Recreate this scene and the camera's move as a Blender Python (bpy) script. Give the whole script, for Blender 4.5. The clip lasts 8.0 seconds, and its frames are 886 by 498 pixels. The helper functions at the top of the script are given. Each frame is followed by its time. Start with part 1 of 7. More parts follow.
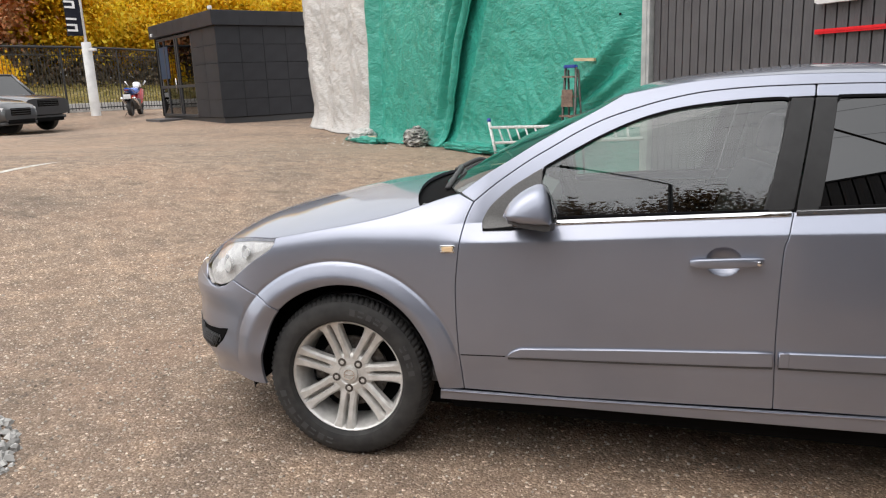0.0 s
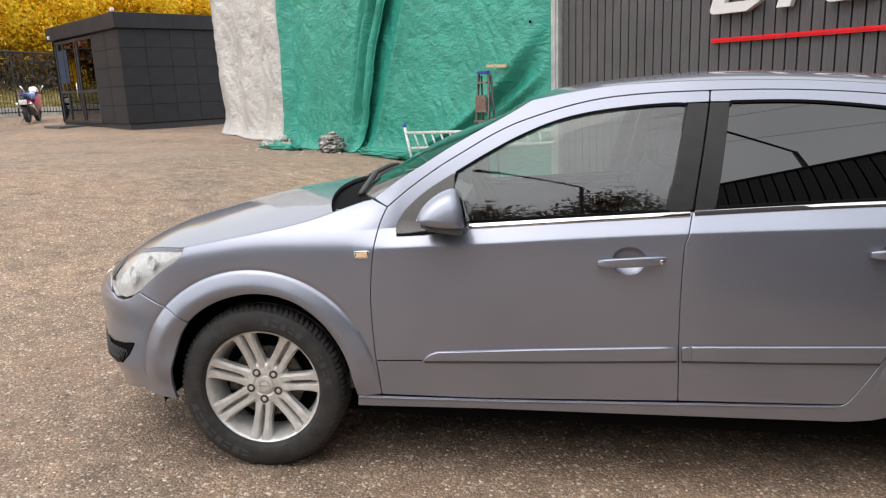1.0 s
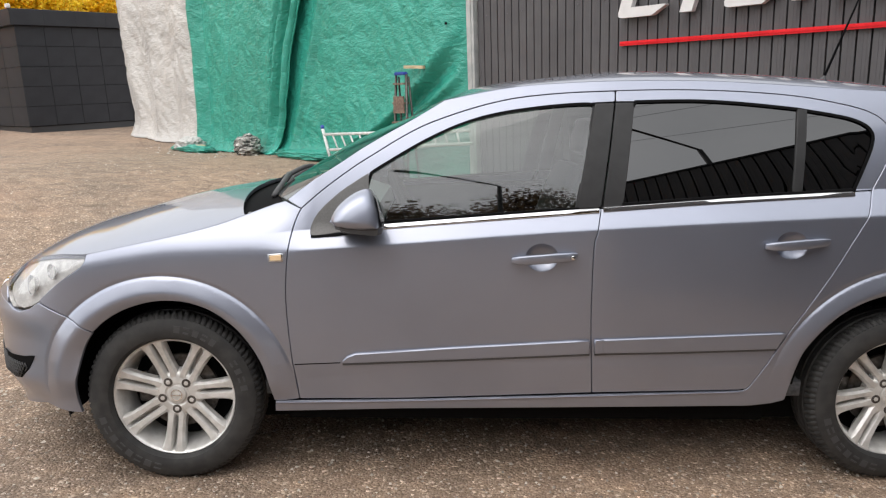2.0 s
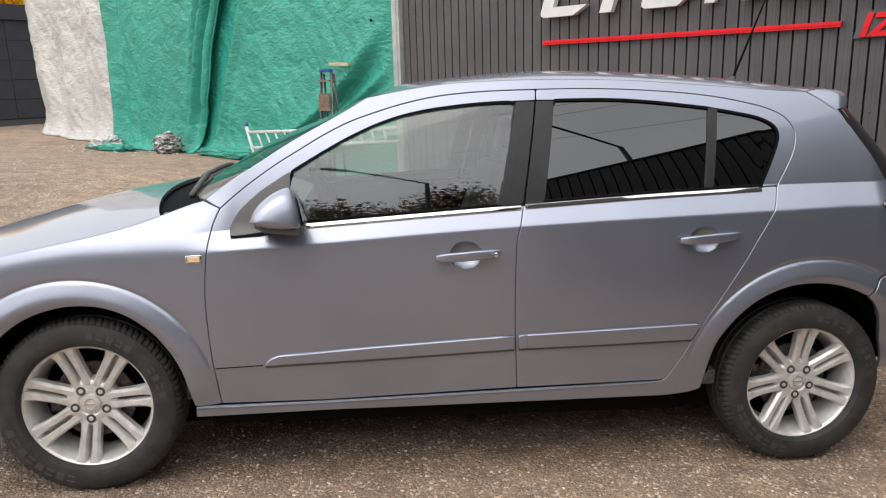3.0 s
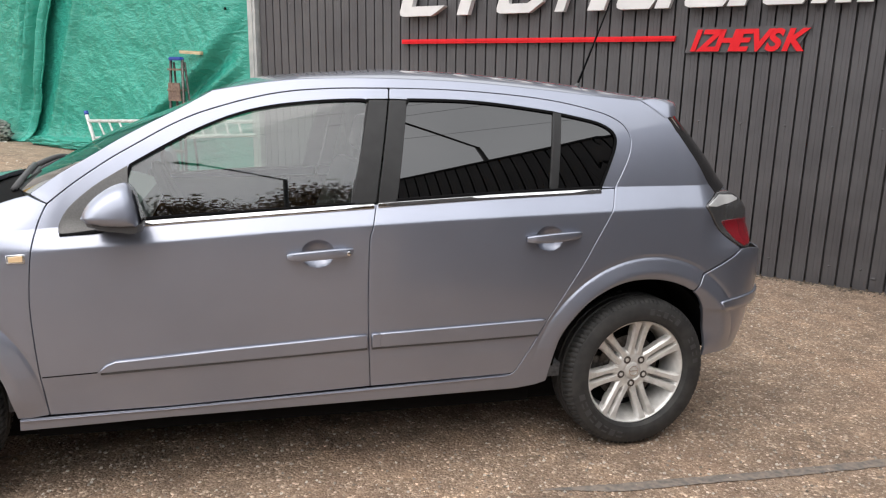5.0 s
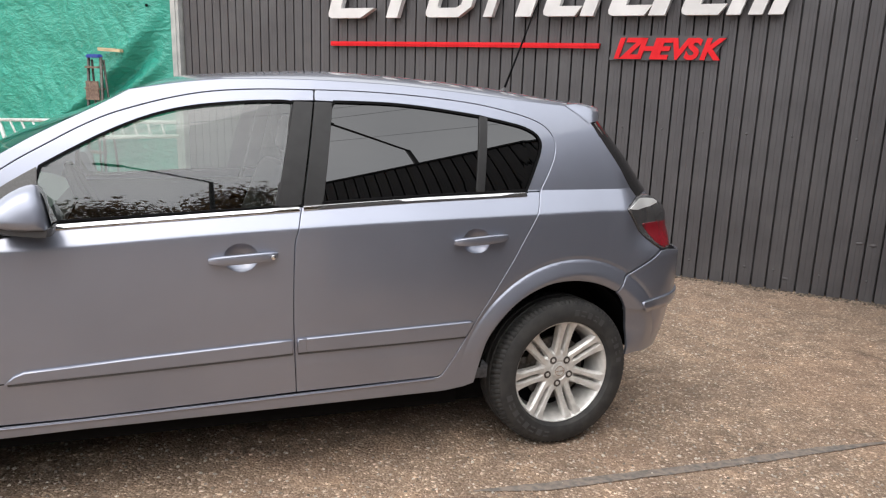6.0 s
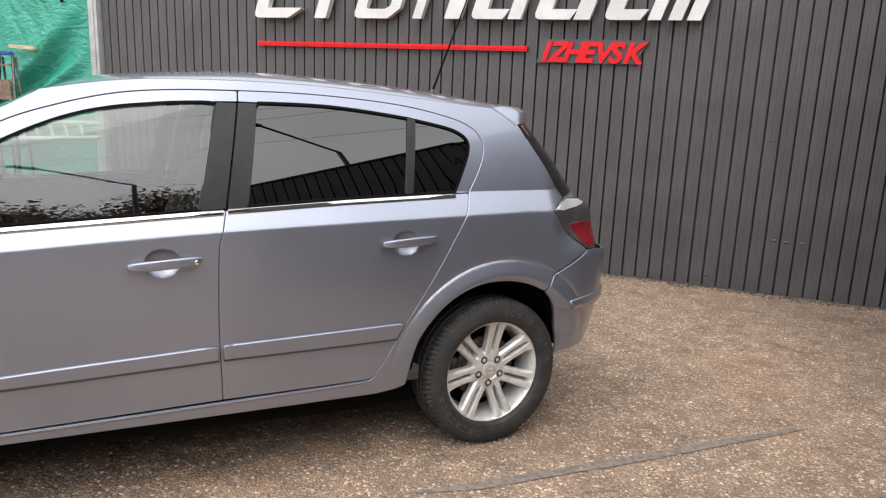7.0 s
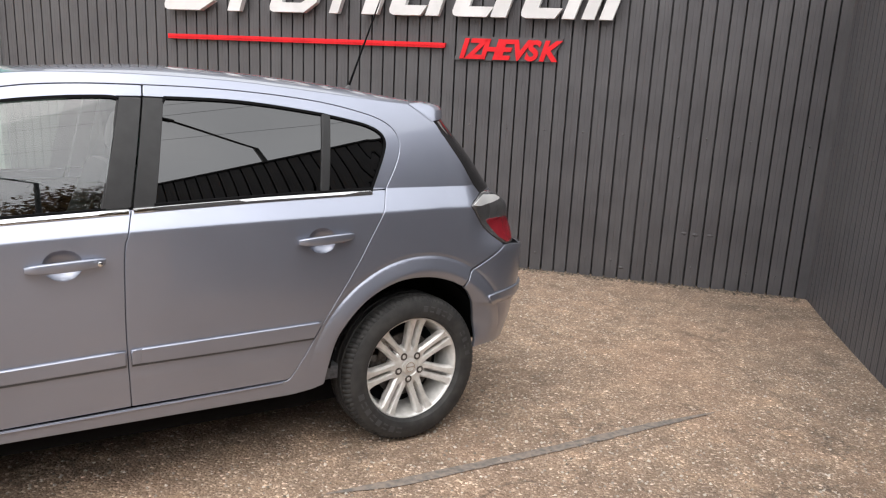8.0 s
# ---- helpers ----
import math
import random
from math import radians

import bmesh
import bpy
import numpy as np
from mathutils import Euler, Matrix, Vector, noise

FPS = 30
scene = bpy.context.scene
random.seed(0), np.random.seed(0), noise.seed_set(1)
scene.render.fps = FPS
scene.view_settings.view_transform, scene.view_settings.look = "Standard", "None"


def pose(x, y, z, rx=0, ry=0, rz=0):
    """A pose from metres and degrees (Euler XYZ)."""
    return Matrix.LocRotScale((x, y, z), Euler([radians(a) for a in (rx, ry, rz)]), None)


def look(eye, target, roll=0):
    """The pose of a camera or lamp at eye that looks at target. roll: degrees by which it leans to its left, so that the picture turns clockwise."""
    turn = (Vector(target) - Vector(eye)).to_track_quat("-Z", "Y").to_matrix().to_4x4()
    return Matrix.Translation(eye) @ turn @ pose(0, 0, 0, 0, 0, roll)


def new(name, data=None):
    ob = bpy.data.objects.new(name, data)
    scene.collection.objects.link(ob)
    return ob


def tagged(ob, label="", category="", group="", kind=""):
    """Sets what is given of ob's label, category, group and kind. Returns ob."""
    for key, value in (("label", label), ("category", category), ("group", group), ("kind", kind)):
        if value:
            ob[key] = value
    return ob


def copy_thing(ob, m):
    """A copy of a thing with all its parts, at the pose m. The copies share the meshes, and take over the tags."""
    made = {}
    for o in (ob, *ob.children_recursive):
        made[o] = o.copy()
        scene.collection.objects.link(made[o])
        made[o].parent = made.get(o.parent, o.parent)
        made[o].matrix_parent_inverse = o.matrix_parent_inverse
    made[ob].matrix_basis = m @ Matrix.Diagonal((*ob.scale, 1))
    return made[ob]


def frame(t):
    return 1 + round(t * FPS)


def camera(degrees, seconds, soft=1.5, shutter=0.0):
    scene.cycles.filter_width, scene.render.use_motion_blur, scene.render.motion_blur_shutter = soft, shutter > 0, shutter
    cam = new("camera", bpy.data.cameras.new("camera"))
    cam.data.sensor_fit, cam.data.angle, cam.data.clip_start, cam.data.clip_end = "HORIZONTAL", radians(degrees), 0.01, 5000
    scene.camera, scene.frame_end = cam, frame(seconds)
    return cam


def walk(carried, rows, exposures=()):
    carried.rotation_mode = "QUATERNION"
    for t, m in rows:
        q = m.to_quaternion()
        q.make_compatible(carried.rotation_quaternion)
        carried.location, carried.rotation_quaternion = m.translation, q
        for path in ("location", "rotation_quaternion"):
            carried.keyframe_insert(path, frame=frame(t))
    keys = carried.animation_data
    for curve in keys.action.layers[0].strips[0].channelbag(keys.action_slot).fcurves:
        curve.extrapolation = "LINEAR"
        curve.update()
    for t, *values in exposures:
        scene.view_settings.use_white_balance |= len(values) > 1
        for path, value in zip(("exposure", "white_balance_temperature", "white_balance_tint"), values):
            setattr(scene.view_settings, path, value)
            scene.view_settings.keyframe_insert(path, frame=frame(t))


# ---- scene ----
EXPOSURES = [(0.0, 0.32), (1.5, 0.37), (4.5, 0.53), (6.5, 0.68), (8.0, 0.79)]
cam = camera(62.7, 8.0, soft=1.2)
PATH = [
    (0.0, -0.3442, -3.243, 1.4746, 77.097, 2.284, 12.247),
    (0.5, -0.3351, -3.2412, 1.4739, 77.245, 2.134, 9.041),
    (1.0, -0.3253, -3.2468, 1.4738, 77.274, 2.134, 5.783),
    (1.5, -0.3122, -3.2502, 1.4697, 77.255, 2.084, 2.616),
    (3.0, -0.2791, -3.2441, 1.4691, 76.793, 1.636, -5.939),
    (3.5, -0.267, -3.2453, 1.4729, 76.598, 1.195, -8.477),
    (4.0, -0.2604, -3.2442, 1.4659, 76.719, 0.626, -11.074),
    (4.5, -0.2544, -3.2432, 1.4734, 76.549, -0.132, -13.769),
    (6.0, -0.2256, -3.2454, 1.4727, 76.839, -1.768, -21.684),
    (6.5, -0.2199, -3.2468, 1.4698, 77.059, -1.995, -24.266),
    (7.0, -0.2079, -3.2506, 1.4755, 77.113, -2.187, -26.897),
    (7.5, -0.198, -3.2555, 1.4715, 77.211, -2.395, -29.864),
    (8.0, -0.185, -3.2581, 1.476, 77.085, -2.681, -32.943),
]
walk(cam, [(t, pose(x, y, z, rx, ry, rz)) for t, x, y, z, rx, ry, rz in PATH], EXPOSURES)

# ---- world and light: an overcast autumn day ----
world = bpy.data.worlds.new("world")
scene.world = world
world.use_nodes = True
wn, wl = world.node_tree.nodes, world.node_tree.links
wn.clear()
sky = wn.new("ShaderNodeTexSky")
sky.sky_type, sky.sun_disc = "NISHITA", False
sky.sun_elevation, sky.sun_rotation = radians(60), radians(215)
sky.air_density, sky.dust_density, sky.ozone_density = 1.0, 4.0, 1.0
cloud = wn.new("ShaderNodeTexNoise")
cloud.inputs["Scale"].default_value, cloud.inputs["Detail"].default_value = 2.2, 5.0
cloud_ramp = wn.new("ShaderNodeValToRGB")
cloud_ramp.color_ramp.elements[0].position, cloud_ramp.color_ramp.elements[0].color = 0.3, (6.9, 6.95, 7.0, 1)
cloud_ramp.color_ramp.elements[1].position, cloud_ramp.color_ramp.elements[1].color = 0.7, (8.9, 8.85, 8.8, 1)
wmix = wn.new("ShaderNodeMix")
wmix.data_type = "RGBA"
wmix.inputs["Factor"].default_value = 0.82
wbg = wn.new("ShaderNodeBackground")
wbg.inputs["Strength"].default_value = 0.165
wout = wn.new("ShaderNodeOutputWorld")
wl.new(cloud.outputs["Fac"], cloud_ramp.inputs["Fac"])
wl.new(sky.outputs["Color"], wmix.inputs["A"])
wl.new(cloud_ramp.outputs["Color"], wmix.inputs["B"])
# the cloud is thinner, and brighter, towards the sun
wco, wdot, wrange, wtone = wn.new("ShaderNodeTexCoord"), wn.new("ShaderNodeVectorMath"), wn.new("ShaderNodeMapRange"), wn.new("ShaderNodeVectorMath")
wdot.operation, wtone.operation = "DOT_PRODUCT", "MULTIPLY"
wdot.inputs[1].default_value = (-0.42, -0.77, 0.48)
wrange.inputs["From Min"].default_value, wrange.inputs["From Max"].default_value = -0.7, 1.0
wrange.inputs["To Min"].default_value, wrange.inputs["To Max"].default_value = 0.60, 1.42
wl.new(wco.outputs["Generated"], wdot.inputs[0])
wl.new(wdot.outputs["Value"], wrange.inputs["Value"])
wl.new(wmix.outputs["Result"], wtone.inputs[0])
wl.new(wrange.outputs["Result"], wtone.inputs[1])
wl.new(wtone.outputs["Vector"], wbg.inputs["Color"])
wl.new(wbg.outputs["Background"], wout.inputs["Surface"])
sun = new("sun", bpy.data.lights.new("sun", "SUN"))
sun.data.energy, sun.data.angle, sun.data.color = 0.5, radians(60), (1.0, 0.97, 0.93)
sun.matrix_world = look((-4.2, -4.6, 15), (0, 0, 0))


# ---- building helpers ----
def part(name, bm, material, parent=None, label="", smooth=True):
    """One mesh object from a bmesh, under a thing or a part."""
    me = bpy.data.meshes.new(name)
    for f in bm.faces:
        f.smooth = smooth
    layer = bm.verts.layers.float_vector.get("true_normal")
    if smooth and not layer:
        for e in bm.edges:
            if len(e.link_faces) == 2 and e.calc_face_angle(0.0) > 0.65:
                e.smooth = False
    kept = [Vector(v[layer]) for v in bm.verts] if layer else None
    if layer:
        bm.verts.layers.float_vector.remove(layer)
    bm.to_mesh(me)
    bm.free()
    if material:
        me.materials.append(material)
    if kept:
        me.normals_split_custom_set_from_vertices([k if k.length > 0.5 else v.normal.copy() for k, v in zip(kept, me.vertices)])
    ob = new(name, me)
    ob.parent = parent
    if label:
        ob["label"] = label
    return ob


def empty(name, m=None):
    ob = new(name)
    ob.empty_display_size = 0.2
    if m is not None:
        ob.matrix_world = m
    return ob


def add_box(bm, lo, hi, bevel=0.0, m=None):
    made = bmesh.ops.create_cube(bm, size=1.0)["verts"]
    for v in made:
        for i in range(3):
            v.co[i] = lo[i] + (v.co[i] + 0.5) * (hi[i] - lo[i])
    if bevel:
        edges = list({e for v in made for e in v.link_edges})
        done = bmesh.ops.bevel(bm, geom=edges, offset=bevel, segments=2, profile=0.5, affect="EDGES")
        made = [v for v in {v for f in done["faces"] for v in f.verts} | {v for v in made if v.is_valid}]
    if m is not None:
        for v in made:
            v.co = m @ v.co
    return made


def box(lo, hi, bevel=0.0):
    bm = bmesh.new()
    add_box(bm, lo, hi, bevel)
    return bm


def add_tube(bm, pts, radius, sides=8, cap=True):
    """A round bar along points; radius is one number or one a point."""
    pts = [Vector(p) for p in pts]
    rings = []
    for i, p in enumerate(pts):
        a, b = pts[max(i - 1, 0)], pts[min(i + 1, len(pts) - 1)]
        t = (b - a).normalized()
        side = t.cross(Vector((0, 0, 1)))
        if side.length < 0.05:
            side = t.cross(Vector((0, 1, 0)))
        side.normalize()
        top = side.cross(t)
        r = radius[i] if isinstance(radius, (list, tuple)) else radius
        rings.append([bm.verts.new(p + r * (math.cos(2 * math.pi * k / sides) * side + math.sin(2 * math.pi * k / sides) * top)) for k in range(sides)])
    for r, s in zip(rings, rings[1:]):
        for k in range(sides):
            bm.faces.new((r[k], r[(k + 1) % sides], s[(k + 1) % sides], s[k]))
    if cap:
        bm.faces.new(list(reversed(rings[0])))
        bm.faces.new(rings[-1])


def tube(pts, radius, sides=8):
    bm = bmesh.new()
    add_tube(bm, pts, radius, sides)
    return bm


def add_lathe(bm, profile, sides, m=None, close=False):
    """Turn (radius, height) pairs round the z axis."""
    rings = []
    for r, h in profile:
        rings.append([bm.verts.new((r * math.cos(2 * math.pi * k / sides), r * math.sin(2 * math.pi * k / sides), h)) for k in range(sides)])
    pairs = list(zip(rings, rings[1:]))
    if close:
        pairs.append((rings[-1], rings[0]))
    for r, s in pairs:
        for k in range(sides):
            bm.faces.new((r[k], r[(k + 1) % sides], s[(k + 1) % sides], s[k]))
    if m is not None:
        for ring in rings:
            for v in ring:
                v.co = m @ v.co
    return rings


def add_prism(bm, outline, lo, hi, place):
    """An outline of (a, b) pairs, from depth lo to hi; place turns (a, b, depth) into a point."""
    front = [bm.verts.new(place(a, b, lo)) for a, b in outline]
    back = [bm.verts.new(place(a, b, hi)) for a, b in outline]
    bm.faces.new(front)
    bm.faces.new(list(reversed(back)))
    n = len(front)
    for i in range(n):
        bm.faces.new((front[(i + 1) % n], front[i], back[i], back[(i + 1) % n]))


def fix(bm):
    bmesh.ops.recalc_face_normals(bm, faces=bm.faces)
    return bm


# ---- materials ----
def material(name, color, rough=0.5, metal=0.0, coat=0.0, spec=0.5):
    m = bpy.data.materials.new(name)
    m.use_nodes = True
    b = m.node_tree.nodes["Principled BSDF"]
    b.inputs["Base Color"].default_value = (*color, 1)
    b.inputs["Roughness"].default_value, b.inputs["Metallic"].default_value = rough, metal
    b.inputs["Coat Weight"].default_value, b.inputs["Coat Roughness"].default_value = coat, 0.03
    b.inputs["Specular IOR Level"].default_value = spec
    return m


def vary(m, scale, dark, light, detail=4.0, stretch=(1, 1, 1), lo=0.35, hi=0.65, bump=0.0, bump_scale=None, rough=None, seams=False):
    """Grain or stains between two colours, with fine relief, in metres."""
    n, l = m.node_tree.nodes, m.node_tree.links
    b = n["Principled BSDF"]
    co, mp, tx, rp = n.new("ShaderNodeTexCoord"), n.new("ShaderNodeMapping"), n.new("ShaderNodeTexNoise"), n.new("ShaderNodeValToRGB")
    mp.inputs["Scale"].default_value = stretch
    tx.inputs["Scale"].default_value, tx.inputs["Detail"].default_value = scale, detail
    rp.color_ramp.elements[0].position, rp.color_ramp.elements[0].color = lo, (*dark, 1)
    rp.color_ramp.elements[1].position, rp.color_ramp.elements[1].color = hi, (*light, 1)
    l.new(co.outputs["Object"], mp.inputs["Vector"])
    l.new(mp.outputs["Vector"], tx.inputs["Vector"])
    l.new(tx.outputs["Fac"], rp.inputs["Fac"])
    l.new(rp.outputs["Color"], b.inputs["Base Color"])
    if bump:
        t2, bp = n.new("ShaderNodeTexNoise"), n.new("ShaderNodeBump")
        t2.inputs["Scale"].default_value, t2.inputs["Detail"].default_value = bump_scale or scale * 6, 6.0
        bp.inputs["Strength"].default_value, bp.inputs["Distance"].default_value = 1.0, bump
        l.new(mp.outputs["Vector"], t2.inputs["Vector"])
        l.new(t2.outputs["Fac"], bp.inputs["Height"])
        l.new(bp.outputs["Normal"], b.inputs["Normal"])
    if rough:
        r2 = n.new("ShaderNodeMapRange")
        r2.inputs["To Min"].default_value, r2.inputs["To Max"].default_value = rough
        l.new(tx.outputs["Fac"], r2.inputs["Value"])
        l.new(r2.outputs["Result"], b.inputs["Roughness"])
    return m


def glass(name, color, tint=1.0, ior=1.45, rough=0.0):
    """A thin pane: a tinted see-through layer under a clear gloss."""
    m = bpy.data.materials.new(name)
    m.use_nodes = True
    n, l = m.node_tree.nodes, m.node_tree.links
    n.clear()
    out, mix, see, shine, fr = n.new("ShaderNodeOutputMaterial"), n.new("ShaderNodeMixShader"), n.new("ShaderNodeBsdfTransparent"), n.new("ShaderNodeBsdfGlossy"), n.new("ShaderNodeFresnel")
    see.inputs["Color"].default_value = (*color, 1)
    shine.inputs["Color"].default_value = (tint, tint, tint, 1)
    shine.inputs["Roughness"].default_value = rough
    fr.inputs["IOR"].default_value = ior
    l.new(fr.outputs["Fac"], mix.inputs["Fac"])
    l.new(see.outputs["BSDF"], mix.inputs[1])
    l.new(shine.outputs["BSDF"], mix.inputs[2])
    l.new(mix.outputs["Shader"], out.inputs["Surface"])
    return m


def car_paint(name, base, flake=0.55):
    m = material(name, base, 0.36, flake, 1.0)
    n, l = m.node_tree.nodes, m.node_tree.links
    b = n["Principled BSDF"]
    co, tx, rp = n.new("ShaderNodeTexCoord"), n.new("ShaderNodeTexNoise"), n.new("ShaderNodeValToRGB")
    tx.inputs["Scale"].default_value, tx.inputs["Detail"].default_value = 2.5, 8.0
    rp.color_ramp.elements[0].position, rp.color_ramp.elements[0].color = 0.3, (*[c * 0.94 for c in base], 1)
    rp.color_ramp.elements[1].position, rp.color_ramp.elements[1].color = 0.7, (*[min(1, c * 1.05) for c in base], 1)
    l.new(co.outputs["Object"], tx.inputs["Vector"])
    l.new(tx.outputs["Fac"], rp.inputs["Fac"])
    l.new(rp.outputs["Color"], b.inputs["Base Color"])
    # a film of road dust: duller towards patches of fine grain
    t2, r2 = n.new("ShaderNodeTexNoise"), n.new("ShaderNodeMapRange")
    t2.inputs["Scale"].default_value, t2.inputs["Detail"].default_value = 9.0, 10.0
    r2.inputs["From Min"].default_value, r2.inputs["From Max"].default_value = 0.35, 0.75
    r2.inputs["To Min"].default_value, r2.inputs["To Max"].default_value = 0.03, 0.11
    l.new(co.outputs["Object"], t2.inputs["Vector"])
    l.new(t2.outputs["Fac"], r2.inputs["Value"])
    l.new(r2.outputs["Result"], b.inputs["Coat Roughness"])
    return m


PAINT = car_paint("grey_metallic_paint", (0.297, 0.317, 0.385), 0.80)
PLASTIC = vary(material("dark_grey_plastic", (0.05, 0.05, 0.052), 0.5), 300, (0.045, 0.045, 0.047), (0.06, 0.06, 0.062), bump=0.0004, bump_scale=900)
PILLAR = vary(material("pillar_film", (0.022, 0.022, 0.023), 0.5, spec=0.35), 20, (0.019, 0.019, 0.020), (0.026, 0.026, 0.027))
# near-black for black parts, and for shade painted behind gaps and spokes
BLACK = material("black_parts_and_shade", (0.006, 0.006, 0.0065), 0.85, spec=0.06)
RUBBER = vary(material("tyre_rubber", (0.030, 0.030, 0.0305), 0.66, spec=0.4), 25, (0.022, 0.022, 0.0225), (0.038, 0.037, 0.036), detail=8, bump=0.0005, bump_scale=300)
# near-black for rubber seals, and for the shade painted into panel gaps
SEAL_AND_SHADE = material("rubber_seal_and_gap_shade", (0.005, 0.005, 0.0055), 0.8, spec=0.08)
ALLOY = vary(material("silver_wheel_lacquer", (0.62, 0.61, 0.59), 0.38, 0.4, 0.4), 30, (0.56, 0.55, 0.53), (0.70, 0.69, 0.67), detail=8)
STEEL_DARK = vary(material("brake_steel", (0.12, 0.11, 0.10), 0.5, 0.8), 60, (0.07, 0.06, 0.055), (0.16, 0.15, 0.14))
CHROME = material("chrome", (0.78, 0.78, 0.78), 0.08, 1.0)
CLEAR = glass("clear_glass", (0.56, 0.66, 0.60), ior=1.95)
TINT = glass("dark_tinted_glass", (0.003, 0.003, 0.004), ior=1.84)
SCREEN = glass("windscreen_glass", (0.72, 0.80, 0.76), ior=1.55)
LAMP_CLEAR = glass("lamp_lens", (0.97, 0.97, 0.97), ior=1.7)
LAMP_RED = material("red_lamp_plastic", (0.17, 0.004, 0.010), 0.2, 0, 0.8)
LAMP_SILVER = vary(material("lamp_reflector", (0.88, 0.88, 0.88), 0.22, 0.7), 60, (0.78, 0.78, 0.78), (0.92, 0.92, 0.92))
SAIL = vary(material("grey_satin_plastic", (0.10, 0.098, 0.096), 0.38), 200, (0.088, 0.086, 0.085), (0.112, 0.110, 0.108), bump=0.0003, bump_scale=900)
LAMP_SMOKE = material("smoked_lamp_plastic", (0.07, 0.07, 0.072), 0.15, 0.2, 1.0)
LAMP_GREY = material("grey_lamp_plastic", (0.50, 0.50, 0.50), 0.2, 0.2, 0.6)
# opaque white stands in for sky reflected by the lamp's chrome
LAMP_WHITE = vary(material("sky_white_lamp_plastic", (0.85, 0.85, 0.84), 0.3, 0.0, 1.0), 45, (0.70, 0.70, 0.70), (0.90, 0.90, 0.89))
AMBER = material("amber_lamp", (0.74, 0.52, 0.30), 0.2, 0, 1.0)
CLOTH = vary(material("seat_cloth", (0.09, 0.09, 0.095), 0.9), 60, (0.07, 0.07, 0.075), (0.13, 0.13, 0.135), bump=0.001, bump_scale=400)
TRIM = material("interior_trim", (0.22, 0.23, 0.23), 0.7)

# ---- the yard: level lines of the building run along ALONG, AWAY points into it ----
ALONG, AWAY = Vector((0.668033, -0.744132, 0)), Vector((0.744132, 0.668033, 0))
WALL_P, WALL_Z = 4.24, -0.2
SIDE = Matrix(((ALONG.x, AWAY.x, 0, 0), (ALONG.y, AWAY.y, 0, 0), (0, 0, 1, 0), (0, 0, 0, 1)))


def ease(a, b, x):
    t = min(1.0, max(0.0, (x - a) / (b - a)))
    return t * t * (3 - 2 * t)


def ground_z(x, y):
    """Height of the ground: it falls towards the building and climbs towards the gate."""
    p, a = AWAY.x * x + AWAY.y * y, ALONG.x * x + ALONG.y * y
    q = min(max(p, -7.0), 4.3)
    near = -0.059 * q + (0.0069 * (q - 1) ** 2 if q > 1 else 0.0)
    near *= 1 - 0.7 * ease(-9, -18, a)
    climb = 0.60 * ease(-1.5, -8.0, a) - 0.08 * ease(-9, -12.5, a) + 0.38 * ease(-13, -27, a)
    climb -= 0.45 * math.exp(-((x + 18.0) ** 2 + (y - 16.0) ** 2) / 18.0)
    climb -= 0.075 * ease(1.6, 3.8, p) * ease(-4.2, -6.5, a) * (1 - 0.4 * ease(-11, -16, a))
    for wx, wy, up in ((-1.3, -0.75, 0.004), (1.3, -0.75, 0.011), (-1.3, 0.75, 0.004), (1.3, 0.75, 0.011)):
        climb += up * math.exp(-((x - wx) ** 2 + (y - wy) ** 2) / 0.25)
    return near + climb


def on_wall(a, z, out=0.0):
    """A point on the building's face: a metres along, at height z, so far out of it."""
    v = ALONG * a + AWAY * (WALL_P - out)
    return Vector((v.x, v.y, z))


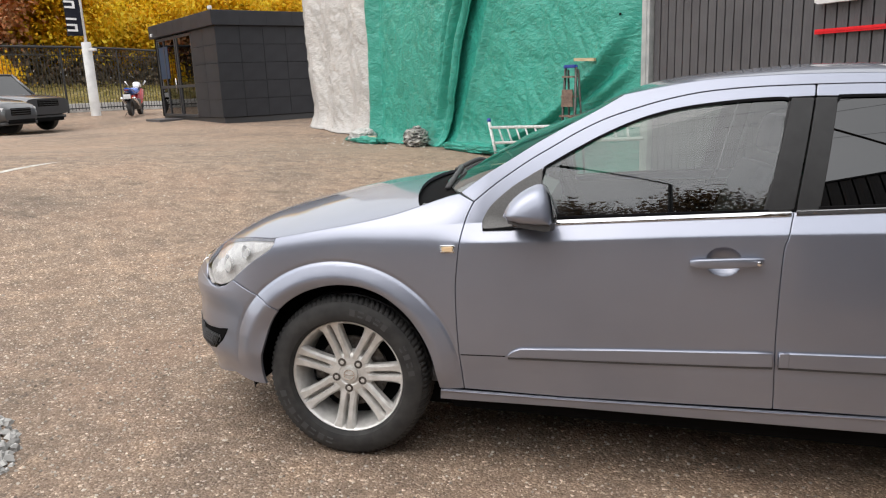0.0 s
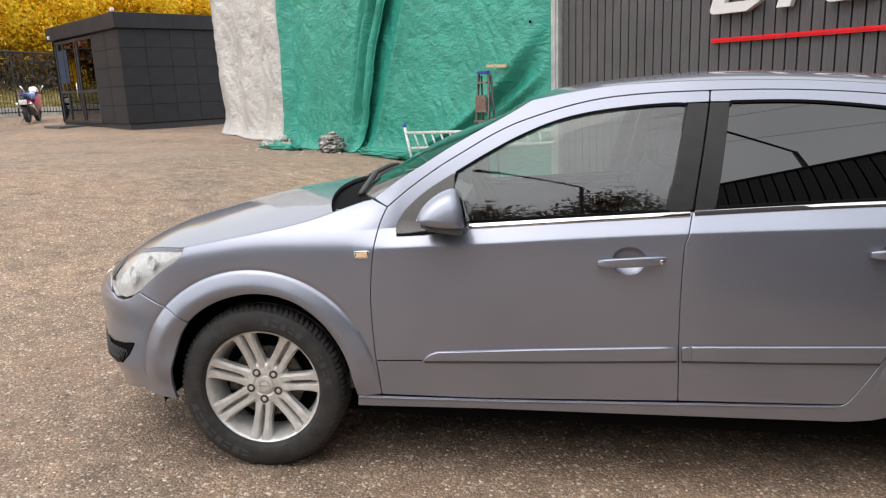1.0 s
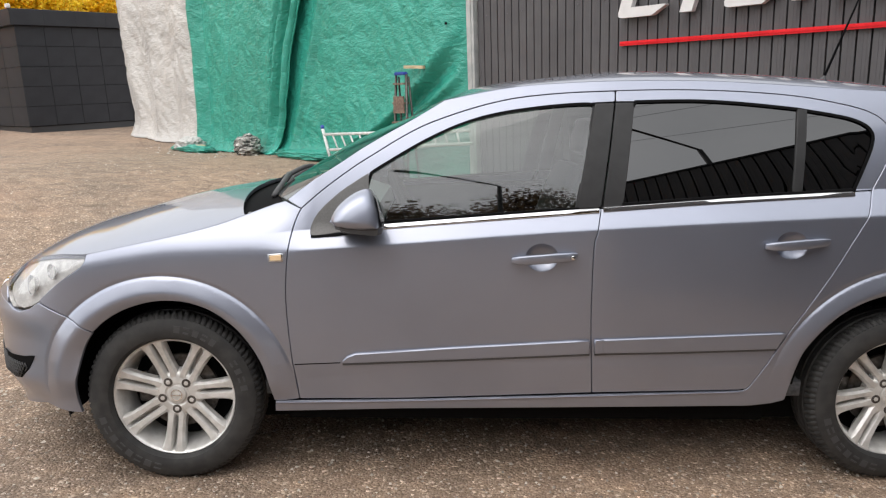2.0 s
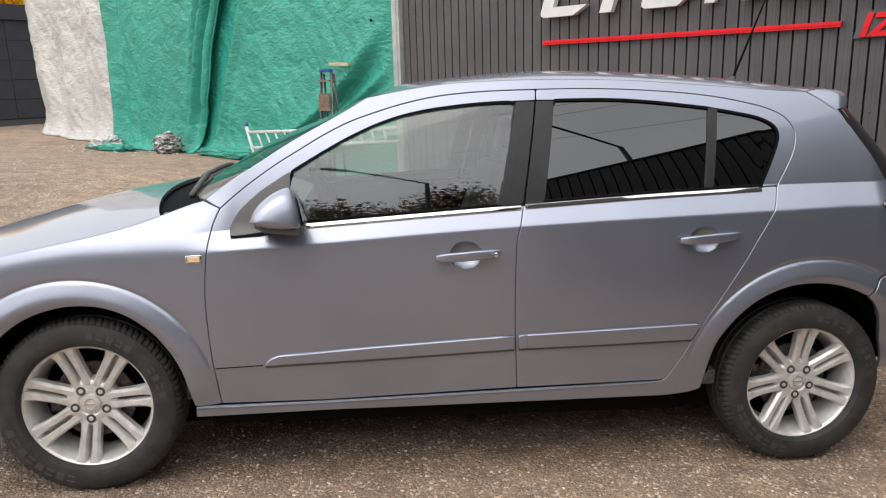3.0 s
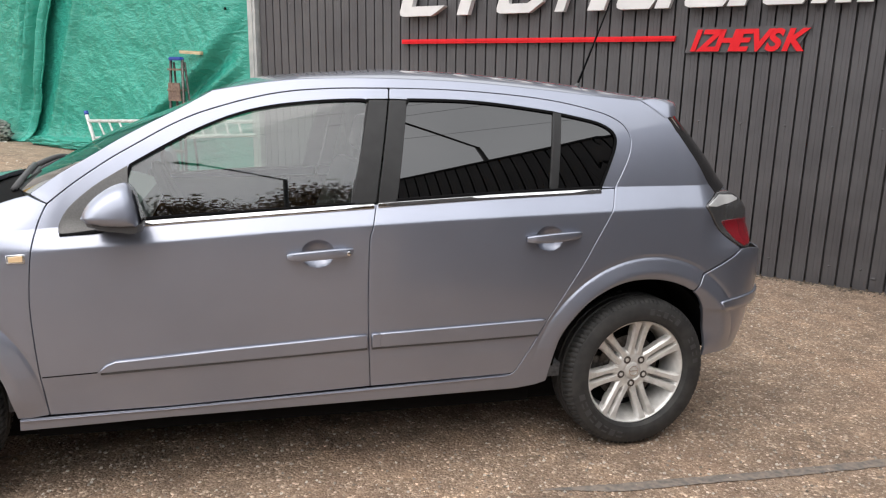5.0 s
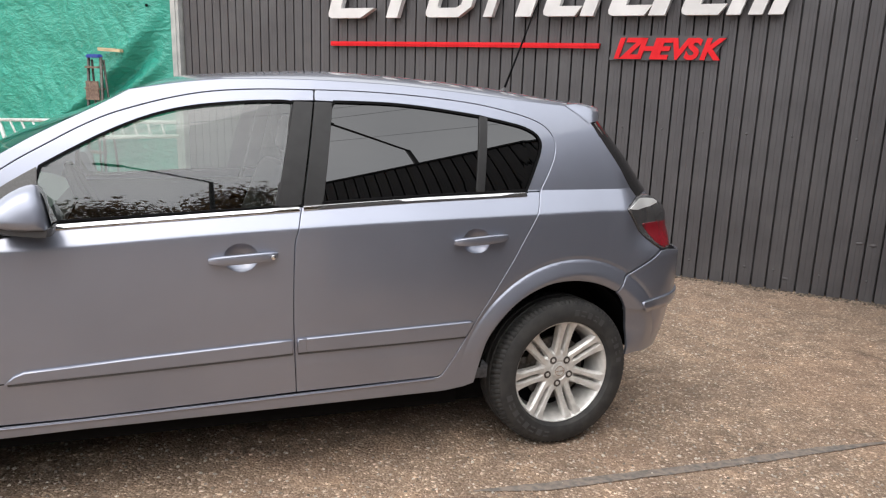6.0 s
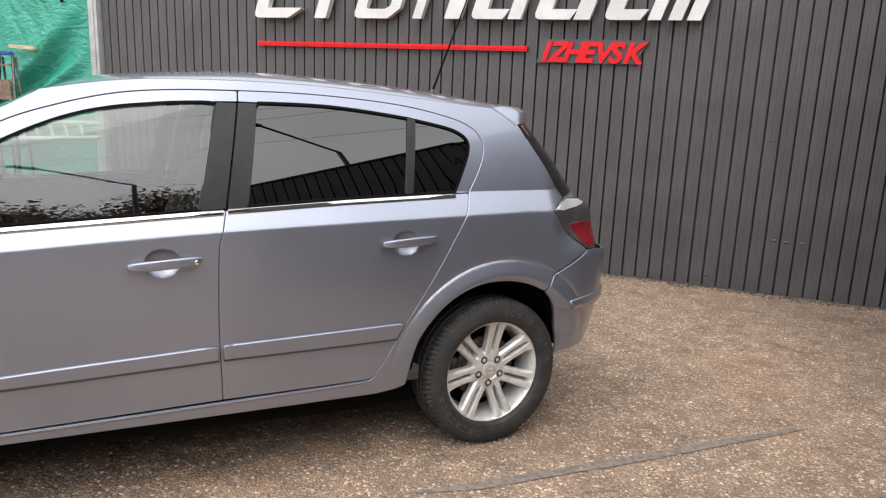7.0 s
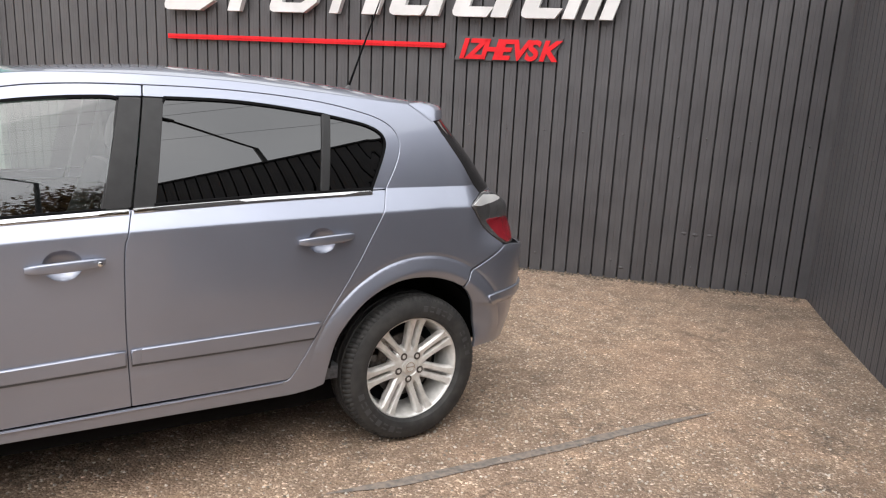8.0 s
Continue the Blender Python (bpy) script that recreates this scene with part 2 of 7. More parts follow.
def asphalt():
    m = material("worn_asphalt", (0.2, 0.17, 0.14), 0.85)
    n, l = m.node_tree.nodes, m.node_tree.links
    b = n["Principled BSDF"]
    co = n.new("ShaderNodeTexCoord")

    def vor(scale, feature="F1", rnd=1.0):
        v = n.new("ShaderNodeTexVoronoi")
        v.feature = feature
        v.inputs["Scale"].default_value, v.inputs["Randomness"].default_value = scale, rnd
        l.new(co.outputs["Object"], v.inputs["Vector"])
        return v

    def noi(scale, detail=4.0, rough=0.55):
        v = n.new("ShaderNodeTexNoise")
        v.inputs["Scale"].default_value, v.inputs["Detail"].default_value, v.inputs["Roughness"].default_value = scale, detail, rough
        l.new(co.outputs["Object"], v.inputs["Vector"])
        return v

    def ramp(src, stops):
        r = n.new("ShaderNodeValToRGB")
        while len(r.color_ramp.elements) < len(stops):
            r.color_ramp.elements.new(0.5)
        for e, (pos, c) in zip(r.color_ramp.elements, stops):
            e.position, e.color = pos, (*c, 1)
        l.new(src, r.inputs["Fac"])
        return r.outputs["Color"]

    def mix(fac, a, c, mode="MIX"):
        x = n.new("ShaderNodeMix")
        x.data_type, x.blend_type = "RGBA", mode
        if isinstance(fac, float):
            x.inputs["Factor"].default_value = fac
        else:
            l.new(fac, x.inputs["Factor"])
        for k, s in (("A", a), ("B", c)):
            if isinstance(s, tuple):
                x.inputs[k].default_value = (*s, 1)
            else:
                l.new(s, x.inputs[k])
        return x.outputs["Result"]

    stones = vor(95.0)
    chips = vor(230.0)
    sep = n.new("ShaderNodeSeparateColor")
    l.new(stones.outputs["Color"], sep.inputs["Color"])
    sep2 = n.new("ShaderNodeSeparateColor")
    l.new(chips.outputs["Color"], sep2.inputs["Color"])
    stone_col = ramp(sep.outputs["Red"], [(0.0, (0.145, 0.107, 0.077)), (0.35, (0.225, 0.172, 0.127)), (0.75, (0.30, 0.234, 0.176)), (0.90, (0.44, 0.36, 0.28)), (0.97, (0.72, 0.63, 0.52)), (1.0, (0.85, 0.78, 0.68))])
    chip_col = ramp(sep2.outputs["Green"], [(0.0, (0.125, 0.091, 0.064)), (0.50, (0.22, 0.168, 0.124)), (0.93, (0.37, 0.298, 0.228)), (1.0, (0.80, 0.72, 0.62))])
    both = mix(sep.outputs["Green"], stone_col, chip_col)
    patches = noi(0.45, 5.0, 0.6)
    fine = noi(6.0, 8.0, 0.65)
    tone = ramp(patches.outputs["Fac"], [(0.30, (0.80, 0.76, 0.75)), (0.5, (1.17, 1.08, 1.03)), (0.70, (1.42, 1.27, 1.17))])
    tone2 = ramp(fine.outputs["Fac"], [(0.3, (0.60, 0.60, 0.61)), (0.55, (1.0, 1.0, 1.0)), (0.75, (1.32, 1.27, 1.20))])
    colr = mix(1.0, both, tone, "MULTIPLY")
    colr = mix(1.0, colr, tone2, "MULTIPLY")
    red = noi(0.9, 3.0)
    redf = ramp(red.outputs["Fac"], [(0.52, (0, 0, 0)), (0.72, (0.30, 0.30, 0.30))])
    colr = mix(redf, colr, (0.25, 0.155, 0.11))
    # old oil and damp: a few ragged dark patches
    damp = noi(1.15, 9.0, 0.72)
    dampf = ramp(damp.outputs["Fac"], [(0.585, (0, 0, 0)), (0.70, (0.30, 0.30, 0.30))])
    colr = mix(dampf, colr, (0.075, 0.060, 0.048))
    # fine ragged cracks, broken off here and there
    wob, wadd, wscale = noi(2.6, 6.0, 0.6), n.new("ShaderNodeVectorMath"), n.new("ShaderNodeVectorMath")
    wscale.operation = "SCALE"
    wscale.inputs["Scale"].default_value = 0.55
    l.new(wob.outputs["Color"], wscale.inputs[0])
    l.new(co.outputs["Object"], wadd.inputs[0])
    l.new(wscale.outputs["Vector"], wadd.inputs[1])
    crk = n.new("ShaderNodeTexVoronoi")
    crk.feature = "DISTANCE_TO_EDGE"
    crk.inputs["Scale"].default_value = 0.75
    l.new(wadd.outputs["Vector"], crk.inputs["Vector"])
    crack = ramp(crk.outputs["Distance"], [(0.0, (0.55, 0.55, 0.55)), (0.010, (0, 0, 0))])
    here = ramp(noi(1.7, 4.0).outputs["Fac"], [(0.47, (0, 0, 0)), (0.56, (1, 1, 1))])
    crackf = mix(1.0, crack, here, "MULTIPLY")
    colr = mix(crackf, colr, (0.050, 0.040, 0.032))
    l.new(colr, b.inputs["Base Color"])
    # relief: stones stand out of the binder
    bp, bp2 = n.new("ShaderNodeBump"), n.new("ShaderNodeBump")
    bp.inputs["Strength"].default_value, bp.inputs["Distance"].default_value = 1.0, 0.006
    bp.invert = True
    l.new(stones.outputs["Distance"], bp.inputs["Height"])
    bp2.inputs["Strength"].default_value, bp2.inputs["Distance"].default_value = 0.8, 0.032
    l.new(fine.outputs["Fac"], bp2.inputs["Height"])
    l.new(bp.outputs["Normal"], bp2.inputs["Normal"])
    l.new(bp2.outputs["Normal"], b.inputs["Normal"])
    return m


ASPHALT = asphalt()
CLADDING = vary(material("anthracite_sheet", (0.084, 0.081, 0.086), 0.48, 0.0, spec=0.35), 3.0, (0.075, 0.072, 0.077), (0.094, 0.091, 0.096), detail=6, rough=(0.42, 0.55))
CLADDING_DARK = vary(material("panel_anthracite", (0.022, 0.023, 0.028), 0.5, spec=0.3), 2.0, (0.018, 0.019, 0.023), (0.027, 0.028, 0.033), detail=6)


def axis_steps(near, far, fine, grow):
    v, s, out = 0.0, fine, [0.0]
    while v < far:
        v += s
        if v > near:
            s *= grow
        out.append(v)
    return [-q for q in reversed(out[1:])] + out


xs = axis_steps(9.0, 900.0, 0.30, 1.16)
gv = [(x, y, ground_z(x, y) + 0.006 * noise.noise((x * 0.9, y * 0.9, 0))) for y in xs for x in xs]
gn = len(xs)
gf = [(j * gn + i, j * gn + i + 1, (j + 1) * gn + i + 1, (j + 1) * gn + i) for j in range(gn - 1) for i in range(gn - 1)]
gm = bpy.data.meshes.new("ground")
gm.from_pydata(gv, [], gf)
gm.polygons.foreach_set("use_smooth", [True] * len(gf))
gm.materials.append(ASPHALT)
tagged(new("ground", gm), "worn brown-grey asphalt yard with pale chippings", "ground", kind="structure")


# ---- the building clad in ribbed sheet ----
PITCH = 0.1144
RIB = [(0.0, 0.0), (0.030, 0.0), (0.0325, 0.0016), (0.0350, 0.0), (0.060, 0.0), (0.0625, 0.0016), (0.0650, 0.0), (0.0862, 0.0), (0.0870, 0.064), (0.1017, 0.064), (0.1025, 0.0)]


def ribbed_sheet(pitches, height, lap=0.0):
    """A sheet with narrow grooves, standing along +x with its face to -y."""
    bm = bmesh.new()
    line = [(i * PITCH + x, y) for i in range(pitches) for x, y in RIB] + [(pitches * PITCH, 0.0)]
    lower = [bm.verts.new((x, y, 0)) for x, y in line]
    upper = [bm.verts.new((x, y, height)) for x, y in line]
    for i in range(len(line) - 1):
        bm.faces.new((lower[i], lower[i + 1], upper[i + 1], upper[i]))
    return bm


def screw_cap():
    bm = bmesh.new()
    add_lathe(bm, [(0.0095, 0.0), (0.0095, 0.002), (0.006, 0.003), (0.006, 0.007), (0.0001, 0.008)], 8, pose(0, 0, 0, 90))
    return bm


SCREW = material("painted_screw", (0.13, 0.13, 0.135), 0.5, 0.2)


def clad_wall(name, label, m, length, height, pitches=10, bay=0.25, screws=()):
    """A wall of its thickness, with sheets and screws on its face (the -y side)."""
    wall = empty(name, m)
    tagged(wall, label, "wall", kind="structure")
    part("wall_core", box((0, 0.070, -0.6), (length, bay, height)), CLADDING_DARK, wall, smooth=False)
    part("coping", box((-0.01, -0.02, height + 0.021), (length + 0.01, bay + 0.02, height + 0.06), 0.004), CLADDING_DARK, wall, smooth=False)
    n = int(length / (pitches * PITCH))
    first = part("panel", ribbed_sheet(pitches, height + 0.02), CLADDING, wall, smooth=False)
    for i in range(1, n):
        ob = new("panel", first.data)
        ob.parent = wall
        ob.location = (i * pitches * PITCH, 0.0, 0)
    rng = random.Random(len(name))
    cap = None
    for z in screws:
        for i in range(int(length / (3 * PITCH))):
            x, zz = (i * 3 + rng.choice((0, 0, 0, 1))) * PITCH + 0.03, z + rng.uniform(-0.008, 0.008)
            if cap is None:
                ob = cap = part("screw", screw_cap(), SCREW, wall)
            else:
                ob = new("screw", cap.data)
                ob.parent = wall
            ob.location = (x, -0.0005, zz)
    return wall


wall_a0 = 1.2207 - 49 * PITCH
wall_m = Matrix.Translation(on_wall(wall_a0, WALL_Z)) @ SIDE
wall_north = clad_wall("wall_north", "anthracite ribbed metal cladding with screws and small dents", wall_m, 6 * 12 * PITCH + 0.001, 3.7, 12, screws=(0.19, 1.31, 2.45))
wall_e = Matrix.Translation(on_wall(3.81, WALL_Z, 0.0)) @ SIDE @ pose(0, 0, 0, 0, 0, -90)
wall_east = clad_wall("wall_east", "anthracite ribbed metal cladding meeting the other wall at a corner", wall_e, 6 * 9 * PITCH + 0.001, 3.07, 9, screws=(0.19, 1.31, 2.45))
def dent_mesh():
    """A shallow lens-shaped buckle in the sheet, its face to -y."""
    bm = bmesh.new()
    add_lathe(bm, [(1.0, 0.0), (0.85, 0.0022), (0.5, 0.0050), (0.15, 0.0062), (0.0001, 0.0064)], 14, pose(0, 0, 0, 90) @ Matrix.Diagonal((0.026, 0.013, 1, 1)))
    return fix(bm)


for da, dz in ((2.760, 0.294), (2.854, 0.288), (2.975, 0.292), (2.261, -0.072)):
    dent = part("dent", dent_mesh(), CLADDING, wall_north)
    dent.location = (da - wall_a0, -0.0002, dz - WALL_Z)

# ---- the shape of the car's skin: u runs along the flank and round the corners, z is the height ----
def curve(pts):
    """A smooth function through (x, y) points."""
    xs, ys = [p[0] for p in pts], [p[1] for p in pts]
    n = len(xs)
    ms = []
    for i in range(n):
        a, b = max(i - 1, 0), min(i + 1, n - 1)
        ms.append((ys[b] - ys[a]) / (xs[b] - xs[a]))

    def f(x):
        if x <= xs[0]:
            return ys[0]
        if x >= xs[-1]:
            return ys[-1]
        i = 0
        while xs[i + 1] < x:
            i += 1
        h = xs[i + 1] - xs[i]
        t = (x - xs[i]) / h
        return ((2 * t ** 3 - 3 * t ** 2 + 1) * ys[i] + (t ** 3 - 2 * t ** 2 + t) * h * ms[i]
                + (3 * t ** 2 - 2 * t ** 3) * ys[i + 1] + (t ** 3 - t ** 2) * h * ms[i + 1])
    return f


def step01(a, b, x):
    t = min(1.0, max(0.0, (x - a) / (b - a)))
    return t * t * (3 - 2 * t)


def corner_table(xc, half, depth, power, sign):
    """A rounded corner in plan, from the flank at xc to the middle of the nose or tail."""
    pts = []
    for i in range(241):
        a = math.pi / 2 * (i / 240) ** 1.6
        pts.append((xc + sign * depth * math.sin(a) ** (2 / power), -half * max(math.cos(a), 0.0) ** (2 / power)))
    run, out = 0.0, [(0.0, *pts[0])]
    for p, q in zip(pts, pts[1:]):
        run += math.hypot(q[0] - p[0], q[1] - p[1])
        out.append((run, *q))
    return out


NOSE = corner_table(-1.55, 0.856, 0.62, 2.4, -1)
TAIL = corner_table(1.45, 0.845, 0.615, 3.0, 1)


def plan(u):
    if -1.55 <= u <= 1.45:
        k = 0.0148 if u > 0.1 else 0.0059
        return u, -(0.872 - k * (u - 0.1) ** 2)
    table, s = (NOSE, -1.55 - u) if u < 0 else (TAIL, u - 1.45)
    if s >= table[-1][0]:
        return table[-1][1], table[-1][2] + (s - table[-1][0])
    lo, hi = 0, len(table) - 1
    while hi - lo > 1:
        m = (lo + hi) // 2
        lo, hi = (m, hi) if table[m][0] <= s else (lo, m)
    a, b = table[lo], table[hi]
    t = (s - a[0]) / (b[0] - a[0])
    return a[1] + t * (b[1] - a[1]), a[2] + t * (b[2] - a[2])


CREASE = curve([(-2.7, 0.60), (-2.2, 0.64), (-1.9, 0.72), (-1.55, 0.80), (-1.32, 0.838), (-1.1, 0.85), (-0.87, 0.86), (-0.51, 0.886),
                (-0.15, 0.916), (0.185, 0.940), (0.545, 0.961), (1.11, 0.987), (1.5, 1.002), (1.9, 1.0), (2.8, 0.98)])


def belt(u):
    return 0.99 + 0.078 * min(max(u, -1.0), 1.1) + 0.030 * max(0.0, min(u, 1.7) - 1.1)


def soft(x, w=0.004):
    return 0.5 * (x + math.sqrt(x * x + w * w)) if x > -1 else 0.0


def inset(u, z):
    """How far the skin lies inside the widest line of the car."""
    zc, zb = CREASE(u), belt(u)
    w = step01(-1.0, -0.78, u)
    d = soft(z - zc, 0.004 + 0.018 * (1 - w))
    fender = 0.34 * d + 2.3 * d * d
    g = max(0.0, z - zb)
    rise = max(zb - zc, 0.0)
    door = 0.66 * min(d, rise) + 0.24 * g + 0.34 * g * g
    o = fender * (1 - w) + door * w
    q = zc - z
    if q > 0:
        o -= 0.007 * math.sin(math.pi * min(q / 0.46, 1.0))
    if z < 0.46:
        o += 0.09 * (0.46 - z) + 0.25 * max(0.0, 0.33 - z) ** 2
    for hx, ro in ((-1.307, 0.456), (1.307, 0.497)):
        r = math.hypot(u - hx, z - 0.312)
        if r < ro + 0.012:
            q = ro - r
            o -= (0.36 * (0.058 - soft(0.058 - soft(q, 0.003), 0.008)) - 0.003 * math.exp(-(q / 0.006) ** 2)) * (step01(0.34, 0.66, z) if hx > 0 else step01(0.29, 0.40, z))
            o += 0.55 * soft(q - 0.064, 0.010) * step01(0.38, 0.52, z)
    for du, dz in ((-0.004, 0.844), (0.852, 0.889)):
        k = (abs(u - du) / 0.055) ** 2.3 + (abs(z - dz) / 0.046) ** 2.0
        if k < 1.0:
            o += 0.027 * (1 - k) ** 0.85
    if u < -1.6:
        o += 0.35 * max(0.0, z - 0.62) * step01(-1.65, -2.1, u)
        w = step01(-1.66, -1.86, u)
        o += w * (0.016 * step01(0.600, 0.510, z) - 0.008 * step01(0.450, 0.360, z) + 0.032 * step01(0.37, 0.25, z))
    if u > 1.52:
        w = step01(1.52, 1.70, u)
        o += w * (-0.012 * step01(0.86, 0.80, z) + 0.013 * step01(0.592, 0.570, z) + 0.046 * step01(0.60, 0.25, z) + 0.052 * step01(0.83, 0.94, z))
    return o


def skin(u, z, deep=0.0):
    x, y = plan(u)
    x0, y0 = plan(u - 0.002)
    x1, y1 = plan(u + 0.002)
    tx, ty = x1 - x0, y1 - y0
    n = math.hypot(tx, ty) or 1.0
    o = inset(u, z) + deep
    return x - ty / n * o, y + tx / n * o, z


def smooth_line(pts, n=6):
    """Points along a smooth line through pts (open)."""
    out = []
    for i in range(len(pts) - 1):
        p0, p1, p2, p3 = pts[max(i - 1, 0)], pts[i], pts[i + 1], pts[min(i + 2, len(pts) - 1)]
        for k in range(n):
            t = k / n
            out.append(tuple(0.5 * (2 * b + (c - a) * t + (2 * a - 5 * b + 4 * c - d) * t * t + (3 * b - a - 3 * c + d) * t ** 3)
                             for a, b, c, d in zip(p0, p1, p2, p3)))
    out.append(tuple(pts[-1]))
    return out


def turned(outline):
    """The outline counter-clockwise."""
    s = sum(a[0] * b[1] - b[0] * a[1] for a, b in zip(outline, outline[1:] + outline[:1]))
    return outline if s > 0 else list(reversed(outline))


def flat_panel(outline, cell, rim=0.0025, deep=0.014, proud=0.0, gap=0.002, fine=()):
    """A sheet in the (u, z) plane cut to an outline, with a rounded edge that turns in; y holds the depth under the skin."""
    outline = turned([p for i, p in enumerate(outline) if math.dist(p, outline[i - 1]) > 1e-4])
    n = len(outline)
    inner = []
    for i, p in enumerate(outline):
        a, b = outline[i - 1], outline[(i + 1) % n]
        d1, d2 = (p[0] - a[0], p[1] - a[1]), (b[0] - p[0], b[1] - p[1])
        l1, l2 = math.hypot(*d1), math.hypot(*d2)
        nx, nz = -d1[1] / l1 - d2[1] / l2, d1[0] / l1 + d2[0] / l2
        k = nx * nx + nz * nz
        f = min(2.0 / max(k, 0.3), 2.2) * (gap + rim)
        inner.append((p[0] + nx * f * 0.75, p[1] + nz * f * 0.75))
    bm = bmesh.new()
    vs = [bm.verts.new((x, -proud, z)) for x, z in inner]
    face = bm.faces.new(vs)
    face.normal_update()
    bmesh.ops.triangulate(bm, faces=[face])
    lo = (min(p[0] for p in inner), min(p[1] for p in inner))
    hi = (max(p[0] for p in inner), max(p[1] for p in inner))
    for axis in (0, 1):
        v, stops = math.floor(lo[axis] / cell) * cell + cell, []
        while v < hi[axis]:
            stops.append(v)
            v += cell
        for f0, f1, fstep in [(f[2 * axis], f[2 * axis + 1], f[4]) for f in fine]:
            stops = [q for q in stops if not f0 - 0.002 <= q <= f1 + 0.002] + [f0 + i * fstep for i in range(int((f1 - f0) / fstep) + 1)]
        for v in sorted(stops):
            if lo[axis] < v < hi[axis]:
                co, no = ((v, 0, 0), (1, 0, 0)) if axis == 0 else ((0, 0, v), (0, 0, 1))
                bmesh.ops.bisect_plane(bm, geom=bm.verts[:] + bm.edges[:] + bm.faces[:], dist=1e-5, plane_co=co, plane_no=no)
    if cell < 0.02:
        def ring_cuts(fore, back, stops):
            for v in bm.verts:
                v.co = fore(v.co)
            if max(v.co.z for v in bm.verts) > stops[0] and min(v.co.z for v in bm.verts) < stops[-1]:
                for q in stops:
                    bmesh.ops.bisect_plane(bm, geom=bm.verts[:] + bm.edges[:] + bm.faces[:], dist=4e-4, plane_co=(0, 0, q), plane_no=(0, 0, 1))
            for v in bm.verts:
                v.co = back(v.co)
        # clean edges along the shoulder line and round the wheel arches
        ring_cuts(lambda c: (c.x, c.y, c.z - CREASE(c.x)), lambda c: (c.x, c.y, c.z + CREASE(c.x)), (-0.008, -0.0022, 0.0022, 0.008))
        ring_cuts(lambda c: (c.x, c.y, c.z - belt(c.x)), lambda c: (c.x, c.y, c.z + belt(c.x)), (-0.01, -0.002, 0.002, 0.01))
        for hx, ro in ((-1.307, 0.456), (1.307, 0.497)):
            if lo[0] < hx + 0.5 and hi[0] > hx - 0.5:
                ring_cuts(lambda c: (math.atan2(c.x - hx, c.z - 0.312), c.y, math.hypot(c.x - hx, c.z - 0.312)), lambda c: (hx + c.z * math.sin(c.x), c.y, 0.312 + c.z * math.cos(c.x)),
                          [ro + q for q in (-0.054, -0.048, -0.043, -0.007, -0.002, 0.002, 0.007)])
    for f in bm.faces:
        f.normal_update()
        if f.normal.y > 0:
            f.normal_flip()
    edge = [e for e in bm.edges if len(e.link_faces) == 1]
    base = None
    for grow, depth in ((rim * 0.6, rim * 0.3), (rim, rim), (rim, deep)):
        ring = {}
        for e in edge:
            f = e.link_faces[0]
            c = f.calc_center_median()
            a, b = e.verts
            d = b.co - a.co
            out = Vector((d.z, 0, -d.x)).normalized()
            mid = (a.co + b.co) / 2
            if out.dot(Vector((mid.x - c.x, 0, mid.z - c.z))) < 0:
                out = -out
            for v in e.verts:
                ring.setdefault(v, []).append(out)
        if not ring:
            break
        if base is None:
            base = {v: (v.co.copy(), sum(o, Vector()).normalized()) for v, o in ring.items()}
        fresh = {}
        for v, (co, out) in base.items():
            q = co + out * grow
            fresh[v] = bm.verts.new((q.x, depth - proud, q.z))
        for e in edge:
            a, b = e.verts
            f = e.link_faces[0]
            i = [x.vert for x in f.loops].index(a)
            nxt = f.loops[(i + 1) % len(f.loops)].vert
            p, q = (a, b) if nxt == b else (b, a)
            bm.faces.new((q, p, fresh[p], fresh[q]))
        base = {fresh[v]: b for v, b in base.items()}
        edge = [bm.edges.get((fresh[e.verts[0]], fresh[e.verts[1]])) for e in edge]
    return bm


def on_skin(bm, proud=0.0):
    """Lay a flat panel on the skin; the true normals of its face are kept for shading."""
    keep = []
    bm.verts.ensure_lookup_table()
    h = 0.0015
    for v in bm.verts:
        u, d, z = v.co
        v.co = skin(u, z, d)
        if abs(d + proud) < 1e-6:
            a = Vector(skin(u + h, z, d)) - Vector(skin(u - h, z, d))
            b = Vector(skin(u, z + h, d)) - Vector(skin(u, z - h, d))
            keep.append(a.cross(b).normalized())
        else:
            keep.append(None)
    bm.verts.index_update()
    layer = bm.verts.layers.float_vector.new("true_normal")
    for v, n in zip(bm.verts, keep):
        v[layer] = n if n is not None else (0, 0, 0)
    return bm


def panel(outline, cell=0.03, **k):
    return on_skin(flat_panel(outline, cell, **k), k.get("proud", 0.0))


GREY_CAR = empty("car")
_up = Vector((-0.043, -0.0405, 1)).normalized()
_fore = (Vector((1, 0, 0)) - _up * _up.x).normalized()
GREY_CAR.matrix_world = Matrix((_fore, _up.cross(_fore), _up)).to_4x4()
tagged(GREY_CAR, "dusty grey metallic five-door hatchback with tinted rear windows", "car")

# lines of the flank, as (u, z)
DOOR_TOP = smooth_line([(-0.834, 0.997), (-0.756, 1.064), (-0.657, 1.137), (-0.573, 1.190), (-0.488, 1.242), (-0.402, 1.286), (-0.308, 1.321), (-0.219, 1.349), (-0.130, 1.371), (-0.039, 1.386), (0.098, 1.399), (0.265, 1.407)], 4)
REAR_TOP = smooth_line([(0.265, 1.407), (0.438, 1.412), (0.606, 1.411), (0.776, 1.404), (0.925, 1.391), (1.056, 1.369), (1.146, 1.346), (1.204, 1.314), (1.230, 1.270), (1.229, 1.232), (1.213, 1.187), (1.180, 1.128), (1.146, 1.072), (1.117, 1.000),
                        (1.048, 0.875), (0.996, 0.781), (0.873, 0.581), (0.811, 0.474), (0.752, 0.378), (0.735, 0.366)], 4)
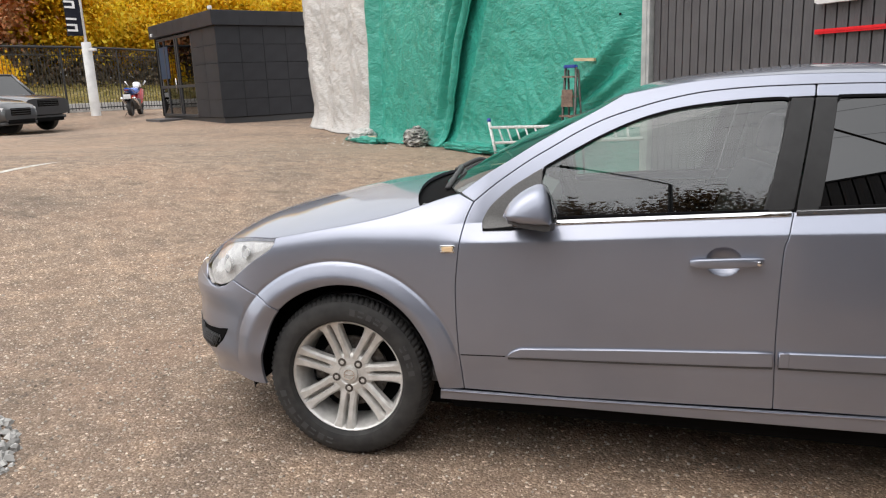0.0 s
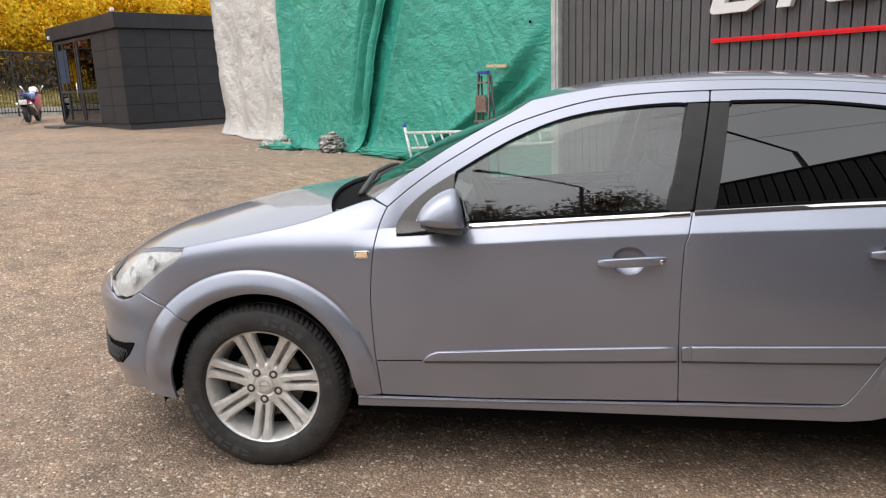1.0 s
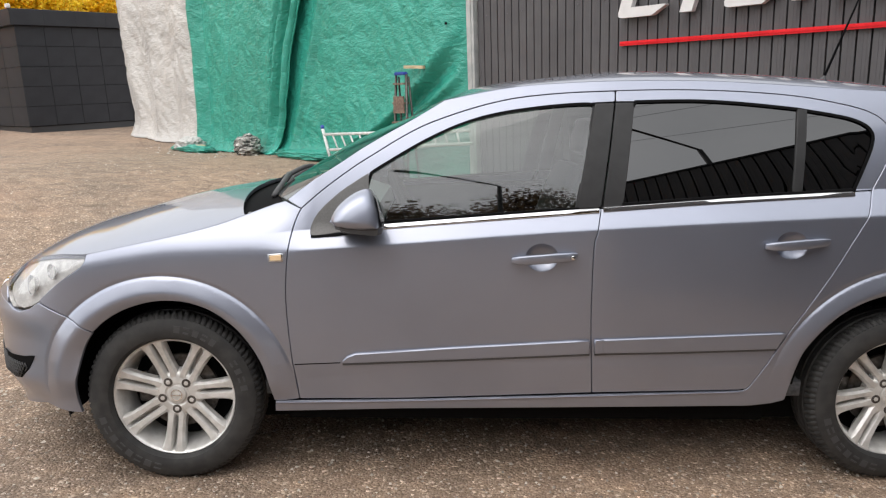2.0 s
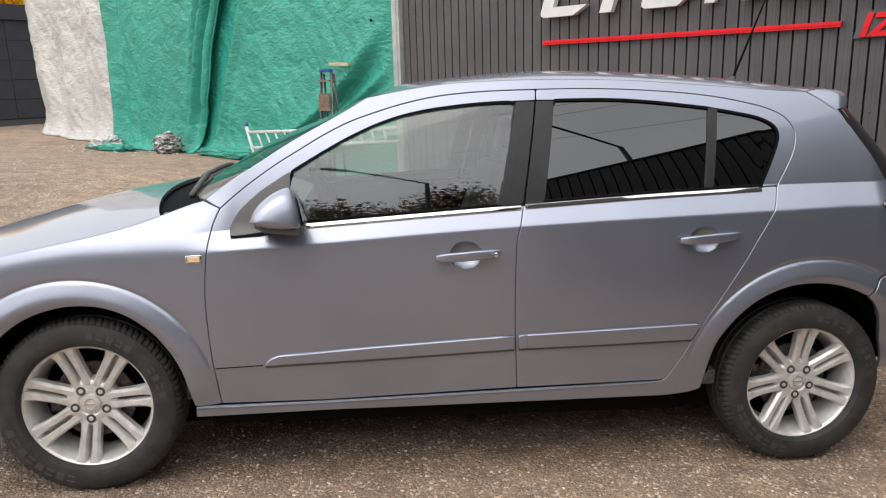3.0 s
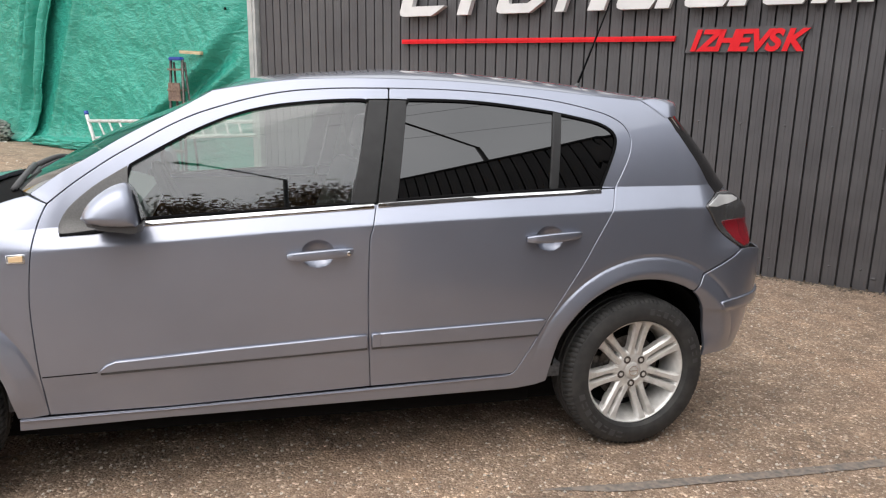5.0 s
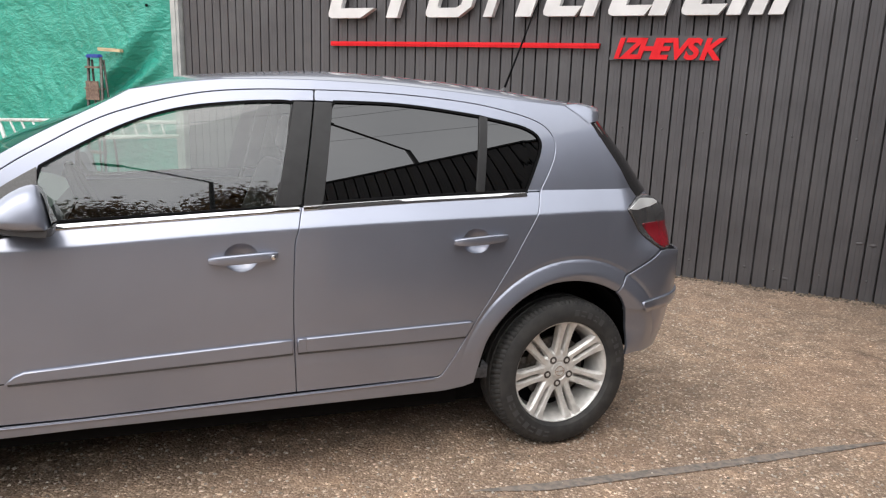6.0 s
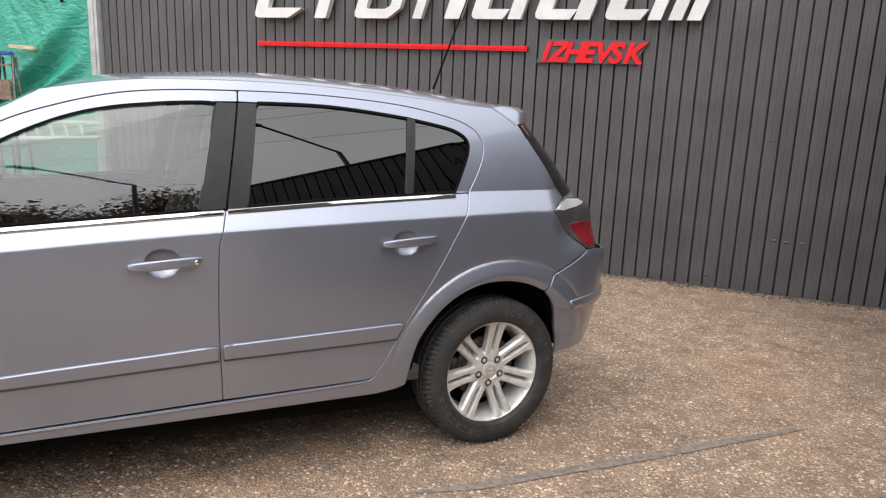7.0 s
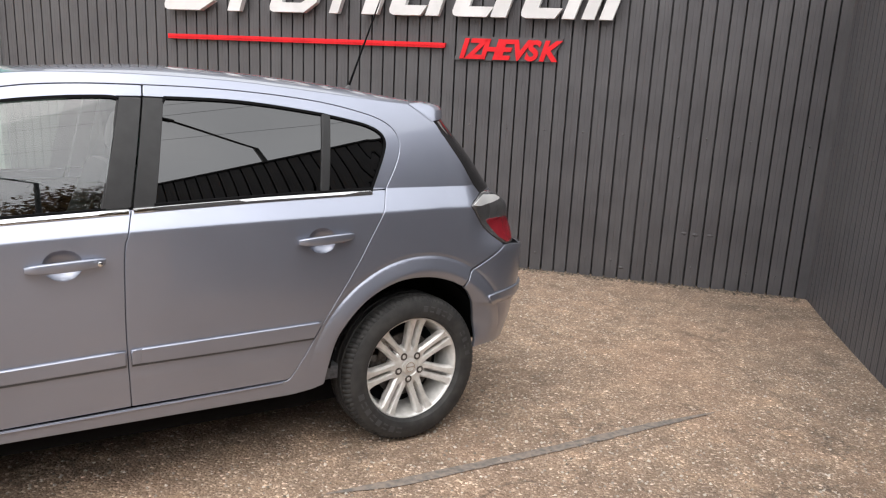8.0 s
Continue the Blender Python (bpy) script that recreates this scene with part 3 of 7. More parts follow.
SCREEN_EDGE = smooth_line([(-0.889, 1.024), (-0.799, 1.091), (-0.711, 1.147), (-0.626, 1.203), (-0.540, 1.254), (-0.438, 1.311), (-0.339, 1.371)])
ROOF_EDGE = smooth_line([(-0.339, 1.371), (-0.235, 1.394), (-0.12, 1.415), (0.013, 1.430), (0.261, 1.443), (0.574, 1.446), (0.887, 1.433), (1.10, 1.421), (1.21, 1.416), (1.303, 1.413)])
FRONT_GAP = smooth_line([(-0.834, 0.997), (-0.846, 0.972), (-0.860, 0.930), (-0.871, 0.867), (-0.880, 0.760), (-0.881, 0.659), (-0.867, 0.472), (-0.847, 0.323)])
MID_GAP = smooth_line([(0.202, 1.009), (0.183, 0.930), (0.172, 0.865), (0.173, 0.620), (0.190, 0.353)])
HOOD_LINE = smooth_line([(-1.573, 0.837), (-1.413, 0.872), (-1.244, 0.909), (-1.126, 0.940), (-1.034, 0.972)])
ARCH_F = smooth_line([(-1.634, 0.258), (-1.643, 0.320), (-1.619, 0.425), (-1.594, 0.507), (-1.555, 0.567), (-1.507, 0.611), (-1.439, 0.650), (-1.361, 0.675), (-1.296, 0.683), (-1.221, 0.678), (-1.137, 0.648), (-1.054, 0.582), (-0.992, 0.492), (-0.960, 0.420), (-0.938, 0.316)])
ARCH_R = smooth_line([(0.888, 0.330), (0.906, 0.427), (0.933, 0.513), (0.994, 0.602), (1.072, 0.667), (1.182, 0.711), (1.298, 0.720), (1.409, 0.704), (1.509, 0.664), (1.563, 0.608), (1.606, 0.521), (1.626, 0.434), (1.620, 0.372)])
LAMP_LINE = smooth_line([(-1.573, 0.835), (-1.590, 0.796), (-1.677, 0.735), (-1.758, 0.668)])
SILL_TOP = [(-0.935, 0.314), (-0.487, 0.323), (0.195, 0.346), (0.732, 0.362)]
SILL_LOW = [(0.735, 0.300), (0.577, 0.299), (0.196, 0.295), (-0.486, 0.286), (-0.938, 0.272)]
BELT_F = [(-0.60, 0.943), (-0.20, 0.975), (0.190, 1.004)]
BELT_R = [(0.203, 1.006), (0.60, 1.038), (1.085, 1.066)]
GLASS_F = [(-0.604, 1.080)] + smooth_line([(-0.593, 1.121), (-0.498, 1.179), (-0.404, 1.232), (-0.308, 1.277), (-0.220, 1.308), (-0.131, 1.329), (-0.041, 1.343), (0.050, 1.354), (0.141, 1.361), (0.174, 1.361)])


def cut(line, k):
    """The part of a line up to index where the test k holds."""
    return [p for p in line if k(p)]


def lift(line, du=0.0, dz=0.0):
    return [(p[0] + du, p[1] + dz) for p in line]


def ribbon(line, width, thick, cell=0.06, bulge=0.0):
    """A strip along a line of (u, z), proud of the skin."""
    n = len(line)
    rows = []
    bm = bmesh.new()
    for i, p in enumerate(line):
        a, b = line[max(i - 1, 0)], line[min(i + 1, n - 1)]
        d = math.hypot(b[0] - a[0], b[1] - a[1])
        nx, nz = -(b[1] - a[1]) / d, (b[0] - a[0]) / d
        row = []
        for s, o in ((-0.5, 0.004), (-0.5, -thick * 0.6), (-0.3, -thick), (0.3, -thick - bulge), (0.5, -thick * 0.6), (0.5, 0.004)):
            row.append(bm.verts.new(skin(p[0] + nx * s * width, p[1] + nz * s * width, o)))
        rows.append(row)
    for r, s in zip(rows, rows[1:]):
        for k in range(5):
            bm.faces.new((r[k], s[k], s[k + 1], r[k + 1]))
    for r in (rows[0], list(reversed(rows[-1]))):
        bm.faces.new(r)
    return fix(bm)


def pull_handle(u, z, length, rise):
    """A bar handle with rounded ends, standing off the door over a dished cup."""
    bm = bmesh.new()
    rows = []
    n = 14
    p0, p1 = [skin(u + f * length, z + f * rise) for f in (-0.5, 0.5)]
    for i in range(n + 1):
        t = i / n
        e = 1 - (2 * t - 1) ** 10
        b = 1 - (2 * t - 1) ** 2
        h, w = 0.0125 * (0.7 + 0.3 * e) + 0.004 * b, 0.006 + 0.006 * e
        off = 0.014 + 0.005 * e + 0.010 * b
        c = [p + (q - p) * t for p, q in zip(p0, p1)]
        rows.append([bm.verts.new((c[0], c[1] - off - w * math.copysign(abs(math.cos(a)) ** 0.4, math.cos(a)), c[2] + h * math.copysign(abs(math.sin(a)) ** 0.4, math.sin(a)))) for a in [2 * math.pi * k / 16 for k in range(16)]])
    for r, s in zip(rows, rows[1:]):
        for k in range(16):
            bm.faces.new((r[k], r[(k + 1) % 16], s[(k + 1) % 16], s[k]))
    for r in (rows[0], rows[-1]):
        bm.faces.new(r)
    for end in (-0.36, 0.36):
        x, y, zq = skin(u + end * length, z + end * rise, -0.006)
        add_box(bm, (x - 0.018, y - 0.010, zq - 0.008), (x + 0.018, y + 0.012, zq + 0.008), 0.003)
    return fix(bm)


# outline of the door mirror seen from beside the car, as (x, z) round its middle
MIRROR_LINE = smooth_line([(-0.098, 0.000), (-0.085, 0.024), (-0.060, 0.050), (-0.026, 0.073), (0.008, 0.084), (0.029, 0.072), (0.043, 0.036), (0.050, 0.002), (0.056, -0.032)], 3)


def mirror_ring(y, f, low=-0.040):
    """One section of the mirror housing at a reach y, shrunk by f towards its rear."""
    ring = [(x, z) for x, z in MIRROR_LINE] + [(0.056, low), (0.0, low - 0.001), (-0.055, low + 0.004), (-0.090, low + 0.014), (-0.100, -0.014), (-0.101, -0.010)]
    return [(-0.600 + 0.012 + (x - 0.012) * f, y + (0.12 * (x - 0.012) + 0.20 * max(z, -0.01)) * f, 1.000 - 0.010 * (1 - f) + z * f) for x, z in ring]


def mirror_shell():
    """A mirror housing: rounded to the front and outwards, flat towards the rear."""
    bm = bmesh.new()
    rows = [[bm.verts.new(p) for p in mirror_ring(y, f)] for y, f in ((-0.870, 0.80), (-0.900, 0.90), (-0.940, 0.97), (-0.980, 1.0), (-1.010, 0.99), (-1.032, 0.955), (-1.048, 0.89), (-1.059, 0.78), (-1.066, 0.60), (-1.070, 0.35), (-1.071, 0.1))]
    n = len(rows[0])
    for r, s in zip(rows, rows[1:]):
        for k in range(n):
            bm.faces.new((r[k], r[(k + 1) % n], s[(k + 1) % n], s[k]))
    bm.faces.new(rows[0])
    bm.faces.new(rows[-1])
    return fix(bm)


def mirror_base():
    """The dark tray under the housing."""
    bm = bmesh.new()
    rows = []
    for y, f in ((-0.86, 0.80), (-0.94, 0.97), (-1.00, 1.0), (-1.035, 0.94), (-1.055, 0.75)):
        rows.append([bm.verts.new((-0.588 + x * f, y + 0.12 * x * f, z)) for x, z in ((-0.105, 0.976), (-0.100, 0.964), (-0.055, 0.952), (0.03, 0.944), (0.050, 0.946), (0.054, 0.968))])
    for r, s in zip(rows, rows[1:]):
        for k in range(6):
            bm.faces.new((r[k], r[(k + 1) % 6], s[(k + 1) % 6], s[k]))
    bm.faces.new(rows[0])
    bm.faces.new(rows[-1])
    return fix(bm)


def lens_bowl(x, y, z, radius, aim):
    bm = bmesh.new()
    prof = [(radius * f, -radius * 0.9 * (1 - f * f)) for f in (0.12, 0.3, 0.5, 0.7, 0.85, 1.0)]
    m = Matrix.Translation((x, y, z)) @ Vector(aim).to_track_quat("Z", "Y").to_matrix().to_4x4()
    add_lathe(bm, prof, 24, m)
    return bm


def mirrored(bm):
    layer = bm.verts.layers.float_vector.get("true_normal")
    for v in bm.verts:
        v.co.y = -v.co.y
        if layer:
            n = v[layer]
            v[layer] = (n[0], -n[1], n[2])
    bmesh.ops.reverse_faces(bm, faces=bm.faces[:])


def flank(sg):
    """One side of the car with its doors; sg is -1 for the side turned from the building's corner, 1 for the other."""
    def put(name, bm, mat, parent=GREY_CAR, label="", smooth=True):
        if sg > 0:
            mirrored(bm)
        return part(name, bm, mat, parent, label, smooth)

    fender = FRONT_GAP + [(-0.905, 0.316)] + list(reversed(cut(ARCH_F, lambda p: p[0] > -1.552)))
    fender += [(-1.557, 0.567), (-1.618, 0.6085)] + list(reversed(LAMP_LINE)) + HOOD_LINE + [(-0.98, 0.992), (-0.93, 1.010), (-0.893, 1.020)]
    put("front_fender", panel(fender, cell=0.010), PAINT)
    side = SCREEN_EDGE + ROOF_EDGE + smooth_line([(1.36, 1.384), (1.418, 1.348), (1.466, 1.270), (1.519, 1.197), (1.570, 1.127), (1.612, 1.084), (1.640, 1.056)])
    side += [(1.56, 1.022), (1.538, 1.008)] + smooth_line([(1.538, 1.004), (1.599, 0.942), (1.659, 0.888), (1.735, 0.836)])
    side += [(1.545, 0.734), (1.510, 0.667)] + list(reversed(cut(ARCH_R, lambda p: p[0] < 1.505))) + [(0.884, 0.322), (0.84, 0.310), (0.765, 0.301)] + SILL_LOW + SILL_TOP + list(reversed(REAR_TOP[:-1])) + list(reversed(DOOR_TOP))
    put("body_side", panel(side, cell=0.011), PAINT)
    put("sill_lip", ribbon([(-0.930, 0.3075), (-0.487, 0.3165), (0.195, 0.3395), (0.715, 0.3555)], 0.009, 0.0055, bulge=0.001), PAINT)
    # doors
    fd = put("front_door", panel(FRONT_GAP[1:] + lift(SILL_TOP[1:3], 0, 0.004)[:1] + list(reversed(MID_GAP)) + list(reversed(BELT_F)) + [(-0.625, 0.942), (-0.618, 1.07)] + GLASS_F + [(0.185, 1.364), (0.2620, 1.368)] + list(reversed(DOOR_TOP)), cell=0.014, fine=((-0.068, 0.060, 0.790, 0.900, 0.004),)), PAINT)
    put("pillar_trim", panel([(0.190, 1.364), (0.2605, 1.366), (0.2015, 1.012), (0.114, 1.005)], cell=0.05, proud=0.001), PILLAR, fd, "matt dark grey pillar film")
    put("side_window", panel(GLASS_F + [(0.186, 1.352), (0.116, 1.003), (-0.2, 0.980), (-0.60, 0.950)], cell=0.05, proud=-0.006, rim=0.001, deep=0.004, gap=0.0), CLEAR, fd, "clear glass").visible_shadow = False
    seal = GLASS_F + [(0.184, 1.357)]
    put("window_seal", ribbon(seal, 0.010, 0.001), SEAL_AND_SHADE, fd)
    put("window_seal", ribbon([(0.185, 1.352), (0.114, 1.008)], 0.006, 0.001), PILLAR, fd)
    put("mirror_sail", panel(smooth_line([(-0.799, 0.912), (-0.798, 0.940), (-0.771, 0.990), (-0.708, 1.050), (-0.648, 1.092), (-0.600, 1.122)]) + [(-0.598, 1.05), (-0.555, 0.948), (-0.66, 0.925), (-0.785, 0.906)], cell=0.04, proud=0.006), SAIL, fd, "grey plastic mirror base")
    put("sail_edge", ribbon([(-0.795, 0.907), (-0.70, 0.914), (-0.60, 0.930), (-0.555, 0.943)], 0.008, 0.007), SEAL_AND_SHADE, fd)
    put("chrome_strip", ribbon([(p[0], p[1] - 0.004) for p in smooth_line([(-0.565, 0.944), (-0.20, 0.975), (0.192, 1.0065)])], 0.017, 0.006, bulge=0.002), CHROME, fd, "bright metal strip under the window")
    put("belt_seal", ribbon([(p[0], p[1] + 0.008) for p in smooth_line([(-0.565, 0.946), (-0.20, 0.975), (0.125, 0.999)])], 0.009, 0.003), SEAL_AND_SHADE, fd)
    put("moulding", panel([(-0.700, 0.463), (-0.672, 0.488), (-0.645, 0.499), (-0.306, 0.524), (0.170, 0.553), (0.172, 0.503), (-0.303, 0.480), (-0.64, 0.466)], cell=0.06, proud=0.012, rim=0.006, deep=0.012, gap=0.0), PAINT, fd, "body-coloured rubbing strip")
    put("moulding_edge", ribbon([(-0.69, 0.461), (-0.303, 0.4785), (0.172, 0.5015)], 0.013, 0.0085), PLASTIC, fd)
    put("door_line", ribbon([(-0.860, 0.455), (-0.78, 0.459), (-0.70, 0.463)], 0.004, 0.0006), SEAL_AND_SHADE, fd)
    h = put("door_handle", pull_handle(0.002, 0.845, 0.222, 0.018), PAINT, fd, "grey bar handle")
    if sg < 0:
        x, y, z = skin(0.093, 0.852, -0.050)
        bm = bmesh.new()
        add_lathe(bm, [(0.0001, 0.002), (0.006, 0.002), (0.0075, 0.001), (0.0075, -0.012)], 16, Matrix.Translation((x, y, z)) @ pose(0, 0, 0, 90))
        put("keyhole", fix(bm), CHROME, h)
    rd = put("rear_door", panel(MID_GAP + [(0.72, 0.364)] + list(reversed(cut(REAR_TOP, lambda p: p[1] < 1.071 and p[0] < 1.2))) + [(1.145, 1.0720), (1.090, 1.0690)] + list(reversed(BELT_R)), cell=0.014, fine=((0.790, 0.914, 0.838, 0.942, 0.004),)), PAINT)
    q_line = smooth_line([(0.936, 1.344), (1.020, 1.331), (1.094, 1.316), (1.145, 1.293), (1.164, 1.264), (1.158, 1.226), (1.129, 1.163), (1.084, 1.074)])
    win_top = smooth_line([(0.326, 1.355), (0.334, 1.367), (0.351, 1.371), (0.545, 1.375), (0.713, 1.367), (0.908, 1.349)])
    frame_r = [(0.2635, 1.369)] + [(0.2675, 1.404)] + cut(REAR_TOP, lambda p: p[1] > 1.075) + [(1.1465, 1.0735), (1.090, 1.0705)] + list(reversed(q_line)) + list(reversed(cut(win_top, lambda p: p[0] > 0.345))) + [(0.330, 1.370)]
    put("window_frame", panel(frame_r, cell=0.04, gap=0.0012), PAINT, rd)
    put("pillar_trim", panel([(0.2640, 1.367), (0.334, 1.369), (0.328, 1.350), (0.277, 1.014), (0.2055, 1.010)], cell=0.05, proud=0.001), PILLAR, rd, "matt dark grey pillar film")
    put("side_window", panel(win_top + [(0.866, 1.058), (0.272, 1.014)], cell=0.05, proud=-0.006, rim=0.001, deep=0.004, gap=0.0), TINT, rd, "dark tinted glass")
    put("quarter_window", panel([(0.94, 1.345)] + q_line[1:] + [(0.890, 1.060)], cell=0.05, proud=-0.006, rim=0.001, deep=0.004, gap=0.0), TINT, rd, "dark tinted glass")
    put("window_divider", panel([(0.905, 1.352), (0.939, 1.346), (0.900, 1.064), (0.866, 1.060)], cell=0.06, proud=0.002, gap=0.0), PILLAR, rd, "grey window divider")
    put("window_seal", ribbon(win_top + q_line, 0.010, 0.001), SEAL_AND_SHADE, rd)
    put("chrome_strip", ribbon([(p[0], p[1] - 0.004) for p in smooth_line([(0.206, 1.009), (0.62, 1.040), (1.080, 1.067)])], 0.017, 0.006, bulge=0.002), CHROME, rd, "bright metal strip under the window")
    put("belt_seal", ribbon([(p[0], p[1] + 0.008) for p in smooth_line([(0.272, 1.014), (0.62, 1.040), (1.078, 1.067)])], 0.009, 0.003), SEAL_AND_SHADE, rd)
    put("moulding", panel([(0.186, 0.554), (0.52, 0.567), (0.860, 0.580), (0.830, 0.521), (0.52, 0.512), (0.188, 0.504)], cell=0.06, proud=0.012, rim=0.006, deep=0.012, gap=0.0), PAINT, rd, "body-coloured rubbing strip")
    put("moulding_edge", ribbon([(0.190, 0.5025), (0.52, 0.5105), (0.828, 0.5195)], 0.013, 0.0085), PLASTIC, rd)
    put("moulding_cap", panel([(0.1865, 0.5545), (0.2180, 0.5560), (0.2190, 0.5060), (0.1880, 0.5045)], cell=0.06, proud=0.0145, rim=0.004, deep=0.014, gap=0.0), PAINT, rd)
    put("door_handle", pull_handle(0.864, 0.897, 0.222, 0.018), PAINT, rd, "grey bar handle")
    # black strips laid behind the panel gaps to draw their shade
    for line in (DOOR_TOP, REAR_TOP, FRONT_GAP, MID_GAP, SILL_TOP):
        put("gap_shade", ribbon(line, 0.022, -0.0105), SEAL_AND_SHADE)
    # black sheet inside the doors, added so their gaps stay dark
    put("gap_backing", panel([(-0.93, 0.31), (0.735, 0.33), (0.90, 0.60), (1.11, 0.98), (1.06, 1.0), (0.2, 0.96), (-0.86, 0.92)], cell=0.12, proud=-0.045, gap=0.0), BLACK)
    # amber repeater
    rep = put("side_repeater", panel([(-0.941, 0.848), (-0.888, 0.851), (-0.887, 0.823), (-0.938, 0.820)], cell=0.05, proud=0.004, rim=0.003, deep=0.006, gap=0.0), CHROME, GREY_CAR, "small clear and amber side lamp")
    put("lens", panel([(-0.934, 0.843), (-0.894, 0.846), (-0.893, 0.828), (-0.932, 0.826)], cell=0.05, proud=0.007, rim=0.002, deep=0.004, gap=0.0), AMBER, rep)
    # mirror
    mh = put("door_mirror", mirror_shell(), PAINT, GREY_CAR, "body-coloured door mirror with dark lower edge")
    put("mirror_foot", mirror_base(), PLASTIC, mh)
    put("mirror_arm", fix(box((-0.690, -0.90, 0.925), (-0.575, -0.815, 0.975), 0.012)), PLASTIC, mh)
    put("mirror_ridge", ribbon_free([(p[0] - 0.001, p[1], p[2]) for p in [(-0.588 + (x - 0.012) * f, y + 0.12 * (x - 0.012) * f, 0.986) for y, f, x in ((-0.90, 0.90, -0.101), (-0.98, 1.0, -0.101), (-1.031, 0.955, -0.101), (-1.0475, 0.89, -0.09), (-1.057, 0.86, -0.03), (-1.052, 0.93, 0.03), (-1.04, 0.95, 0.050))]], 0.003), PAINT, mh)
    bm = bmesh.new()
    bm.faces.new([bm.verts.new(p) for p in ((-0.536, -0.89, 0.965), (-0.536, -1.02, 0.965), (-0.556, -1.01, 1.05), (-0.575, -0.97, 1.075), (-0.575, -0.91, 1.07))])
    put("mirror_glass", fix(bm), CHROME, mh)
    # head lamp
    lamp_out = [(-1.573, 0.833)] + LAMP_LINE[1:] + [(-1.80, 0.643), (-1.848, 0.629), (-1.892, 0.632)] + smooth_line([(-1.925, 0.650), (-1.99, 0.70), (-2.00, 0.745), (-1.93, 0.775), (-1.80, 0.812), (-1.68, 0.832)])
    hl = put("head_lamp", panel(lamp_out, cell=0.04, proud=0.0, rim=0.003, deep=0.02, gap=0.002), LAMP_CLEAR, GREY_CAR, "clear head lamp with chrome reflectors")
    hl.visible_shadow = False
    inner = panel(lamp_out, cell=0.05, proud=-0.016, rim=0.001, deep=0.02, gap=0.004)
    put("lamp_housing", inner, LAMP_WHITE, hl)
    for u, z, r in ((-1.80, 0.720, 0.036), (-1.705, 0.775, 0.026)):
        x, y, zz = skin(u, z, 0.006)
        nx, ny, _ = skin(u, z, -0.5)
        put("reflector", lens_bowl(x, y, zz, r, (nx - x - 0.25, ny - y, 0.05)), LAMP_SILVER, hl)
    # tail lamp
    tail_in = smooth_line([(1.535, 1.010), (1.599, 0.942), (1.659, 0.890), (1.752, 0.838)])
    tail_top = [(1.545, 1.014), (1.60, 1.038), (1.66, 1.055), (1.74, 1.062)]
    tl = put("tail_lamp", panel(tail_in + [(1.80, 0.840), (1.86, 0.90), (1.875, 0.96), (1.845, 1.02), (1.79, 1.05)] + list(reversed(tail_top)), cell=0.03, proud=0.006, rim=0.006, deep=0.03), LAMP_SMOKE, GREY_CAR, "smoked tail lamp with red lower lens")
    put("red_lens", panel([(1.650, 0.946), (1.74, 0.950), (1.866, 0.950), (1.850, 0.900), (1.800, 0.852), (1.752, 0.844), (1.712, 0.868)], cell=0.03, proud=0.009, rim=0.002, deep=0.01), LAMP_RED, tl)
    put("clear_lens", panel([(1.546, 1.011), (1.60, 1.004), (1.70, 1.012), (1.79, 1.026), (1.80, 1.036), (1.765, 1.048), (1.66, 1.050), (1.60, 1.034)], cell=0.03, proud=0.009, rim=0.002, deep=0.01), LAMP_GREY, tl)
    # wheel houses
    for hx, w in ((-1.307, 0.40), (1.307, 0.40)):
        bm = bmesh.new()
        rows = []
        for a in [math.radians((8 if hx < 0 else 10) + (184 if hx < 0 else 162) * k / 26) for k in range(27)]:
            rows.append([bm.verts.new((hx + (0.375 if hx > 0 and math.cos(a) > 0 else 0.405 if y > -0.8 else 0.385) * math.cos(a), y + 0.022 * (hx > 0 and math.cos(a) > 0), 0.312 + 0.412 * math.sin(a))) for y in (-0.815, -0.79, -0.55)])
        for r, s in zip(rows, rows[1:]):
            for k in range(2):
                bm.faces.new((r[k], s[k], s[k + 1], r[k + 1]))
        hub = bm.verts.new((hx, -0.55, 0.312))
        for r, s in zip(rows, rows[1:]):
            bm.faces.new((r[2], s[2], hub))
        put("wheel_house", fix(bm), BLACK)


def ribbon_free(pts, radius):
    return tube(pts, radius, 6)


for _sg in (-1, 1):
    flank(_sg)


def edge_of(line, n):
    """n points evenly along a line of the flank."""
    run = [0.0]
    for p, q in zip(line, line[1:]):
        run.append(run[-1] + math.dist(p, q))
    out = []
    for i in range(n):
        s = run[-1] * i / (n - 1)
        k = 0
        while k < len(run) - 2 and run[k + 1] < s:
            k += 1
        t = (s - run[k]) / (run[k + 1] - run[k])
        out.append(tuple(a + t * (b - a) for a, b in zip(line[k], line[k + 1])))
    return out


def across(left, middle, cols, power=2.0, round_edge=1.0, last_round=None):
    """A skin from the left edge over the middle line to the mirrored right edge: rows of points."""
    bm = bmesh.new()
    rows = []
    for i, (e, m) in enumerate(zip(left, middle)):
        row = []
        bend = round_edge if last_round is None else round_edge + (last_round - round_edge) * i / (len(left) - 1)
        for j in range(cols + 1):
            w = -1 + 2 * j / cols
            w = math.copysign(abs(w) ** 0.8, w)
            k = (1 - abs(w) ** power) ** bend
            row.append(bm.verts.new((e[0] + (m[0] - e[0]) * k, abs(e[1]) * w, e[2] + (m[2] - e[2]) * k)))
        rows.append(row)
    for r, s in zip(rows, rows[1:]):
        for k in range(cols):
            bm.faces.new((r[k], r[k + 1], s[k + 1], s[k]))
    for f in bm.faces:
        f.normal_update()
    return fix(bm)


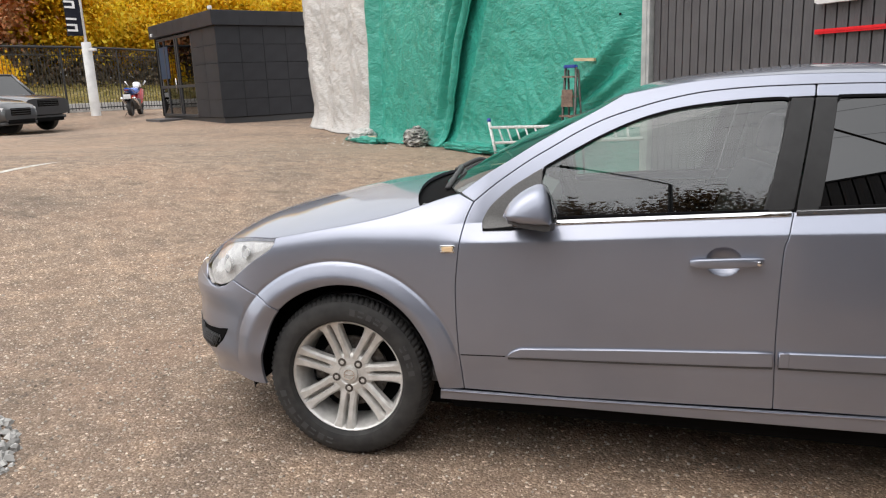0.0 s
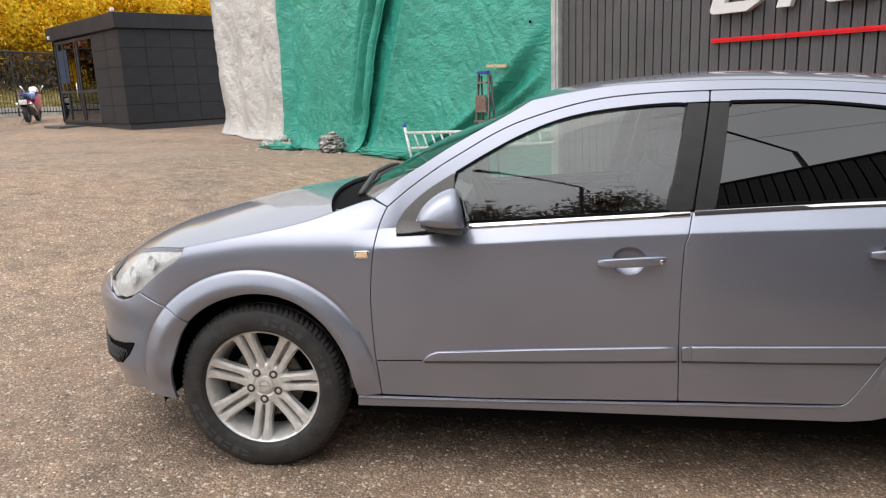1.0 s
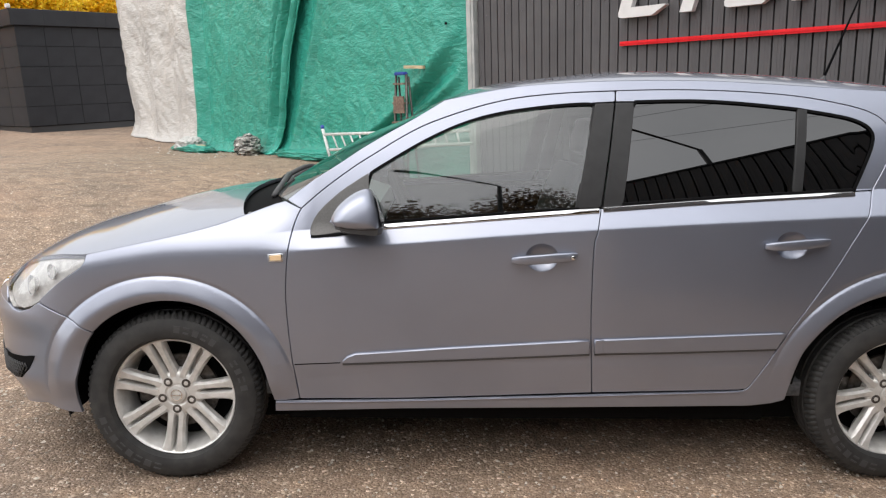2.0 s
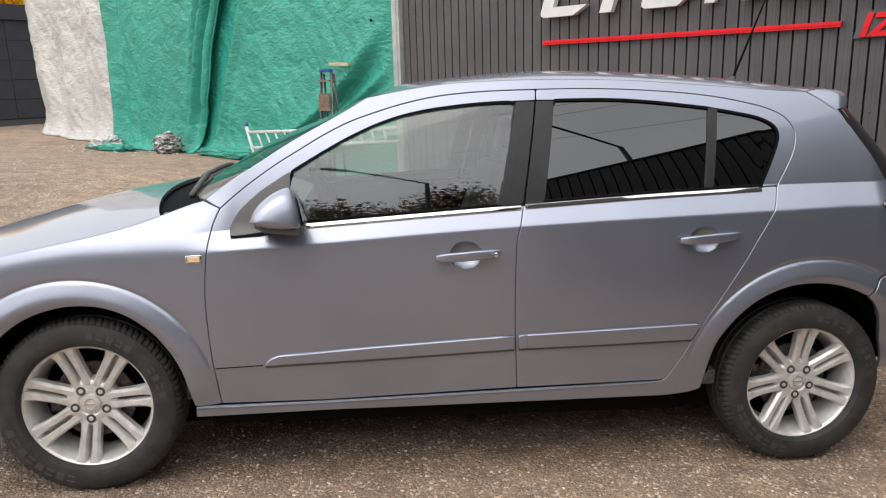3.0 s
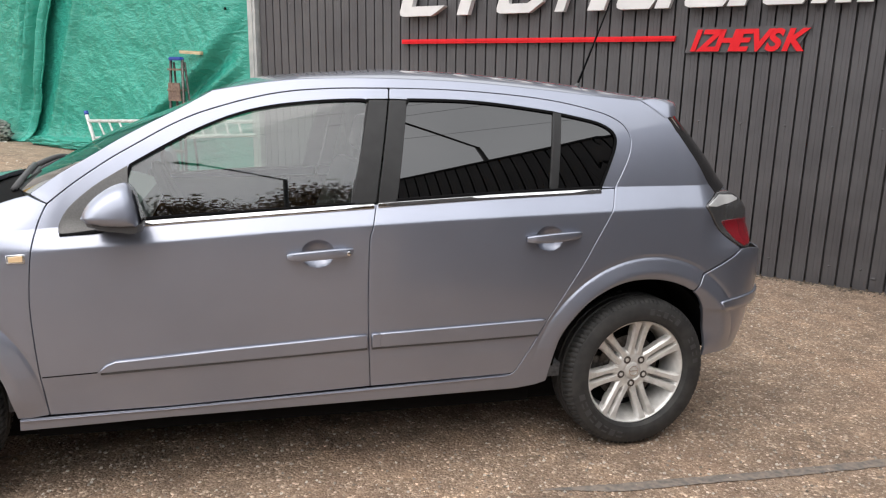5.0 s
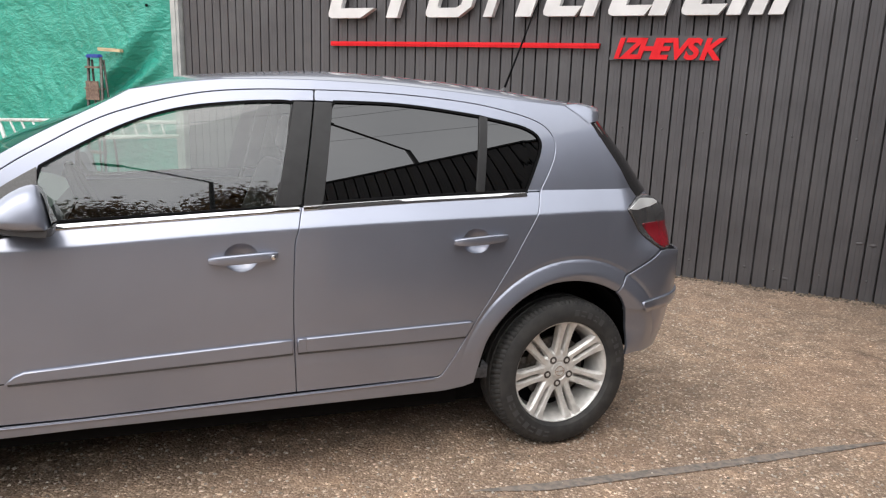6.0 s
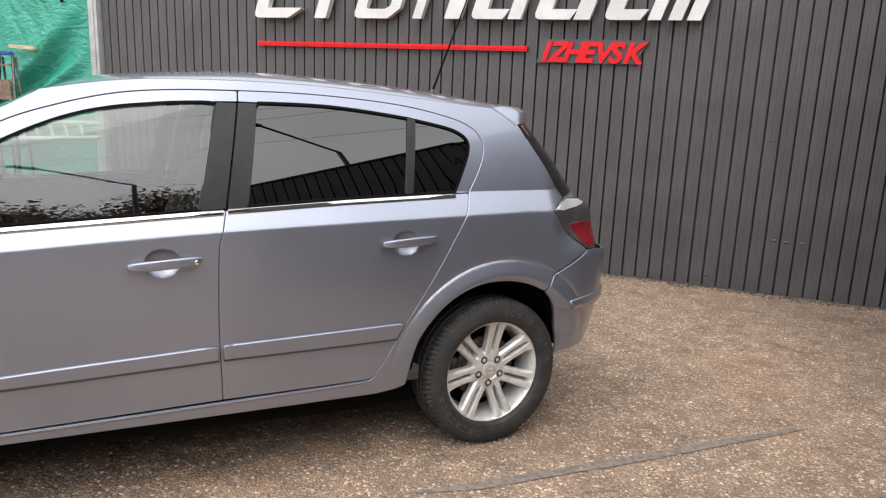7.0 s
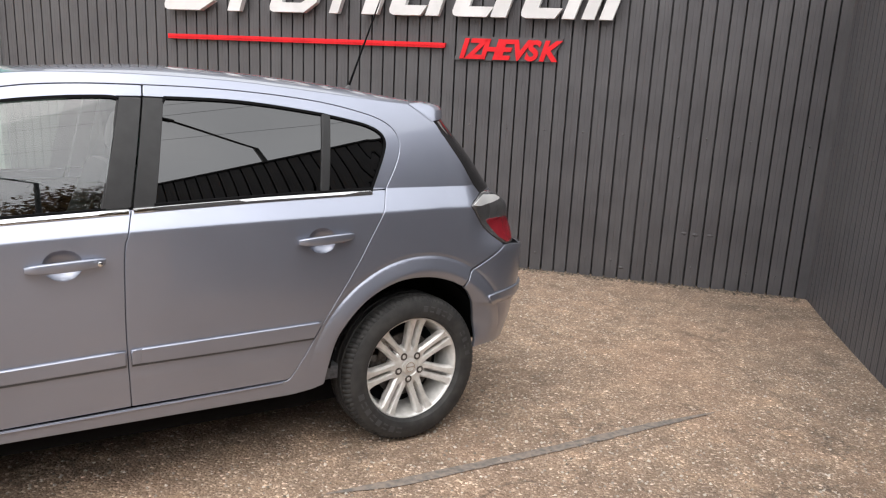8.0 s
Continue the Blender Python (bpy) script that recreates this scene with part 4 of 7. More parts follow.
def rim_down(bm, depth=0.012):
    edge = [e for e in bm.edges if len(e.link_faces) == 1]
    made = bmesh.ops.extrude_edge_only(bm, edges=edge)["geom"]
    for v in made:
        if isinstance(v, bmesh.types.BMVert):
            v.co.z -= depth
    return bm


def pull_in(pt, d=0.003):
    return (pt[0], pt[1] + d, pt[2])


# bonnet
hood_edge = [skin(u, z) for u, z in edge_of([(-1.99, 0.700), (-1.93, 0.775), (-1.80, 0.814), (-1.68, 0.834)] + HOOD_LINE, 26)]
mid_z = curve([(-2.10, 0.690), (-2.0, 0.765), (-1.84, 0.850), (-1.66, 0.905), (-1.53, 0.940), (-1.36, 0.978), (-1.20, 1.006), (-1.08, 1.02)])
hood_mid = []
for i, e in enumerate(hood_edge):
    t = i / 25
    x = -2.105 + t * (2.105 - 1.135)
    hood_mid.append((x, 0, mid_z(x)))
part("bonnet", rim_down(across([pull_in(p) for p in hood_edge], hood_mid, 36, 2.2, 0.9), 0.015), PAINT, GREY_CAR)
# roof
roof_edge = [skin(u, z, 0.001) for u, z in edge_of(ROOF_EDGE, 34)]
crown = curve([(-0.41, 1.346), (-0.325, 1.388), (-0.25, 1.419), (-0.165, 1.442), (-0.09, 1.454), (0.12, 1.479), (0.316, 1.499), (0.508, 1.504), (0.837, 1.499), (1.109, 1.486), (1.234, 1.475), (1.39, 1.457), (1.533, 1.447)])
roof_mid = []
for i, e in enumerate(roof_edge):
    t = i / 33
    x = -0.405 + t * (1.44 + 0.405)
    roof_mid.append((x, 0, crown(x)))
part("roof", rim_down(across(roof_edge, roof_mid, 44, 2.3, 0.72), 0.006), PAINT, GREY_CAR)
# windscreen
scr_edge = [skin(u, z, 0.006) for u, z in edge_of(SCREEN_EDGE, 14)]
screen_z = curve([(-1.045, 1.020), (-0.96, 1.064), (-0.845, 1.131), (-0.735, 1.198), (-0.625, 1.250), (-0.518, 1.293), (-0.405, 1.344)])
scr_mid = []
for i in range(14):
    t = i / 13
    x = -1.045 + t * (1.045 - 0.402)
    scr_mid.append((x, 0, screen_z(x)))
ws = part("windscreen", across(scr_edge, scr_mid, 44, 2.3, 1.0, 0.72), SCREEN, GREY_CAR, "raked clear windscreen")
ws.visible_shadow = False
# cowl under the screen, with wipers
cowl_l = [skin(u, z, 0.01) for u, z in ((-1.034, 0.955), (-0.97, 0.978), (-0.893, 1.012))]
part("cowl", across(cowl_l, [(-1.16, 0, 0.985), (-1.10, 0, 1.000), (-1.03, 0, 1.024)], 24, 2.2), BLACK, GREY_CAR, "black plastic cowl")
for y0, y1, lift_ in ((-0.60, 0.0, 0.0), (-0.05, 0.52, 0.0)):
    bm = bmesh.new()
    pts = []
    for k in range(9):
        t = k / 8
        y = y0 + t * (y1 - y0)
        xx = -1.045 + 0.10 * (abs(y) / 0.7) ** 2.0 + 0.05 * math.sin(math.pi * t)
        pts.append((xx, y, 1.034 - 0.030 * (abs(y) / 0.7) ** 2 + 0.035 * math.sin(math.pi * t) + 0.006))
    add_tube(bm, pts, 0.011, 6)
    add_tube(bm, [(p[0] + 0.016, p[1], p[2] - 0.012) for p in pts], 0.007, 6)
    part("wiper", bm, PLASTIC, GREY_CAR, "black wiper")


# bumpers, going round the corners from one arch to the other
def both_ways(outline_fn, name, mat, label=""):
    for s in (-1, 1):
        bm = outline_fn()
        if s > 0:
            mirrored(bm)
        part(name, bm, mat, GREY_CAR, label)


nose_end = -1.55 - NOSE[-1][0]
tail_end = 1.45 + TAIL[-1][0]
front_simple = lambda: panel(cell=0.016, outline=[(-1.758, 0.664), (-1.618, 0.607), (-1.558, 0.5655)] + list(reversed(cut(ARCH_F, lambda p: p[0] < -1.561))) + [(-1.835, 0.262), (-2.02, 0.225), (-2.3, 0.215), (nose_end, 0.215), (nose_end, 0.66), (-2.25, 0.66), (-2.05, 0.655), (-1.93, 0.640), (-1.892, 0.627), (-1.848, 0.624), (-1.80, 0.638)], gap=0.001)
both_ways(front_simple, "front_bumper", PAINT)
both_ways(lambda: panel([(-1.805, 0.462), (-1.87, 0.450), (-1.97, 0.440), (-2.06, 0.44), (-2.08, 0.37), (-1.96, 0.352), (-1.905, 0.362), (-1.85, 0.405)], cell=0.03, proud=0.003, gap=0.0), "fog_lamp_surround", BLACK, "black honeycomb fog lamp surround")
both_ways(lambda: panel([(-2.12, 0.45), (nose_end, 0.47), (nose_end, 0.29), (-2.10, 0.31)], cell=0.04, proud=0.004, gap=0.0), "lower_grille", PLASTIC, "black lower grille")
both_ways(lambda: panel([(-1.985, 0.690), (-2.12, 0.690), (-2.12, 0.660), (-2.05, 0.657), (-1.93, 0.645)], cell=0.04, proud=0.002, gap=0.001), "grille_surround", PAINT)
both_ways(lambda: panel([(-2.12, 0.690), (-2.2, 0.685), (nose_end, 0.685), (nose_end, 0.662), (-2.12, 0.660)], cell=0.04, proud=0.004, gap=0.001), "upper_grille", CHROME, "chrome grille bar")


def honeycomb():
    """Raised mesh of crossing bars over the fog lamp surround."""
    bm = bmesh.new()
    for k in range(22):
        u0 = -1.74 - 0.018 * k
        for du in (-0.09, 0.09):
            pts = []
            for t in [i / 8 for i in range(9)]:
                u, z = u0 + du * t, 0.470 - 0.12 * t
                if 0.440 - 0.1 * (u + 1.97) > z + 0.004 and z > 0.356 + max(0.0, u + 1.905) * 1.05 and -2.07 < u < -1.815:
                    pts.append(skin(u, z, -0.005))
            if len(pts) > 1:
                add_tube(bm, pts, 0.0026, 4)
    return bm


both_ways(honeycomb, "fog_lamp_mesh", PLASTIC)
rear_skin = lambda: panel(cell=0.016, outline=[(1.742, 0.832), (1.549, 0.729), (1.514, 0.662)] + cut(ARCH_R, lambda p: p[0] > 1.515) + [(1.640, 0.370), (1.80, 0.372), (2.1, 0.385), (tail_end, 0.385), (tail_end, 0.80), (2.0, 0.81), (1.80, 0.834)], gap=0.001)
both_ways(rear_skin, "rear_bumper", PAINT)
both_ways(lambda: panel([(1.636, 0.618), (1.80, 0.632), (2.1, 0.640), (tail_end, 0.640), (tail_end, 0.575), (2.1, 0.575), (1.80, 0.572), (1.68, 0.572), (1.655, 0.582)], proud=0.010, rim=0.005, deep=0.011, gap=0.0), "bumper_strip", PAINT)

# tailgate: skin, glass and spoiler
gate_l = [skin(u, z, 0.004) for u, z in edge_of([(1.418, 1.348), (1.466, 1.270), (1.519, 1.197), (1.570, 1.127), (1.612, 1.084), (1.640, 1.056)], 10)]
gate_m = [(1.60 + 0.28 * (i / 9) ** 1.0, 0, 1.385 - 0.30 * i / 9) for i in range(10)]
part("rear_window", across(gate_l, gate_m, 40, 4.4), TINT, GREY_CAR, "black tinted rear window")
low_l = [skin(u, z, 0.004) for u, z in edge_of([(1.640, 1.053), (1.75, 1.055), (1.83, 0.98), (1.83, 0.90), (1.80, 0.836)], 10)]
gate_m2 = [(1.88 + 0.08 * math.sin(math.pi * i / 9) + 0.05 * i / 9, 0, 1.083 - 0.26 * i / 9) for i in range(10)]
part("tailgate", across(low_l, gate_m2, 40, 4.0), PAINT, GREY_CAR)


def spoiler():
    """A roof-edge wing: its ends carry on the flank, its rear edge drops over the rear window."""
    bm = bmesh.new()
    rows = []
    end = [skin(u, z, -0.002) for u, z in ((1.303, 1.413), (1.350, 1.420), (1.396, 1.414), (1.418, 1.404), (1.425, 1.389), (1.421, 1.352), (1.405, 1.348), (1.352, 1.385))]
    mid = [(1.44, 0, 1.452), (1.53, 0, 1.447), (1.62, 0, 1.440), (1.655, 0, 1.431), (1.665, 0, 1.418), (1.655, 0, 1.385), (1.60, 0, 1.376), (1.47, 0, 1.395)]
    n = 40
    for i in range(n + 1):
        w = math.sin(math.pi / 2 * (-1 + 2 * i / n))
        k = (1 - min(1.0, abs(w)) ** 2.3) ** 0.72
        rows.append([bm.verts.new((e[0] + (m[0] - e[0]) * k, -e[1] * w, e[2] + (m[2] - e[2]) * k)) for e, m in zip(end, mid)])
    for r, s in zip(rows, rows[1:]):
        for k in range(8):
            bm.faces.new((r[k], r[(k + 1) % 8], s[(k + 1) % 8], s[k]))
    bm.faces.new(rows[0])
    bm.faces.new(rows[-1])
    return fix(bm)


sp = part("roof_spoiler", spoiler(), PAINT, GREY_CAR)
part("brake_lamp", box((1.650, -0.14, 1.392), (1.668, 0.14, 1.404), 0.003), LAMP_RED, sp, "red brake lamp strip")
# aerial
am = bmesh.new()
add_lathe(am, [(0.030, -0.010), (0.026, 0.008), (0.014, 0.026), (0.008, 0.044), (0.0001, 0.047)], 14, Matrix.Translation((1.335, 0, crown(1.335) - 0.002)) @ pose(0, 0, 0, 0, 30))
aer = part("aerial", am, PLASTIC, GREY_CAR, "thin black roof aerial leaning back")
part("aerial_mast", tube([(1.352, 0, crown(1.335) + 0.03), (1.481, 0, 1.855), (1.52, 0, 1.965)], [0.0056, 0.0037, 0.0028], 6), SEAL_AND_SHADE, aer)


# ---- wheels ----
def wheel_rim():
    """Silver alloy: an outer ring and seven pairs of spokes round a five-bolt hub; the face looks to -y."""
    bm = bmesh.new()
    m = pose(0, 0, 0, 90)
    add_lathe(bm, [(0.186, -0.10), (0.189, -0.02), (0.199, 0.036), (0.2075, 0.066), (0.2125, 0.0745), (0.2165, 0.0765), (0.2195, 0.074), (0.2195, 0.066), (0.222, 0.060), (0.222, -0.10)], 64, m, close=True)
    for k in range(7):
        mid = 2 * math.pi * k / 7 + math.pi / 2
        for s in (-1, 1):
            rows = []
            for r, gap, wid, h, dp in ((0.045, 0.001, 0.030, 0.045, 0.030), (0.068, 0.001, 0.0320, 0.0490, 0.034), (0.080, 0.008, 0.0300, 0.0510, 0.036), (0.10, 0.0125, 0.0262, 0.0535, 0.036), (0.13, 0.0135, 0.0262, 0.0575, 0.036), (0.165, 0.0135, 0.0285, 0.0635, 0.036), (0.190, 0.0125, 0.0325, 0.0685, 0.034), (0.204, 0.010, 0.0400, 0.0715, 0.026), (0.2125, 0.006, 0.0460, 0.0735, 0.016)):
                a, b = s * gap * 0.55, s * (gap * 0.55 + wid)
                row = [(a, h - dp), (a, h - 0.006), (a + s * 0.004, h), (b - s * 0.008, h + 0.001), (b, h - 0.009), (b, h - dp)]
                pts = []
                for off, hh in row:
                    x, y = r * math.cos(mid) - off * math.sin(mid), r * math.sin(mid) + off * math.cos(mid)
                    pts.append(bm.verts.new(m @ Vector((x, y, hh))))
                rows.append(pts)
            for p, q in zip(rows, rows[1:]):
                for j in range(6):
                    bm.faces.new((p[j], p[(j + 1) % 6], q[(j + 1) % 6], q[j]))
            bm.faces.new(rows[0])
            bm.faces.new(rows[-1])
        rows = []
        for r, h in ((0.06, 0.006), (0.12, 0.004), (0.165, 0.008), (0.205, 0.030)):
            rows.append([bm.verts.new(m @ Vector((r * math.cos(mid) - o * math.sin(mid), r * math.sin(mid) + o * math.cos(mid), hh))) for o, hh in ((-0.012, h), (0.012, h), (0.012, h - 0.02), (-0.012, h - 0.02))])
        for p, q in zip(rows, rows[1:]):
            for j in range(4):
                bm.faces.new((p[j], p[(j + 1) % 4], q[(j + 1) % 4], q[j]))
        bm.faces.new(rows[0])
        bm.faces.new(rows[-1])
    add_lathe(bm, [(0.092, 0.008), (0.089, 0.034), (0.082, 0.044), (0.070, 0.0485), (0.045, 0.050), (0.040, 0.046), (0.034, 0.046), (0.033, 0.050), (0.0001, 0.050)], 40, m)
    return fix(bm)


def tyre():
    """A tyre with rounded shoulders and a block tread."""
    bm = bmesh.new()
    m = pose(0, 0, 0, 90)
    n = 270
    prof = [(0.216, -0.082), (0.230, -0.098), (0.262, -0.103), (0.292, -0.094), (0.308, -0.080), (0.314, -0.062), (0.3155, -0.045), (0.3155, -0.043), (0.309, -0.041), (0.309, -0.034), (0.3158, -0.032), (0.316, -0.006), (0.309, -0.004),
            (0.309, 0.004), (0.316, 0.006), (0.3158, 0.032), (0.309, 0.034), (0.309, 0.041), (0.3155, 0.043), (0.3150, 0.056), (0.3125, 0.070), (0.3075, 0.079), (0.2995, 0.0855), (0.2965, 0.0895), (0.285, 0.0955), (0.262, 0.1015), (0.240, 0.1005), (0.2285, 0.096), (0.2275, 0.0925), (0.222, 0.088), (0.2185, 0.076)]
    rings = []
    for r, h in prof:
        ring = []
        for k in range(n):
            rr = r
            if r > 0.2975 and abs(h) > 0.040 and k % 3 == 0 and abs(h) < 0.0875:
                rr = r - 0.0060
            a = 2 * math.pi * (k + 35 * max(0.0, 0.09 - abs(h))) / n
            ring.append(bm.verts.new(m @ Vector((rr * math.cos(a), rr * math.sin(a), h))))
        rings.append(ring)
    for r, s in zip(rings, rings[1:]):
        for k in range(n):
            bm.faces.new((r[k], r[(k + 1) % n], s[(k + 1) % n], s[k]))
    # flatten the foot a little
    for v in bm.verts:
        if v.co.z < -0.309:
            v.co.z = -0.309 + (v.co.z + 0.309) * 0.3
    return fix(bm)


def tyre_bar(a0, a1, lo, hi):
    """A raised bar on the side wall where the maker's writing stands."""
    bm = bmesh.new()
    m = pose(0, 0, 0, 90)
    q = []
    for r, hgt in ((lo, 0.1022), (lo + 0.001, 0.1032), (hi - 0.001, 0.1026), (hi, 0.1012)):
        for j in range(4):
            a = a0 + (a1 - a0) * j / 3
            q.append(bm.verts.new(m @ Vector((r * math.cos(a), r * math.sin(a), hgt))))
    for i in range(3):
        for j in range(3):
            bm.faces.new((q[4 * i + j], q[4 * i + j + 1], q[4 * i + j + 5], q[4 * i + j + 4]))
    return fix(bm)


TYRE_MARK = material("raised_side_wall", (0.046, 0.046, 0.048), 0.55)


def wheel(x, y, z, flip, turn):
    # black backing disc puts the shade between the spokes into colour
    holder = part("wheel", fix(bmesh_from(lambda b, m: add_lathe(b, [(0.188, -0.06), (0.188, -0.045), (0.0001, -0.045)], 32, m))), BLACK, GREY_CAR, "seven-spoke silver alloy wheel")
    part("tyre", tyre(), RUBBER, holder, "black road tyre")
    for start, count, stepa, w in ((195, 8, 8.2, 5.6), (52, 5, 7.2, 4.6), (8, 4, 7.0, 4.2)):
        for k in range(count):
            a0 = math.radians(start + k * stepa)
            for lo, hi in ((0.250, 0.257), (0.268, 0.275)) if k % 2 else ((0.250, 0.275),):
                part("tyre_mark", tyre_bar(a0, a0 + math.radians(w), lo, hi), TYRE_MARK, holder)
    rim = part("rim", wheel_rim(), ALLOY, holder, "silver alloy rim with double spokes")
    ang = Matrix.Rotation(radians(-turn), 4, "Y")
    rim.matrix_basis = ang
    part("brake_disc", bmesh_from(lambda b, m: add_lathe(b, [(0.05, 0.0), (0.06, 0.012), (0.08, 0.012), (0.08, 0.004), (0.138, 0.004), (0.138, -0.012)], 40, m)), STEEL_DARK, holder, "worn steel brake disc")
    part("brake_caliper", box((-0.16, 0.0, -0.05), (-0.085, 0.06, 0.055), 0.012), STEEL_DARK, holder)
    cap = part("hub_cap", bmesh_from(lambda b, m: add_lathe(b, [(0.033, 0.046), (0.032, 0.053), (0.028, 0.0545), (0.0001, 0.055)], 32, m)), ALLOY, holder)
    part("cap_emblem", bmesh_from(lambda b, m: add_lathe(b, [(0.021, 0.0545), (0.0215, 0.0572), (0.0185, 0.0572), (0.018, 0.0545)], 28, m)), CHROME, holder)
    part("cap_bar", box((-0.019, -0.0572, -0.0022), (0.019, -0.0545, 0.0022), 0.0005), CHROME, holder)
    for k in range(5):
        a = math.radians(-93 + 72 * k)
        cx, cz = 0.055 * math.cos(a), 0.055 * math.sin(a)
        # flat dark disc stands in for the shaded recess round each bolt
        part("bolt_recess_shade", bmesh_from(lambda b, m: add_lathe(b, [(0.0165, 0.0500), (0.0158, 0.0508), (0.0001, 0.0508)], 18, Matrix.Translation((cx, 0, cz)) @ m)), STEEL_DARK, holder)
        part("wheel_bolt", bmesh_from(lambda b, m: add_lathe(b, [(0.0085, 0.040), (0.0085, 0.0515), (0.007, 0.0525), (0.0001, 0.0525)], 6, Matrix.Translation((cx, 0, cz)) @ m)), ALLOY, holder)
    holder.matrix_basis = Matrix.Translation((x, y, z)) @ (Matrix.Rotation(math.pi, 4, "Z") if flip else Matrix.Identity(4))
    return holder


def bmesh_from(fn):
    bm = bmesh.new()
    fn(bm, pose(0, 0, 0, 90))
    return fix(bm)


for wx, wz, wt in ((-1.303, 0.314, 20.7), (1.301, 0.321, -5.0)):
    wheel(wx, -0.748, wz, False, wt)
    wheel(wx, 0.748, wz, True, wt)

# underbody and cabin
part("underbody", fix(box((-1.55, -0.66, 0.165), (1.45, 0.66, 0.30), 0.03)), BLACK, GREY_CAR)
# extra unseen slab, added to block light passing under the car
part("under_car_light_block", fix(box((-0.92, -0.72, 0.185), (0.88, 0.72, 0.28), 0.02)), BLACK, GREY_CAR)
part("engine_bay", fix(box((-1.95, -0.54, 0.30), (-1.05, 0.54, 0.66), 0.03)), BLACK, GREY_CAR)
part("cabin_floor", fix(box((-1.04, -0.76, 0.30), (1.0, 0.76, 0.36), 0.01)), CLOTH, GREY_CAR)
part("boot_trim", fix(box((1.0, -0.54, 0.32), (1.80, 0.54, 0.92), 0.03)), BLACK, GREY_CAR)


def dash():
    bm = bmesh.new()
    prof = [(-1.04, 0.60), (-1.04, 0.97), (-0.92, 0.985), (-0.72, 0.965), (-0.62, 0.93), (-0.60, 0.86), (-0.66, 0.74), (-0.72, 0.60)]
    add_prism(bm, prof, -0.72, 0.72, lambda a, b, c: (a, c, b))
    return fix(bm)


part("dashboard", dash(), TRIM, GREY_CAR, "grey dashboard", smooth=False)
sw = bmesh.new()
add_lathe(sw, [(0.182 + 0.015 * math.cos(a), 0.015 * math.sin(a)) for a in [2 * math.pi * k / 8 for k in range(8)]], 32, None, close=True)
add_box(sw, (-0.17, -0.02, -0.012), (0.17, 0.02, 0.012), 0.006)
add_box(sw, (-0.07, -0.06, -0.03), (0.07, 0.06, 0.012), 0.02)
swo = part("steering_wheel", sw, BLACK, GREY_CAR)
swo.matrix_basis = Matrix.Translation((-0.47, -0.37, 0.93)) @ pose(0, 0, 0, 0, 64)


def seat(x, y, wide, name="seat", back=0.62):
    s = part(name, fix(box((x - 0.26, y - wide / 2, 0.40), (x + 0.22, y + wide / 2, 0.56), 0.05)), CLOTH, GREY_CAR, "dark cloth seat")
    bm = bmesh.new()
    add_box(bm, (-0.07, -wide / 2, 0), (0.07, wide / 2, back), 0.05, Matrix.Translation((x + 0.24, y, 0.50)) @ pose(0, 0, 0, 0, 20))
    part("backrest", fix(bm), CLOTH, s)
    return s


for sy in (-0.37, 0.37):
    st = seat(-0.12, sy, 0.50)
    bm = bmesh.new()
    add_box(bm, (-0.05, -0.13, 0), (0.05, 0.13, 0.18), 0.04, Matrix.Translation((0.355, sy, 1.13)) @ pose(0, 0, 0, 0, 12))
    part("headrest", fix(bm), CLOTH, st)
rear_seat = seat(0.80, 0, 1.25, "rear_seat", 0.58)
part("headliner", across([skin(u, z, 0.03) for u, z in edge_of(ROOF_EDGE, 12)], [(-0.44 + 1.85 * i / 11, 0, crown(-0.44 + 1.85 * i / 11) - 0.035) for i in range(12)], 16, 2.3, 0.7), TRIM, GREY_CAR, "pale grey headliner")

# ---- sign on the cladding ----
SIGN_WHITE = vary(material("white_sign_plastic", (0.64, 0.63, 0.63), 0.4), 4, (0.58, 0.57, 0.57), (0.69, 0.68, 0.68))
SIGN_RED = vary(material("red_sign_plastic", (0.70, 0.010, 0.018), 0.5, spec=0.25), 6, (0.64, 0.008, 0.015), (0.74, 0.014, 0.022))


def wall_place(a, z, d):
    return on_wall(a, z, d)


bar = bmesh.new()
add_prism(bar, [(-2.297, 1.776), (0.536, 1.776), (0.545, 1.820), (-2.297, 1.820)], 0.006, 0.045, wall_place)
bar_ob = part("sign_stripe", fix(bar), SIGN_RED, None, smooth=False)
tagged(bar_ob, "long red plastic stripe on the dark cladding", "sign")
rib = bmesh.new()
add_prism(rib, [(-2.290, 1.794), (0.533, 1.794), (0.537, 1.802), (-2.290, 1.802)], 0.046, 0.052, wall_place)
part("stripe_rib", fix(rib), SIGN_RED, bar_ob, smooth=False)

POST_GREY = vary(material("galvanised_post", (0.42, 0.43, 0.43), 0.5, 0.2), 5, (0.34, 0.36, 0.36), (0.48, 0.49, 0.48))
SLANT = 0.33
LET_Z0, LET_Z1 = 2.045, 2.52


def leaning(pts):
    return [(a + (z - LET_Z0) * SLANT, z) for a, z in pts]


